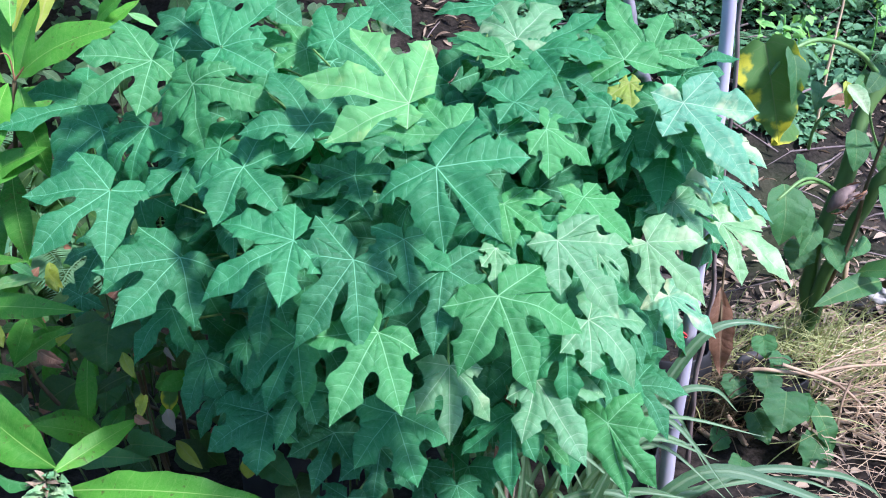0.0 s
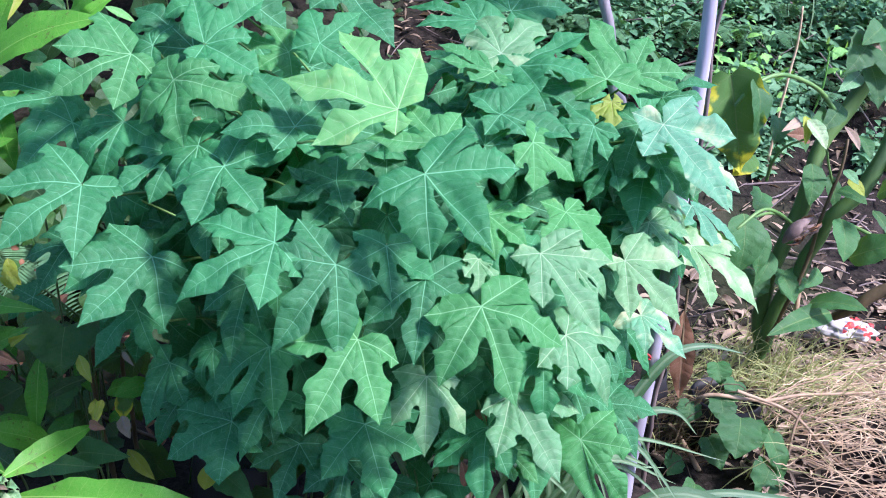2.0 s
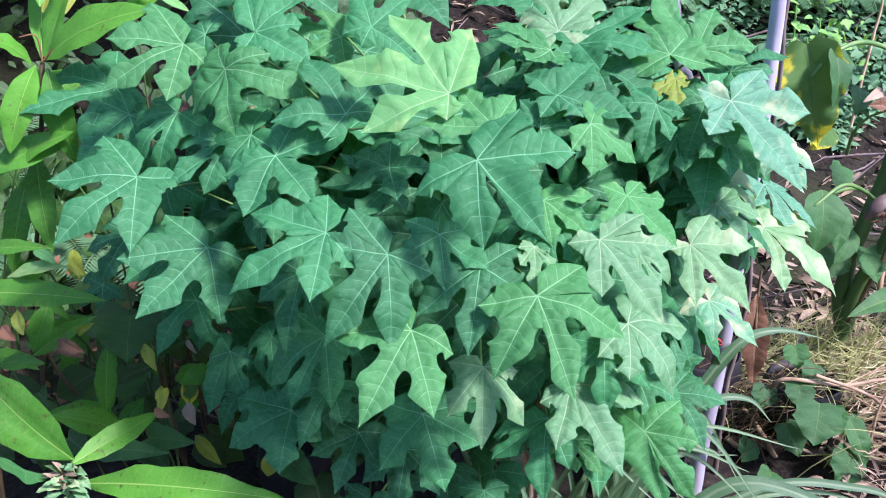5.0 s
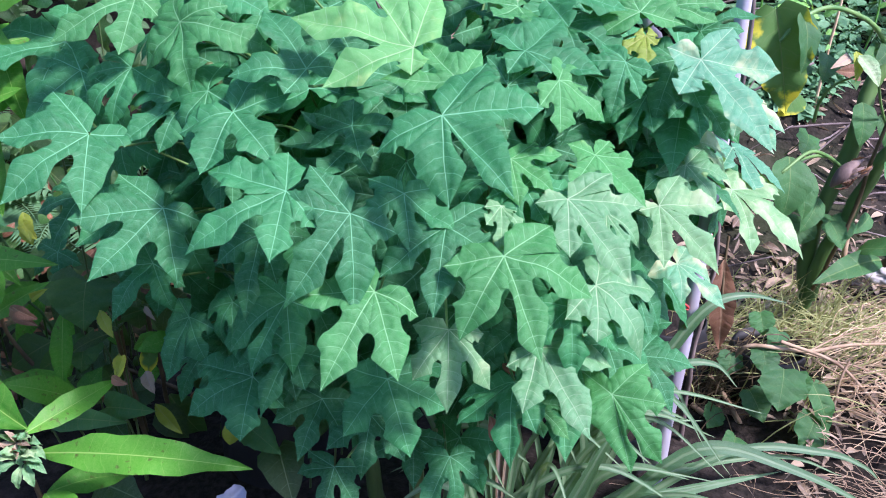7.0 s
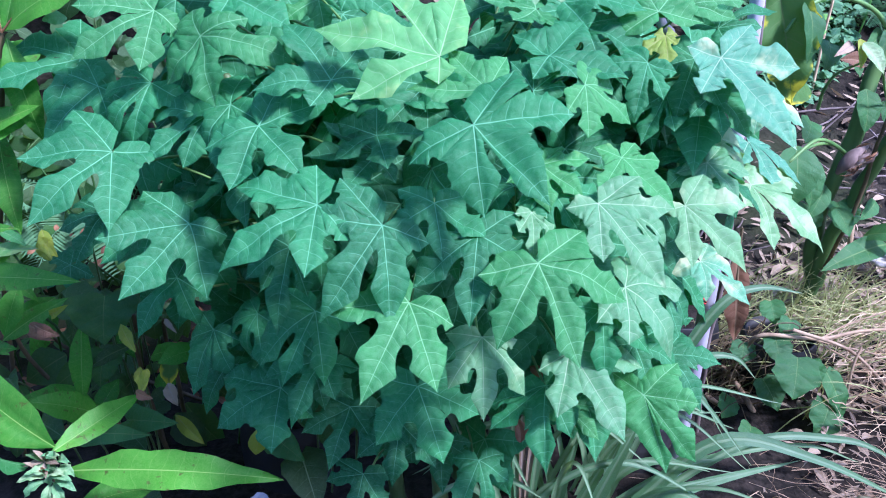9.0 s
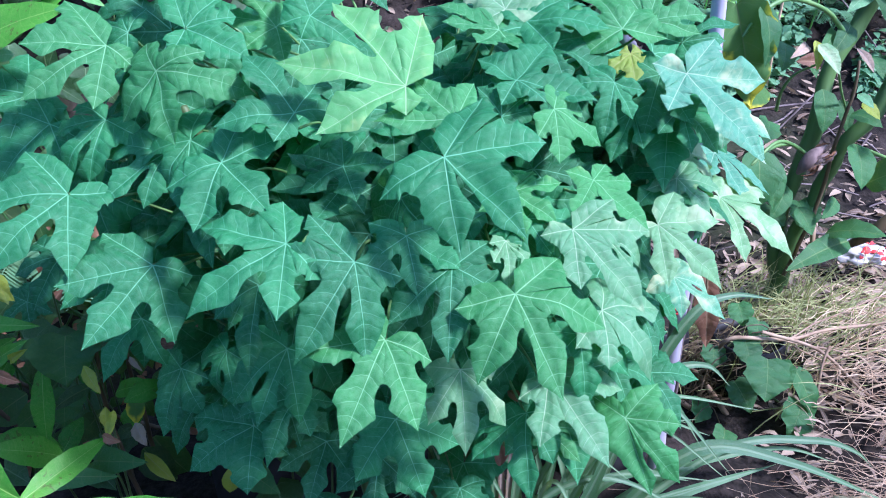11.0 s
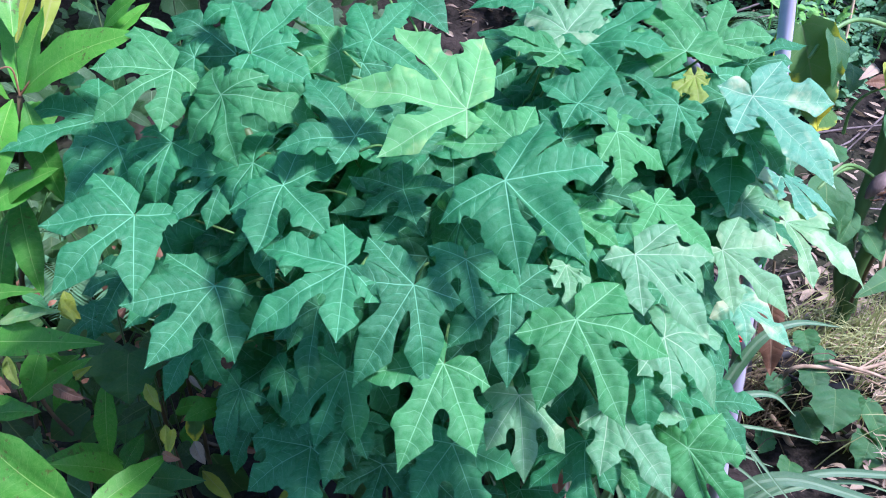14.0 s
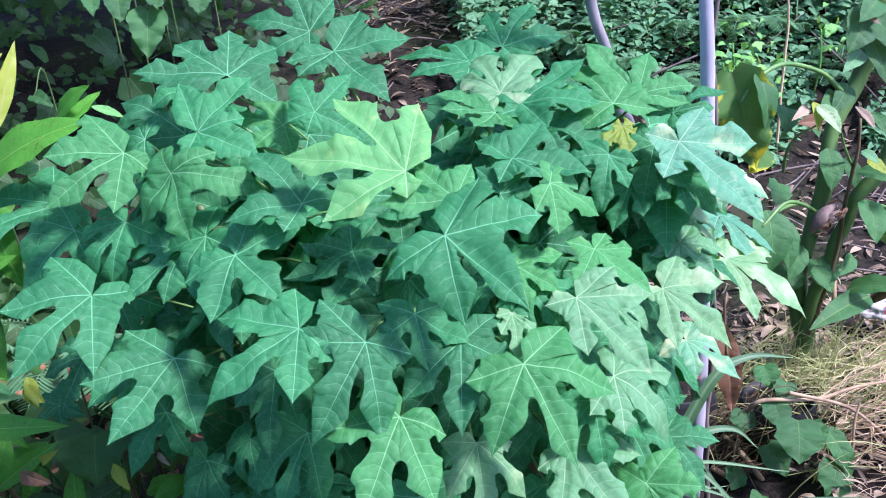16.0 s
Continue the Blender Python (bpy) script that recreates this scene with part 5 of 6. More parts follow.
blade("leaf", (1.064, 2.450, 0.826), (1.020, 2.350, 0.773), 0.07, BROAD, broad, shape=OVATE, arch=0.10, face=(0.1, -0.85, 0.5), rows=12, wave=0.03, fold=0.25)
blade("leaf", (0.913, 2.220, 0.779), (0.841, 2.160, 0.737), 0.07, FADING, broad, "yellowing broad leaf with green patches", shape=OVATE, arch=0.10, face=(0.1, -0.85, 0.5), rows=12, wave=0.03, fold=0.25)
blade("leaf", (1.195, 2.340, 0.693), (1.217, 2.300, 0.605), 0.05, BROAD, broad, shape=OVATE, arch=0.10, face=(0.1, -0.85, 0.5), rows=12, wave=0.03, fold=0.25)
blade("leaf", (1.080, 2.240, 0.420), (1.104, 2.180, 0.359), 0.06, BROAD, broad, shape=OVATE, arch=0.10, face=(0.1, -0.85, 0.5), rows=12, wave=0.03, fold=0.25)
blade("leaf", (1.186, 2.240, 0.439), (1.120, 2.180, 0.410), 0.045, BROAD, broad, shape=OVATE, arch=0.10, face=(0.1, -0.85, 0.5), rows=12, wave=0.03, fold=0.25)
blade("leaf", (1.190, 2.220, 0.722), (1.224, 2.180, 0.688), 0.035, YELLOWED, broad, "small yellow-green leaf", shape=OVATE, arch=0.10, face=(0.1, -0.85, 0.5), rows=12, wave=0.03, fold=0.25)
blade("leaf", (1.083, 2.280, 0.815), (0.999, 2.240, 0.833), 0.045, DRY, broad, "dead rust-brown leaf", shape=OVATE, arch=0.10, face=(0.1, -0.85, 0.5), rows=12, wave=0.03, fold=0.5)
blade("leaf", (1.030, 2.200, 0.885), (1.073, 2.150, 0.820), 0.045, CHAYA_PALE_LIT, broad, "pale folded leaf with a yellow edge", shape=OVATE, arch=0.10, face=(0.1, -0.85, 0.5), rows=12, wave=0.03, fold=0.5)
blade("leaf", (1.031, 2.220, 0.890), (1.022, 2.170, 0.825), 0.03, YELLOWED, broad, "small yellow-green leaf", shape=OVATE, arch=0.10, face=(0.1, -0.85, 0.5), rows=12, wave=0.03, fold=0.5)
blade("leaf", (1.131, 2.200, 0.873), (1.161, 2.150, 0.822), 0.026, PALE_DRY, broad, "bleached curled leaf", shape=LANCE, arch=0.10, face=(0.1, -0.85, 0.5), rows=12, wave=0.03, fold=0.5)
blade("leaf", (1.270, 2.200, 0.837), (1.330, 2.160, 0.810), 0.028, PALE_DRY, broad, "bleached curled leaf", shape=LANCE, arch=0.10, face=(0.1, -0.85, 0.5), rows=12, wave=0.03, fold=0.4)
blade("leaf", (1.160, 2.200, 0.753), (1.188, 2.160, 0.726), 0.03, CHAYA_PALE_LIT, broad, "pale young leaf", shape=OVATE, arch=0.10, face=(0.1, -0.85, 0.5), rows=12, wave=0.03, fold=0.25)
tube("petiole", [(1.122, 2.330, 0.538), (1.052, 2.280, 0.590), (0.969, 2.220, 0.608), (0.909, 2.170, 0.587)], [0.005, 0.005, 0.003], PETIOLE, broad)
tube("petiole", [(1.019, 2.340, 0.669), (1.006, 2.300, 0.737), (1.019, 2.270, 0.790), (1.054, 2.220, 0.832)], [0.005, 0.004, 0.003], PETIOLE, broad)
tube("petiole", [(1.098, 2.200, 0.811), (1.138, 2.240, 0.749), (1.191, 2.280, 0.672)], [0.0035, 0.003], PETIOLE, broad)
tube("petiole", [(1.238, 2.280, 0.578), (1.292, 2.220, 0.564), (1.369, 2.170, 0.536), (1.496, 2.150, 0.517)], [0.005, 0.006, 0.005], PETIOLE, broad)
blade("leaf", (1.230, 2.360, 1.084), (1.142, 2.280, 0.994), 0.1, BROAD, broad, shape=OVATE, arch=0.12, face=(0.1, -0.8, 0.6), rows=12, wave=0.03)
blade("leaf", (1.239, 2.360, 1.069), (1.280, 2.280, 0.981), 0.12, BROAD, broad, shape=OVATE, arch=0.12, face=(0.1, -0.8, 0.6), rows=12, wave=0.03)
blade("leaf", (1.228, 2.360, 1.026), (1.255, 2.280, 0.902), 0.08, BROAD, broad, shape=OVATE, arch=0.12, face=(0.1, -0.8, 0.6), rows=12, wave=0.03)
blade("leaf", (1.253, 2.360, 1.111), (1.165, 2.280, 1.071), 0.07, BROAD, broad, shape=OVATE, arch=0.12, face=(0.1, -0.8, 0.6), rows=12, wave=0.03)
blade("leaf", (1.194, 2.360, 0.893), (1.111, 2.280, 0.833), 0.06, BROAD, broad, shape=OVATE, arch=0.12, face=(0.1, -0.8, 0.6), rows=12, wave=0.03)
blade("leaf", (1.225, 2.360, 0.981), (1.132, 2.280, 0.944), 0.05, CHAYA_PALE_LIT, broad, "pale young leaf", shape=OVATE, arch=0.12, face=(0.1, -0.8, 0.6), rows=12, wave=0.03)
blade("leaf", (1.184, 2.360, 1.081), (1.226, 2.280, 1.058), 0.035, PALE_DRY, broad, "bleached curled leaf", shape=OVATE, arch=0.12, face=(0.1, -0.8, 0.6), rows=12, wave=0.03)
blade("leaf", (1.161, 2.360, 0.873), (1.076, 2.280, 0.844), 0.05, BROAD, broad, shape=OVATE, arch=0.12, face=(0.1, -0.8, 0.6), rows=12, wave=0.03)
blade("leaf", (1.266, 2.360, 0.808), (1.270, 2.280, 0.763), 0.05, BROAD, broad, shape=OVATE, arch=0.12, face=(0.1, -0.8, 0.6), rows=12, wave=0.03)
blade("leaf", (1.087, 2.360, 0.841), (1.003, 2.280, 0.829), 0.03, PALE_DRY, broad, "bleached curled leaf", shape=OVATE, arch=0.12, face=(0.1, -0.8, 0.6), rows=12, wave=0.03)
blade("leaf", (1.081, 2.360, 0.818), (1.084, 2.280, 0.774), 0.045, BROAD, broad, shape=OVATE, arch=0.12, face=(0.1, -0.8, 0.6), rows=12, wave=0.03)
bud = thing("withered_bud", (1.060, 2.240, 0.521), "withered brown flower bud with papery bracts", "bud")
sheet = Sheet()
tube_into(sheet, curve([(1.060, 2.240, 0.521), (1.075, 2.230, 0.556), (1.100, 2.238, 0.580), (1.134, 2.250, 0.596)], 4), [0.005, 0.009, 0.013, 0.016, 0.018, 0.019, 0.019, 0.017, 0.015, 0.012, 0.009, 0.006, 0.003], 10)
under(part("core", sheet.mesh("core"), BUD_SKIN), bud)
rnd = random.Random(31)
for k in range(16):
    a, q = k * 2.4, (k % 4) / 4
    foot = Vector((1.062 + 0.052 * q, 2.236, 0.526 + 0.052 * q))
    out = Vector((-0.5 * math.cos(a), math.sin(a), 0.7 * math.cos(a)))
    tip = foot + Vector((0.046, 0.004, 0.030)) + out * rnd.uniform(0.012, 0.026)
    under(blade("bract", foot + out * 0.010, tip, rnd.uniform(0.014, 0.024), (DRY, BUD_SKIN, PALE_DRY)[k % 3], None, shape=OVATE, arch=0.18, face=out, fold=0.5, wave=0.12, rows=8, cols=2, seed=k), bud)

# ---- creeping vine with angular leaves ----
vine = thing("creeping_vine", (0.866, 1.850, 0.110), "creeping vine with angular ivy-like leaves near the ground", "vine")
vine_leaves = (((0.858, 1.840, 0.200), (0.827, 1.760, 0.132), 0.115), ((0.830, 1.920, 0.209), (0.827, 1.860, 0.165), 0.074), ((0.802, 1.880, 0.109), (0.830, 1.820, 0.052), 0.074), ((0.943, 1.800, 0.090), (0.894, 1.740, 0.035), 0.101), ((0.937, 1.840, 0.159), (0.973, 1.780, 0.057), 0.061), ((0.895, 1.860, 0.172), (0.907, 1.800, 0.138), 0.068),
               ((0.762, 1.940, 0.180), (0.745, 1.900, 0.138), 0.068), ((0.900, 2.000, 0.209), (0.869, 1.950, 0.172), 0.068), ((0.966, 1.780, 0.013), (0.954, 1.720, -0.038), 0.068), ((0.734, 1.900, 0.040), (0.704, 1.850, 0.008), 0.068), ((0.861, 2.050, 0.236), (0.863, 2.000, 0.195), 0.068), ((0.759, 1.800, 0.022), (0.723, 1.740, 0.002), 0.068), ((1.131, 2.600, 0.545), (1.079, 2.500, 0.510), 0.081), ((1.075, 2.500, 0.419), (1.082, 2.400, 0.349), 0.108), ((1.133, 2.340, 0.391), (1.144, 2.280, 0.317), 0.108), ((1.035, 2.300, 0.396), (0.992, 2.240, 0.338), 0.095))
for n, (base, tip, width) in enumerate(vine_leaves):
    blade("leaf", base, tip, width, BROAD, vine, shape=PENTAGON, arch=0.10, face=(-0.2 + 0.1 * (n % 5), -0.85, 0.5), cord=0.07, rows=14, cols=4, wave=0.05, fold=0.12 + 0.1 * (n % 3), seed=n)
    b = Vector(base)
    tube("petiole", [b, b + Vector((0.01, 0.04, -0.03)), b + Vector((-0.02, 0.09, -0.10))], [0.0018, 0.0022], STEM_GREEN, vine, sides=5)
tube("runner", [(0.777, 2.000, 0.117), (0.855, 1.950, 0.109), (0.955, 1.880, 0.020), (1.038, 1.860, 0.022)], [0.003, 0.003], STEM_GREEN, vine, sides=6, rough=0.02)

# ---- lemongrass under the shrub ----
clump = thing("lemongrass_clump", (0.30, 1.50, 0.0), "lemongrass clump with long arching grey-green blades", "grass")


def grass_blade(points, width, parent=None, material=None):
    """A long arching blade through points, folded along its middle."""
    line = curve(points, 7)
    rows, coords, n = [], [], len(line) - 1
    for k, p in enumerate(line):
        way = (line[min(k + 1, n)] - line[max(k - 1, 0)]).normalized()
        across = way.cross(Vector((0.15, -0.75, 0.75))).normalized()
        lift = across.cross(way)
        q = k / n
        w = width / 2 * min(1.0, 0.55 + q * 2) * min(1.0, (1 - q) * 2.2) ** 0.8
        rows.append([p - across * w + lift * w * 0.35, p, p + across * w + lift * w * 0.35])
        coords.append([(-w * 4, q), (0.0, q), (w * 4, q)])
    sheet = Sheet()
    sheet.grid(rows, coords)
    ob = part("blade", sheet.mesh("blade"), material or GRASS)
    return under(ob, parent or clump)


grass_blade([(0.30, 1.50, 0.0), (0.371, 1.500, 0.033), (0.560, 1.520, 0.208), (0.767, 1.500, 0.173), (1.007, 1.480, 0.054)], 0.030)
grass_blade([(0.31, 1.52, 0.0), (0.370, 1.530, -0.013), (0.650, 1.580, 0.152), (0.865, 1.600, 0.143), (0.973, 1.600, 0.104), (1.032, 1.600, 0.049)], 0.018)
grass_blade([(0.32, 1.52, 0.0), (0.315, 1.520, 0.005), (0.512, 1.560, 0.108), (0.778, 1.600, 0.128), (0.935, 1.600, 0.074)], 0.016)
grass_blade([(0.30, 1.46, 0.0), (0.290, 1.460, 0.039), (0.514, 1.480, 0.123), (0.748, 1.520, 0.154)], 0.030)
grass_blade([(0.30, 1.44, 0.0), (0.311, 1.440, 0.034), (0.406, 1.440, 0.136), (0.578, 1.460, 0.171)], 0.022)
grass_blade([(0.32, 1.44, 0.0), (0.354, 1.420, 0.046), (0.488, 1.420, 0.109), (0.636, 1.440, 0.113)], 0.018)
grass_blade([(0.34, 1.55, 0.0), (0.383, 1.520, 0.277), (0.448, 1.540, 0.392), (0.531, 1.560, 0.522), (0.612, 1.580, 0.548), (0.714, 1.600, 0.522)], 0.024)
grass_blade([(0.34, 1.55, 0.0), (0.430, 1.540, 0.307), (0.484, 1.530, 0.406), (0.566, 1.540, 0.409), (0.628, 1.550, 0.346)], 0.017)
grass_blade([(0.26, 1.48, 0.0), (0.241, 1.460, 0.039), (0.283, 1.440, 0.182), (0.325, 1.420, 0.307)], 0.026)
grass_blade([(0.28, 1.46, 0.0), (0.276, 1.420, 0.109), (0.309, 1.400, 0.246), (0.350, 1.400, 0.364)], 0.030)
grass_blade([(0.22, 1.48, 0.0), (0.213, 1.480, 0.036), (0.233, 1.480, 0.162), (0.257, 1.480, 0.280)], 0.024)
rnd = random.Random(8)
for k in range(34):
    a = rnd.uniform(-2.2, 2.2) if k % 3 else rnd.uniform(0.2, 1.6)
    foot = Vector((0.26 + rnd.uniform(-0.24, 0.10), 1.50 + rnd.uniform(-0.06, 0.08), 0.0))
    out, high = rnd.uniform(0.10, 0.42), rnd.uniform(0.16, 0.42)
    way = Vector((math.sin(a), -0.35 * math.cos(a), 0))
    grass_blade([foot, foot + way * out * 0.25 + Vector((0, 0, high * 0.7)), foot + way * out * 0.7 + Vector((0, 0, high)), foot + way * out * 1.3 + Vector((0, 0, high * rnd.uniform(0.5, 0.95)))], rnd.uniform(0.010, 0.022))
for x in (850, 868, 884, 902, 916, 800, 778):
    grass_blade([(0.158, 1.500, -0.120), (Vector((0.135, 1.460, 0.179)) + Vector(((x - 880) * 0.0008, 0, 0))), (Vector((0.122, 1.440, 0.353)) + Vector(((x - 880) * 0.0013, 0, 0.0)))], 0.016, None, PALE_DRY if x in (884, 902) else GRASS)

# ---- straw, roots and litter on the ground ----
NEEDLES = bark_material("needle_straw", (0.32, 0.19, 0.11), (0.70, 0.53, 0.36), scale=20.0, rough=0.6, relief=0.1)
WISP = leaf_material("wisp_grass", (0.30, 0.36, 0.10), (0.11, 0.19, 0.05), (0.46, 0.48, 0.2), (0.44, 0.50, 0.08), period=9.0, slope=0.0, rib=0.02, rough=0.5, share=0.3)
rnd = random.Random(21)


def heap(x, y):
    """Height of the straw heap over the ground."""
    q = ((x - 1.30) / 0.46) ** 2 + ((y - 1.92) / 0.36) ** 2
    return 0.15 * math.exp(-q * 1.1)


def strand(sheet, x, y, a, length, bow, radius, lift):
    """One dry stalk that lies on the heap."""
    way, pts = Vector((math.cos(a), math.sin(a), 0)), []
    for q in (0, 0.25, 0.5, 0.75, 1):
        px, py = x + way.x * length * q - way.y * bow * 4 * q * (1 - q), y + way.y * length * q + way.x * bow * 4 * q * (1 - q)
        pts.append((px, py, rise(px, py) + heap(px, py) + 0.006 + lift * (0.4 + math.sin(q * 3.1)) + rnd.uniform(0, 0.022)))
    kinks = [pts[0]] + [(p[0] + rnd.gauss(0, 0.014), p[1] + rnd.gauss(0, 0.014), p[2] + rnd.gauss(0, 0.006)) for p in pts[1:]]
    radius *= 0.62
    tube_into(sheet, curve(kinks, 3), [radius] * 8 + [radius * 0.8] * 3 + [radius * 0.5] * 2, 4)


STRANDS = Sheet()
for k in range(270):
    fan, out = rnd.uniform(-0.80, 0.42), 0.10 + 0.65 * rnd.random()
    x, y = 0.86 + out * math.cos(fan) + rnd.gauss(0, 0.03), 1.92 + out * math.sin(fan) * 0.8 + rnd.gauss(0, 0.04)
    strand(STRANDS, x, y, fan + rnd.gauss(0, 0.55), rnd.uniform(0.06, 0.38), rnd.gauss(0, 0.05), rnd.choice((0.0008, 0.0012, 0.0015, 0.0019, 0.0026)), rnd.uniform(0, 0.07))
for k in range(190):
    strand(STRANDS, rnd.uniform(0.98, 1.6), rnd.uniform(1.55, 2.25), rnd.gauss(-0.2, 0.5), rnd.uniform(0.08, 0.36), rnd.gauss(0, 0.05), rnd.choice((0.0010, 0.0014, 0.0019, 0.0026)), rnd.uniform(0, 0.05))
for k in range(110):
    strand(STRANDS, rnd.uniform(1.2, 2.2), rnd.uniform(1.7, 2.6), rnd.uniform(0, 6.3), rnd.uniform(0.1, 0.5), rnd.uniform(-0.05, 0.05), rnd.choice((0.0008, 0.0012, 0.002)), rnd.uniform(0, 0.03))
tagged(part("straw", STRANDS.mesh("straw"), STRAW), "pale dry straw and dead vine strands heaped on the soil", "straw", kind="stuff")
BED = Sheet()
for k in range(520):
    strand(BED, rnd.gauss(1.02, 0.20), rnd.gauss(1.44, 0.12), rnd.gauss(-0.75, 0.4), rnd.uniform(0.06, 0.28), rnd.uniform(-0.02, 0.02), rnd.choice((0.0008, 0.0011, 0.0016)), rnd.uniform(0, 0.05))
tagged(part("needle_bed", BED.mesh("needle_bed"), NEEDLES), "reddish-brown dry stalks matted on the ground", "straw", kind="stuff")

mound = Sheet()
ys, xs = [1.45 + 0.04 * k for k in range(32)], [0.5 + 0.05 * k for k in range(38)]
mound.grid([[(x, y, rise(x, y) + heap(x, y) * 0.9 - 0.030 + 0.012 * noise.noise(Vector((x * 14, y * 14, 0)))) for x in xs] for y in ys], [[(x, y) for x in xs] for y in ys])
tagged(part("earth_mound", mound.mesh("earth_mound"), SOIL), "low mound of dark earth under the straw", "mound", kind="structure")

for points, radii in (([(0.848, 1.780, -0.019), (0.905, 1.760, -0.046), (1.039, 1.740, -0.065)], [0.0025, 0.002, 0.0014]), ([(0.990, 1.840, 0.038), (1.084, 1.800, 0.017), (1.244, 1.780, -0.034)], [0.0025, 0.002, 0.0014]), ([(0.925, 1.900, 0.213), (1.028, 1.930, 0.240), (1.206, 1.980, 0.273), (1.410, 2.020, 0.277)], [0.0025, 0.002, 0.0014]), ([(0.943, 1.900, 0.197), (1.058, 1.860, 0.142), (1.163, 1.820, 0.070), (1.307, 1.800, -0.042)], [0.0025, 0.002, 0.0014]), ([(0.917, 1.900, 0.213), (1.027, 1.880, 0.193), (1.194, 1.880, 0.151), (1.423, 1.900, 0.130)], [0.0025, 0.002, 0.0014]), ([(0.746, 1.980, 0.056), (0.768, 1.950, 0.143), (0.796, 1.920, 0.215), (0.925, 1.900, 0.216), (1.110, 1.930, 0.224), (1.298, 1.970, 0.206), (1.483, 2.000, 0.212)], [0.004, 0.005, 0.0055, 0.0045, 0.003, 0.002]), ([(0.865, 1.900, 0.240), (0.996, 1.860, 0.204), (1.110, 1.800, 0.107), (1.220, 1.780, 0.040)], [0.005, 0.004, 0.003]), ([(0.739, 2.000, 0.069), (0.786, 1.920, 0.019), (0.839, 1.850, -0.053), (0.876, 1.800, -0.102)], [0.007, 0.008, 0.008]), ([(0.688, 1.950, 0.010), (0.742, 1.900, -0.023), (0.800, 1.840, -0.065)], [0.008, 0.008]), ([(0.798, 2.000, 0.005), (0.836, 1.920, -0.048), (0.890, 1.850, -0.095), (0.965, 1.800, -0.176)], [0.006, 0.008, 0.008]), ([(1.017, 1.860, 0.055), (1.100, 1.840, 0.016), (1.221, 1.840, -0.042)], [0.004, 0.004]), ([(0.988, 1.820, 0.103), (1.002, 1.840, 0.176), (1.023, 1.860, 0.214)], [0.004, 0.003]), ([(1.189, 2.300, 0.226), (1.194, 2.350, 0.371)], [0.009, 0.007])):
    tagged(tube("root", points, radii, ROOT_SKIN, None, rough=0.008, sides=7), "bare pale root lying on the soil", "root", "bare roots")

ROOTLETS = Sheet()
for k in range(170):
    c = Vector((0.779, 1.980, 0.030)) + Vector((rnd.gauss(0, 0.07), rnd.gauss(0, 0.05), rnd.gauss(0, 0.07)))
    a, r = rnd.uniform(0, 6.3), rnd.uniform(0.03, 0.10)
    tube_into(ROOTLETS, curve([c, c + Vector((r * math.cos(a), 0.02, r * math.sin(a))), c + Vector((1.5 * r * math.cos(a + 0.8), 0, 1.4 * r * math.sin(a + 0.8) - 0.02)), c + Vector((1.6 * r * math.cos(a + 1.6), -0.02, 1.5 * r * math.sin(a + 1.6) - 0.05))], 3), rnd.uniform(0.0008, 0.0018), 4)
tagged(part("rootlets", ROOTLETS.mesh("rootlets"), WOOD_BROWN), "tangle of fine dry brown roots beside the pole", "roots", kind="stuff")

WISPS = Sheet()
for k in range(640):
    c = Vector((rnd.gauss(1.0, 0.18), rnd.gauss(2.20, 0.15), 0))
    c.z = rise(c.x, c.y) + heap(c.x, c.y)
    a, h = rnd.gauss(0.25, 0.8), rnd.uniform(0.04, 0.26)
    blade_into(WISPS, c, c + Vector((h * math.sin(a) * 1.2, rnd.gauss(-0.03, 0.04), h * abs(math.cos(a)) * 0.8 + 0.02)), 0.0035, RIBBON, arch=0.12, rows=4, cols=1)
tagged(part("grass_wisps", WISPS.mesh("grass_wisps"), WISP), "fine yellow-green grass growing through the straw", "grass", kind="stuff")

SCRAPS = Sheet()
for k in range(9500):
    x, y = -0.4 + 4.2 * rnd.random() ** 1.25, 1.2 + 3.9 * rnd.random() ** 0.8
    if k % 6 == 0:
        x, y = rnd.uniform(0.75, 1.9), rnd.uniform(1.25, 2.9)
    elif y < 2.0 and k % 3:
        continue
    if y < 2.15 and k % 5:
        continue
    if rnd.random() < max((x - 2.4) / 1.2, (1.7 - y) / 0.5, 0) + 0.5 * noise.noise(Vector((x * 2, y * 2, 4))):
        continue
    if x < 0.50 and (y < 3.6 or x < -0.10):
        continue
    z = rise(x, y) + (heap(x, y) * 0.9 if y < 2.6 else 0) + rnd.uniform(0.0, 0.03)
    a, s = rnd.uniform(0, 6.3), rnd.uniform(0.015, 0.085) * (1.0 if y > 2.15 else 0.6)
    tilt = rnd.gauss(0, 0.25)
    blade_into(SCRAPS, (x, y, z), (x + s * math.cos(a), y + s * math.sin(a), z + s * tilt), s * rnd.uniform(0.14, 0.45), rnd.choice((LANCE, OVATE, ANGULAR)), arch=rnd.uniform(-0.1, 0.2), face=(rnd.gauss(0, 0.4), rnd.gauss(0, 0.4), 1), fold=rnd.uniform(0, 0.8), rows=4, cols=1)
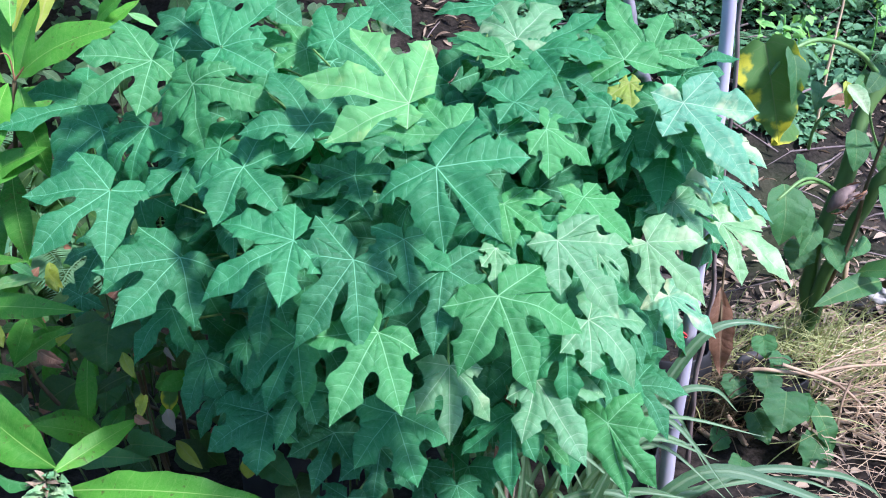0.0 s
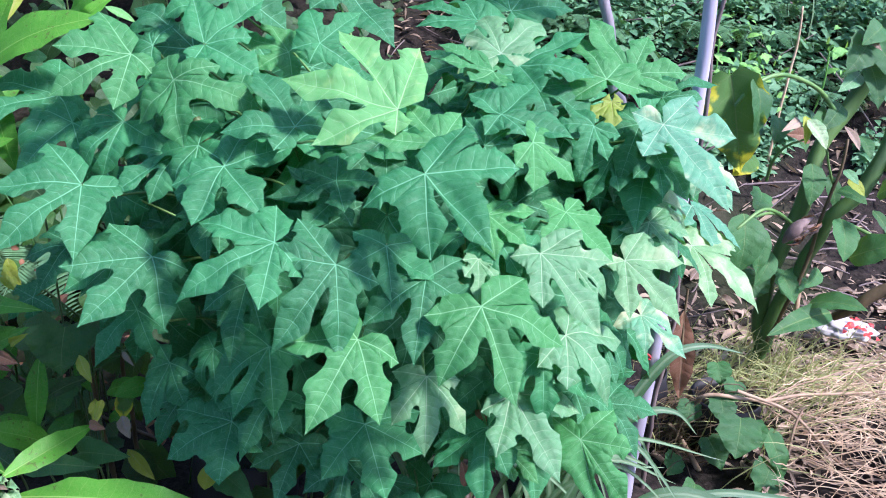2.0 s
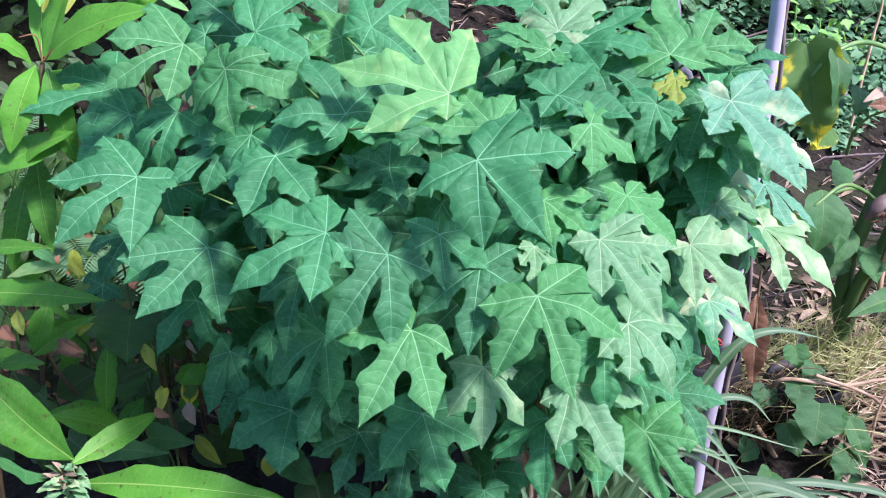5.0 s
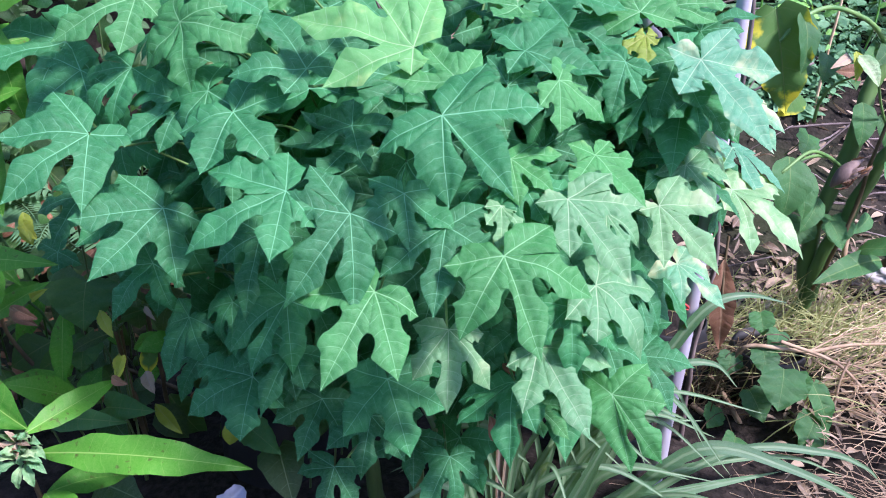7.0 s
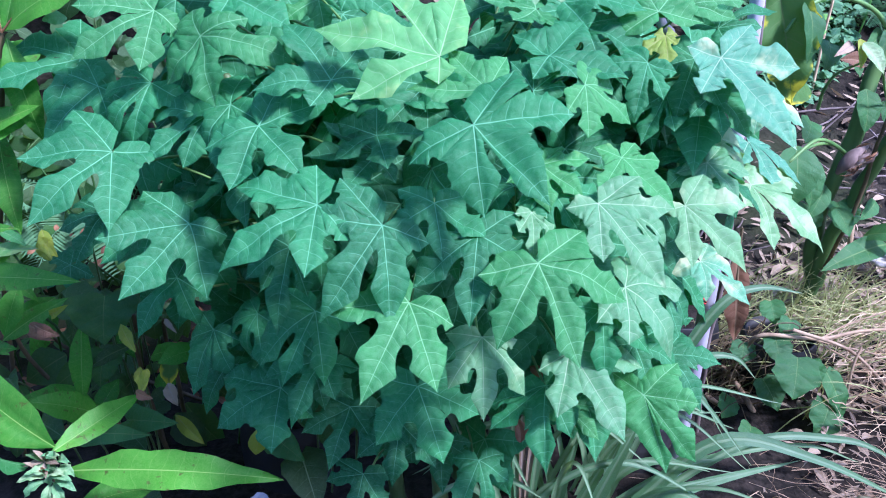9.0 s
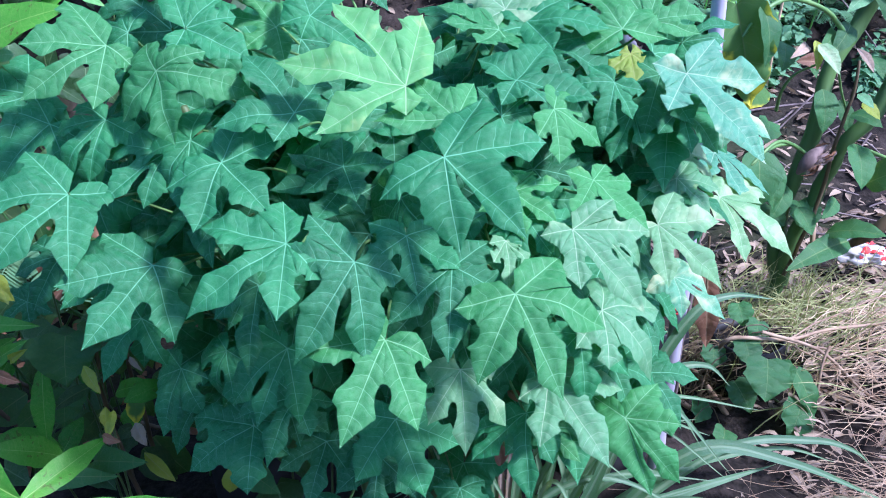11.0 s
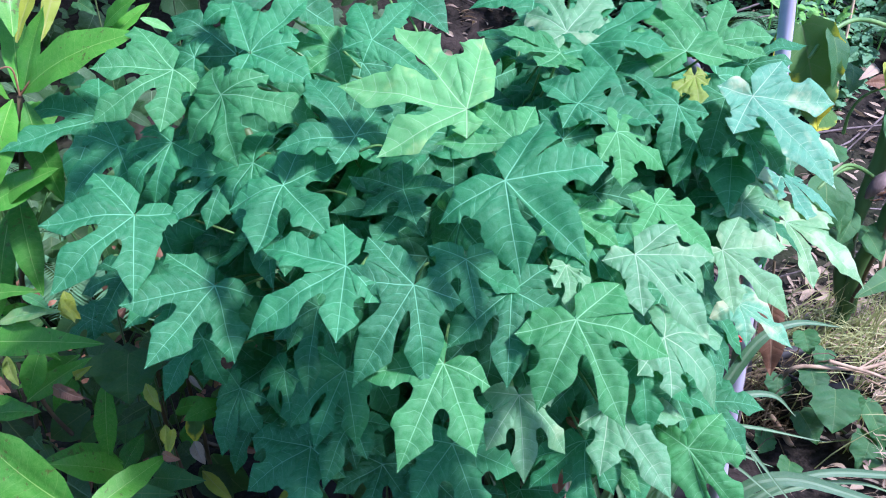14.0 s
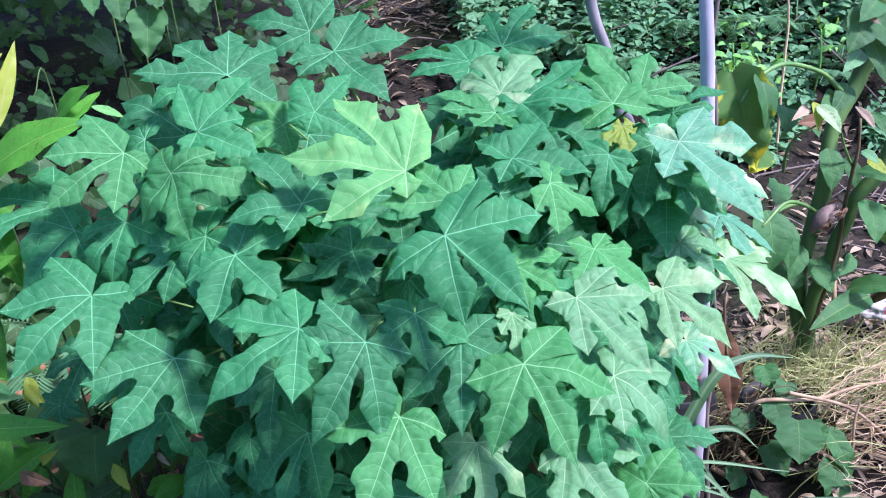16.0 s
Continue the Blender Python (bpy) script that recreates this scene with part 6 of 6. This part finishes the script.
for k in range(1500):
    x, y = rnd.uniform(0.85, 2.0), rnd.uniform(1.45, 2.6)
    z = rise(x, y) + heap(x, y) * 0.92 + rnd.uniform(-0.005, 0.02)
    a, s = rnd.uniform(0, 6.3), rnd.uniform(0.02, 0.075)
    blade_into(SCRAPS, (x, y, z), (x + s * math.cos(a), y + s * math.sin(a), z + s * rnd.gauss(0, 0.2)), s * rnd.uniform(0.10, 0.40), rnd.choice((LANCE, OVATE, ANGULAR)), arch=rnd.uniform(-0.1, 0.2), face=(rnd.gauss(0, 0.4), rnd.gauss(0, 0.4), 1), fold=rnd.uniform(0, 0.8), rows=4, cols=1)
tagged(part("leaf_litter", SCRAPS.mesh("leaf_litter"), PALE_DRY), "grey-brown dry fallen leaves covering the ground", "leaf litter", kind="stuff")
TWIGS = Sheet()
for k in range(330):
    x, y = rnd.uniform(-0.3, 2.8), rnd.uniform(2.4, 4.8)
    if x < 0.55 and y < 3.2:
        continue
    z = rise(x, y) + rnd.uniform(0.01, 0.10)
    a, s = rnd.uniform(0, 6.3), rnd.uniform(0.08, 0.4)
    end = Vector((x + s * math.cos(a), y + s * math.sin(a) * 0.6, z + s * rnd.gauss(0.05, 0.3)))
    end.z = max(end.z, rise(end.x, end.y) + 0.01)
    tube_into(TWIGS, curve([(x, y, z), (Vector((x, y, z)) + end) / 2 + Vector((0, 0, rnd.uniform(-0.02, 0.03))), end], 2), rnd.uniform(0.0015, 0.005), 4)
tagged(part("twigs", TWIGS.mesh("twigs"), TWIG_BARK), "scattered grey and brown twigs on the bank", "twigs", kind="stuff")

# ---- small things on the ground ----
def lump(name, at, size, material, label, category, seed=0, squash=0.6):
    bm = bmesh.new()
    bmesh.ops.create_icosphere(bm, subdivisions=4, radius=1)
    for v in bm.verts:
        f = 1 + 0.45 * noise.noise(v.co * 1.6 + Vector((seed, 0, 0))) + 0.30 * abs(noise.noise(v.co * 3.6 + Vector((0, seed, 0)))) + 0.10 * noise.noise(v.co * 9)
        v.co = Vector((v.co.x * size * f, v.co.y * size * 0.8 * f, v.co.z * size * squash * f))
    ob = part(name, bm, material)
    ob.location = at
    return tagged(ob, label, category)


lump("white_rag", (1.452, 2.470, 0.135), 0.078, STONE, "crumpled dirty white plastic sheet lying in the litter", "plastic sheet", 2, 0.28)
PETALS = Sheet()
for k in range(16):
    c = Vector((1.475, 2.420, 0.166)) + Vector((rnd.gauss(0, 0.028), rnd.gauss(0, 0.03), rnd.gauss(0.0, 0.008)))
    a, r = rnd.uniform(0, 6.3), rnd.uniform(0.012, 0.026)
    blade_into(PETALS, c, c + Vector((r * math.cos(a), r * math.sin(a), rnd.gauss(0, 0.006))), r * 0.6, ROUND, arch=0.2, face=(0, -0.4, 1), rows=5, cols=2)
tagged(part("red_petals", PETALS.mesh("red_petals"), RED_STRING), "bright red fallen petals beside the white plastic", "petals", kind="stuff")
lump("pale_sack", (0.918, 1.442, 0.030), 0.10, SACK, "flattened pale olive plastic sack under dry stalks", "sack", 7, 0.3)
dry_leaf((0.773, 1.451, 0.075), (0.810, 1.423, 0.070), 0.014, DRY, "dark reddish dry leaf among dry stalks", fold=0.5)
tagged(blade("blue_scrap", (-0.395, 1.500, 0.098), (-0.475, 1.460, 0.047), 0.048, BLUE_CLOTH, None, shape=PENTAGON, arch=0.12, face=(0.3, -0.8, 0.5), fold=0.9, wave=0.12, rows=14, cols=5), "folded pale blue plastic scrap under the leaves", "plastic scrap")


def grow_bag(at, radius, high, label):
    """A soft black nursery bag, creased, with a rolled rim and soil inside."""
    ob = thing("grow_bag", at, label, "plant bag", "black grow bags")
    sheet = Sheet()
    rows, coords = [], []
    for k in range(13):
        q = k / 12
        line = []
        for s in range(28):
            a = 2 * math.pi * s / 28
            r = radius * (0.92 + 0.10 * math.sin(q * 3)) * (1 + 0.05 * noise.noise(Vector((math.cos(a) * 3, math.sin(a) * 3, q * 6 + at[0]))) + 0.015 * math.sin(a * 9 + q * 8))
            line.append((r * math.cos(a), r * math.sin(a), high * q))
        rows.append(line)
        coords.append([(0.5, q)] * 28)
    for inset, drop in ((0.97, 0.004), (0.94, -0.03)):
        rows.append([(p[0] * inset, p[1] * inset, high + drop) for p in rows[12]])
        coords.append([(0.5, 1)] * 28)
    sheet.grid(rows, coords, close=True)
    part("bag", sheet.mesh("bag"), BLACK_PLASTIC, ob)
    soil = Sheet()
    soil.grid([[(radius * 0.93 * f * math.cos(2 * math.pi * s / 28), radius * 0.93 * f * math.sin(2 * math.pi * s / 28), high - 0.035 + 0.012 * (1 - f)) for s in range(28)] for f in (1.0, 0.5, 0.02)], [[(0, 0)] * 28] * 3, close=True)
    part("soil", soil.mesh("soil"), SOIL, ob, "dark potting soil")
    return ob


grow_bag((0.62, 2.08, 0.0), 0.12, 0.20, "black plastic grow bag in the shade beside the pole")
grow_bag((0.42, 1.74, 0.0), 0.11, 0.12, "black plastic grow bag under the shrub's edge")
# Black bag shape added to fill the dark gap behind the vine.
grow_bag((0.89, 2.02, 0.02), 0.10, 0.13, "black bag shape added behind the vine leaves")
# Bag shape used for a dark plastic tarp.
grow_bag((1.365, 1.76, 0.03), 0.11, 0.17, "dark navy-black plastic tarp, built as a bag, behind the straw heap")
grow_bag((-0.36, 1.70, 0.0), 0.12, 0.19, "black plastic grow bag under the seedlings")

# ---- ferns and weeds on the bank behind ----
def fern(foot, fronds, reach, label):
    ob = thing("fern", foot, label, "fern", "ferns on the bank")
    for k in range(fronds):
        a = 2 * math.pi * k / fronds + foot[0] * 3
        r = reach * rnd.uniform(0.8, 1.15)
        way = Vector((math.cos(a), math.sin(a), 0))
        side = Vector((-way.y, way.x, 0))
        f = Vector(foot)
        line = curve([f, f + way * r * 0.35 + Vector((0, 0, r * 0.5)), f + way * r * 0.75 + Vector((0, 0, r * 0.55)), f + way * r + Vector((0, 0, r * 0.35))], 6)
        sheet = Sheet()
        tube_into(sheet, line, 0.0018, 4)
        for n, p in enumerate(line[4:], 4):
            q = n / len(line)
            w = r * 0.26 * math.sin(math.pi * min(1, (q - 0.15) / 0.85)) ** 0.7 + 0.008
            ahead = (line[n] - line[n - 1]).normalized()
            for step in (0.0, 0.5):
                b = p - ahead * step * (line[n] - line[n - 1]).length
                for sgn in (1, -1):
                    blade_into(sheet, b, b + side * sgn * w + ahead * w * 0.35 - Vector((0, 0, 0.15 * w)), max(0.008, w * 0.2), LANCE, arch=0.05, face=(0, 0, 1), rows=3, cols=1)
        under(part("frond", sheet.mesh("frond"), WEED), ob)
    return ob


FERN_LABEL = "low fern with feathery blue-green fronds on the bank"
for n in range(60):
    x = 0.55 + 0.040 * n + rnd.uniform(-0.15, 0.15) if n < 54 else -2.05 + 0.12 * (n - 54)
    y = rnd.uniform(3.65, 4.9) if n < 54 else rnd.uniform(2.7, 3.2)
    fern((x, y, rise(x, y) + (0.05 if n < 54 else 0)), 7, rnd.uniform(0.12, 0.24) if n < 54 else 0.34, FERN_LABEL)

creeper = thing("bank_creeper", (-0.730, 2.720, 1.087), "creeper with pale olive lobed leaves on the dark bank", "creeper")
for n, (base, tip, width) in enumerate((((-0.704, 2.720, 1.219), (-0.715, 2.660, 1.095), 0.118), ((-0.780, 2.720, 1.266), (-0.770, 2.660, 1.197), 0.082), ((-0.678, 2.720, 1.266), (-0.661, 2.660, 1.224), 0.079), ((-0.553, 2.720, 1.252), (-0.553, 2.660, 1.199), 0.083), ((-0.852, 2.720, 1.279), (-0.840, 2.660, 1.222), 0.063), ((-1.075, 2.720, 1.011), (-1.006, 2.660, 0.983), 0.049))):
    b = Vector(base)
    blade("leaf", base, tip, width, BROAD, creeper, shape=ANGULAR, arch=0.10, face=(0.2, -0.8, 0.6), cord=0.10, rows=12, wave=0.07, fold=0.3, seed=n)
    tube("stalk", [b, b + Vector((0.03, 0.06, 0.0)), (b.x + 0.02, b.y + 0.10, rise(b.x + 0.02, b.y + 0.10) - 0.01)], [0.002, 0.003], STEM_GREEN, creeper, sides=5)
fern((-1.094, 2.75, rise(-1.094, 2.75)), 9, 0.42, "large shaded fern with dark fronds at the foot of the bank")
# Clumps whose bright colour paints sunlit spots on the bank.
SUNLIT = Sheet()
for spot in ((1.382, 3.620, 0.808), (1.279, 3.620, 0.853), (1.452, 3.620, 0.734), (1.345, 3.620, 0.729), (1.754, 3.620, 0.830)):
    for k in range(15):
        at = Vector(spot) + Vector((rnd.gauss(0, 0.06), rnd.gauss(-0.12, 0.05), rnd.gauss(0.02, 0.05)))
        s, a = rnd.uniform(0.025, 0.06), rnd.uniform(0, 6.3)
        blade_into(SUNLIT, at, at + Vector((s * math.cos(a), -0.4 * s, s * math.sin(a) * 0.7)), s * rnd.uniform(0.4, 0.9), ANGULAR, arch=0.1, face=(rnd.gauss(0.2, 0.4), -0.6, 0.9), cord=0.1, fold=0.25, rows=6, cols=2)
    foot = Vector((spot[0], spot[1] + 0.05, rise(spot[0], spot[1] + 0.05) - 0.02))
    tube_into(SUNLIT, curve([foot, (foot + Vector(spot)) / 2 + Vector((0.02, 0, 0.02)), spot], 3), 0.004, 5)
tagged(part("sunlit_weeds", SUNLIT.mesh("sunlit_weeds"), SUNLIT_WEED), "lobed weeds on the bank, coloured yellow-green as if sunlit", "weeds", kind="stuff")
tagged(tube("bare_stalk", [(1.515, 3.45, rise(1.515, 3.45) - 0.02), (1.525, 3.450, 0.751), (1.533, 3.450, 0.895), (1.522, 3.450, 1.023)], [0.006, 0.005, 0.004], STRAW, None, rough=0.004), "thin pale bare stalk standing before the bank", "stalk")

WEEDS = Sheet()
for k in range(46000):
    x = 0.32 + 2.7 * rnd.random() ** 1.1
    y = (3.45 if x > 0.3 else 2.9) + 2.0 * rnd.random() ** 1.3 + 0.25 * noise.noise(Vector((x * 1.5, 0, 2)))
    if -0.2 < x < 0.6 and y < 3.2 or y < 3.9 and noise.noise(Vector((x * 2.6, y * 2.6, 9))) > 0.05:
        continue
    h = rnd.uniform(0.02, 0.55) * max(0.4, 0.7 + 1.1 * noise.noise(Vector((x * 2.2, y * 2.2, 7)))) * min(1.0, (y - (3.35 if x > 0.3 else 2.7)) * 1.2)
    s, a = rnd.choice((rnd.uniform(0.010, 0.025), rnd.uniform(0.02, 0.065))), rnd.uniform(0, 6.3)
    z = rise(x, y) + h
    blade_into(WEEDS, (x, y, z), (x + s * math.cos(a), y + s * math.sin(a) - 0.2 * s, z - s * rnd.uniform(0, 0.6)), s * rnd.uniform(0.35, 0.75), OVATE, arch=0.1, face=(rnd.gauss(0, 0.3), -0.5, 1), fold=0.2, rows=4, cols=1)
tagged(part("bank_weeds", WEEDS.mesh("bank_weeds"), WEED), "dense low green weeds covering the bank", "weeds", kind="stuff")
BLADES = Sheet()
for k in range(500):
    x, y = rnd.uniform(0.9, 4.4), rnd.uniform(4.0, 6.8)
    z = rise(x, y)
    a, h = rnd.gauss(0, 0.5), rnd.uniform(0.15, 0.5)
    blade_into(BLADES, (x, y, z), (x + h * math.sin(a), y - 0.1 * h, z + h * math.cos(a)), 0.010, RIBBON, arch=0.1, rows=4, cols=1)
tagged(part("bank_grass", BLADES.mesh("bank_grass"), GRASS), "tall green grass growing on the bank", "grass", kind="stuff")
# Deep shade on these vines is put into their dark leaf colour.
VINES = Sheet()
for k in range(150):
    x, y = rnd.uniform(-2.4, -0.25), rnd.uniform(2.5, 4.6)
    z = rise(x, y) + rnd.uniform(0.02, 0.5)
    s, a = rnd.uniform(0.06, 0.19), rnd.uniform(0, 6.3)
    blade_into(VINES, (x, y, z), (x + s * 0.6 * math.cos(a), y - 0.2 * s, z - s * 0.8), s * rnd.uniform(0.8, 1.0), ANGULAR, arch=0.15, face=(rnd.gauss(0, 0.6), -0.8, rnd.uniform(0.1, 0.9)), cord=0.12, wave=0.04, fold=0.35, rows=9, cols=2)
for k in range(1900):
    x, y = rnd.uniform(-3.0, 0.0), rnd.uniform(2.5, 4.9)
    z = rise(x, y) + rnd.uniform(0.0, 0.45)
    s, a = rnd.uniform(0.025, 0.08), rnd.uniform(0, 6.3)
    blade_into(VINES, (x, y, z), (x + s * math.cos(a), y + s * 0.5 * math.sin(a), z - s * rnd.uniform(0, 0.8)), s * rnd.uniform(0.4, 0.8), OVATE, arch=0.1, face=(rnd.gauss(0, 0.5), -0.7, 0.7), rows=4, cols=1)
tagged(part("bank_vines", VINES.mesh("bank_vines"), HEART_SHADED), "broad vine leaves over the bank, coloured dark for shade", "vines", kind="stuff")


# ---- unseen thickets, added out of view to block sky light and close the place ----
def thicket(name, label, count, place, lo, hi):
    """Many leaves along a wall of growth; place gives a foot for a share 0 to 1."""
    sheet = Sheet()
    for k in range(count):
        x, y, high = place(rnd.random())
        x, y = x + rnd.gauss(0, 0.28), y + abs(rnd.gauss(0, 0.35))
        z = rise(x, y) + high * rnd.random() ** 0.8
        s, a = rnd.uniform(lo, hi), rnd.uniform(0, 6.3)
        blade_into(sheet, (x, y, z), (x + s * 0.7 * math.cos(a), y - 0.25 * s, z - s * rnd.uniform(0.2, 0.9)), s * rnd.uniform(0.4, 0.75), OVATE, arch=0.1, face=(rnd.gauss(0, 0.4), -0.8, 0.7), rows=4, cols=1)
    for k in range(26):
        x, y, high = place(rnd.random())
        tube_into(sheet, curve([(x, y + 0.4, rise(x, y) - 0.05), (x + rnd.gauss(0, 0.1), y + 0.4, high * 0.5), (x + rnd.gauss(0, 0.3), y + 0.3, high)], 4), 0.02, 6)
    return tagged(part(name, sheet.mesh(name), BROAD), label, "thicket", kind="stuff")


thicket("thicket_behind", "unseen dark green thicket added above the bank to block sky light", 9000, lambda q: (-6.5 + 13 * q, 6.2 + 0.4 * math.sin(q * 9), 3.4), 0.12, 0.26)
# Stands out of view; added to cut low sky light onto the shrub.
thicket("thicket_near", "unseen dark leaf screen added behind the camera to block low sky light", 7000, lambda q: (-7 + 10 * q, -3.2 + 0.3 * math.sin(q * 8), 2.3), 0.14, 0.28)
thicket("thicket_side", "unseen dark thicket added beside the seedlings to block sky light", 6000, lambda q: (-1.9 - 1.4 * q, 1.3 + 4.2 * q, 2.6), 0.10, 0.22)


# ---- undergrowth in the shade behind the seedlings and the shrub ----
# Its dark leaf colour stands in for deep shade.
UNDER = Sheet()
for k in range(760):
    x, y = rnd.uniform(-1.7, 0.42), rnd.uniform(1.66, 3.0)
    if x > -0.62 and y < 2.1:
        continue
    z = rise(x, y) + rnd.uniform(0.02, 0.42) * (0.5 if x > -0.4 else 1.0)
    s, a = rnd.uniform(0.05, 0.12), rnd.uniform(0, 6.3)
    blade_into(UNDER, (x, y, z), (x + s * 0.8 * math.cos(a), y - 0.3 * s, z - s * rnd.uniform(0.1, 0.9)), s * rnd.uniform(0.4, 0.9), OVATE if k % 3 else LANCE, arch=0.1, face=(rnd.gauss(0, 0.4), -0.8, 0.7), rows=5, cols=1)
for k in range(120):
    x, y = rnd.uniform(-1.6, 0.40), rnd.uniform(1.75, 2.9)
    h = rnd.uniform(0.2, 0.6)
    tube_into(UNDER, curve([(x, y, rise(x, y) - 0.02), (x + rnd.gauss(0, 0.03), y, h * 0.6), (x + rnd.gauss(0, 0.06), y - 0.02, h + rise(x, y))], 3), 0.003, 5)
tagged(part("undergrowth", UNDER.mesh("undergrowth"), SHADE_LEAF), "leafy undergrowth with deep shade put into its leaf colour", "undergrowth", kind="stuff")


RUST = Sheet()
for k in range(230):
    x, y = rnd.uniform(-1.3, -0.50), rnd.uniform(1.8, 2.6)
    z = rise(x, y) + rnd.uniform(0.01, 0.40) * (1 if k % 2 else 0.2)
    s, a = rnd.uniform(0.025, 0.06), rnd.uniform(0, 6.3)
    blade_into(RUST, (x, y, z), (x + s * 0.8 * math.cos(a), y - 0.2 * s, z - s * rnd.uniform(-0.3, 0.9)), s * rnd.uniform(0.25, 0.55), LANCE, arch=0.15, face=(rnd.gauss(0, 0.5), -0.8, 0.6), fold=rnd.uniform(0.2, 0.9), rows=5, cols=1)
tagged(part("withered_leaves", RUST.mesh("withered_leaves"), DRY), "withered rust-brown leaf scraps caught in the undergrowth", "dry leaves", kind="stuff")


# ---- unseen tree, added over the bank to cast shade on its left part ----
shade_tree = thing("tree", (2.3, 5.6, rise(2.3, 5.6)), "unseen leafy tree added over the bank to shade it", "tree")
tube("trunk", [(2.3, 5.6, 0.9), (2.25, 5.5, 1.9), (2.0, 5.2, 2.7), (1.7, 4.9, 3.3)], [0.13, 0.11, 0.09, 0.06], WOOD_BROWN, shade_tree, sides=12, rough=0.03)
for end, mid in (((-1.6, 3.6, 2.9), (0.4, 4.4, 2.9)), ((0.6, 3.1, 3.0), (1.2, 4.0, 3.0)), ((-0.6, 5.0, 3.3), (0.8, 5.0, 3.1)), ((-2.6, 4.6, 3.0), (-0.8, 4.8, 3.1))):
    tube("limb", [(2.0, 5.2, 2.7), mid, end], [0.06, 0.04, 0.015], WOOD_BROWN, shade_tree, sides=8, rough=0.03)
CROWN = Sheet()
for k in range(6000):
    x, y = rnd.uniform(-3.4, 0.5), rnd.uniform(2.75, 6.0)
    z = 2.35 + 0.12 * (y - 2.75) + 0.9 * rnd.random() + 0.25 * noise.noise(Vector((x, y, 0)))
    s, a = rnd.uniform(0.10, 0.22), rnd.uniform(0, 6.3)
    blade_into(CROWN, (x, y, z), (x + s * math.cos(a), y + s * math.sin(a), z - s * rnd.uniform(0.1, 0.6)), s * rnd.uniform(0.35, 0.6), OVATE, arch=0.08, face=(rnd.gauss(0, 0.3), rnd.gauss(0, 0.3), 1), rows=3, cols=1)
under(part("crown", CROWN.mesh("crown"), BROAD), shade_tree)
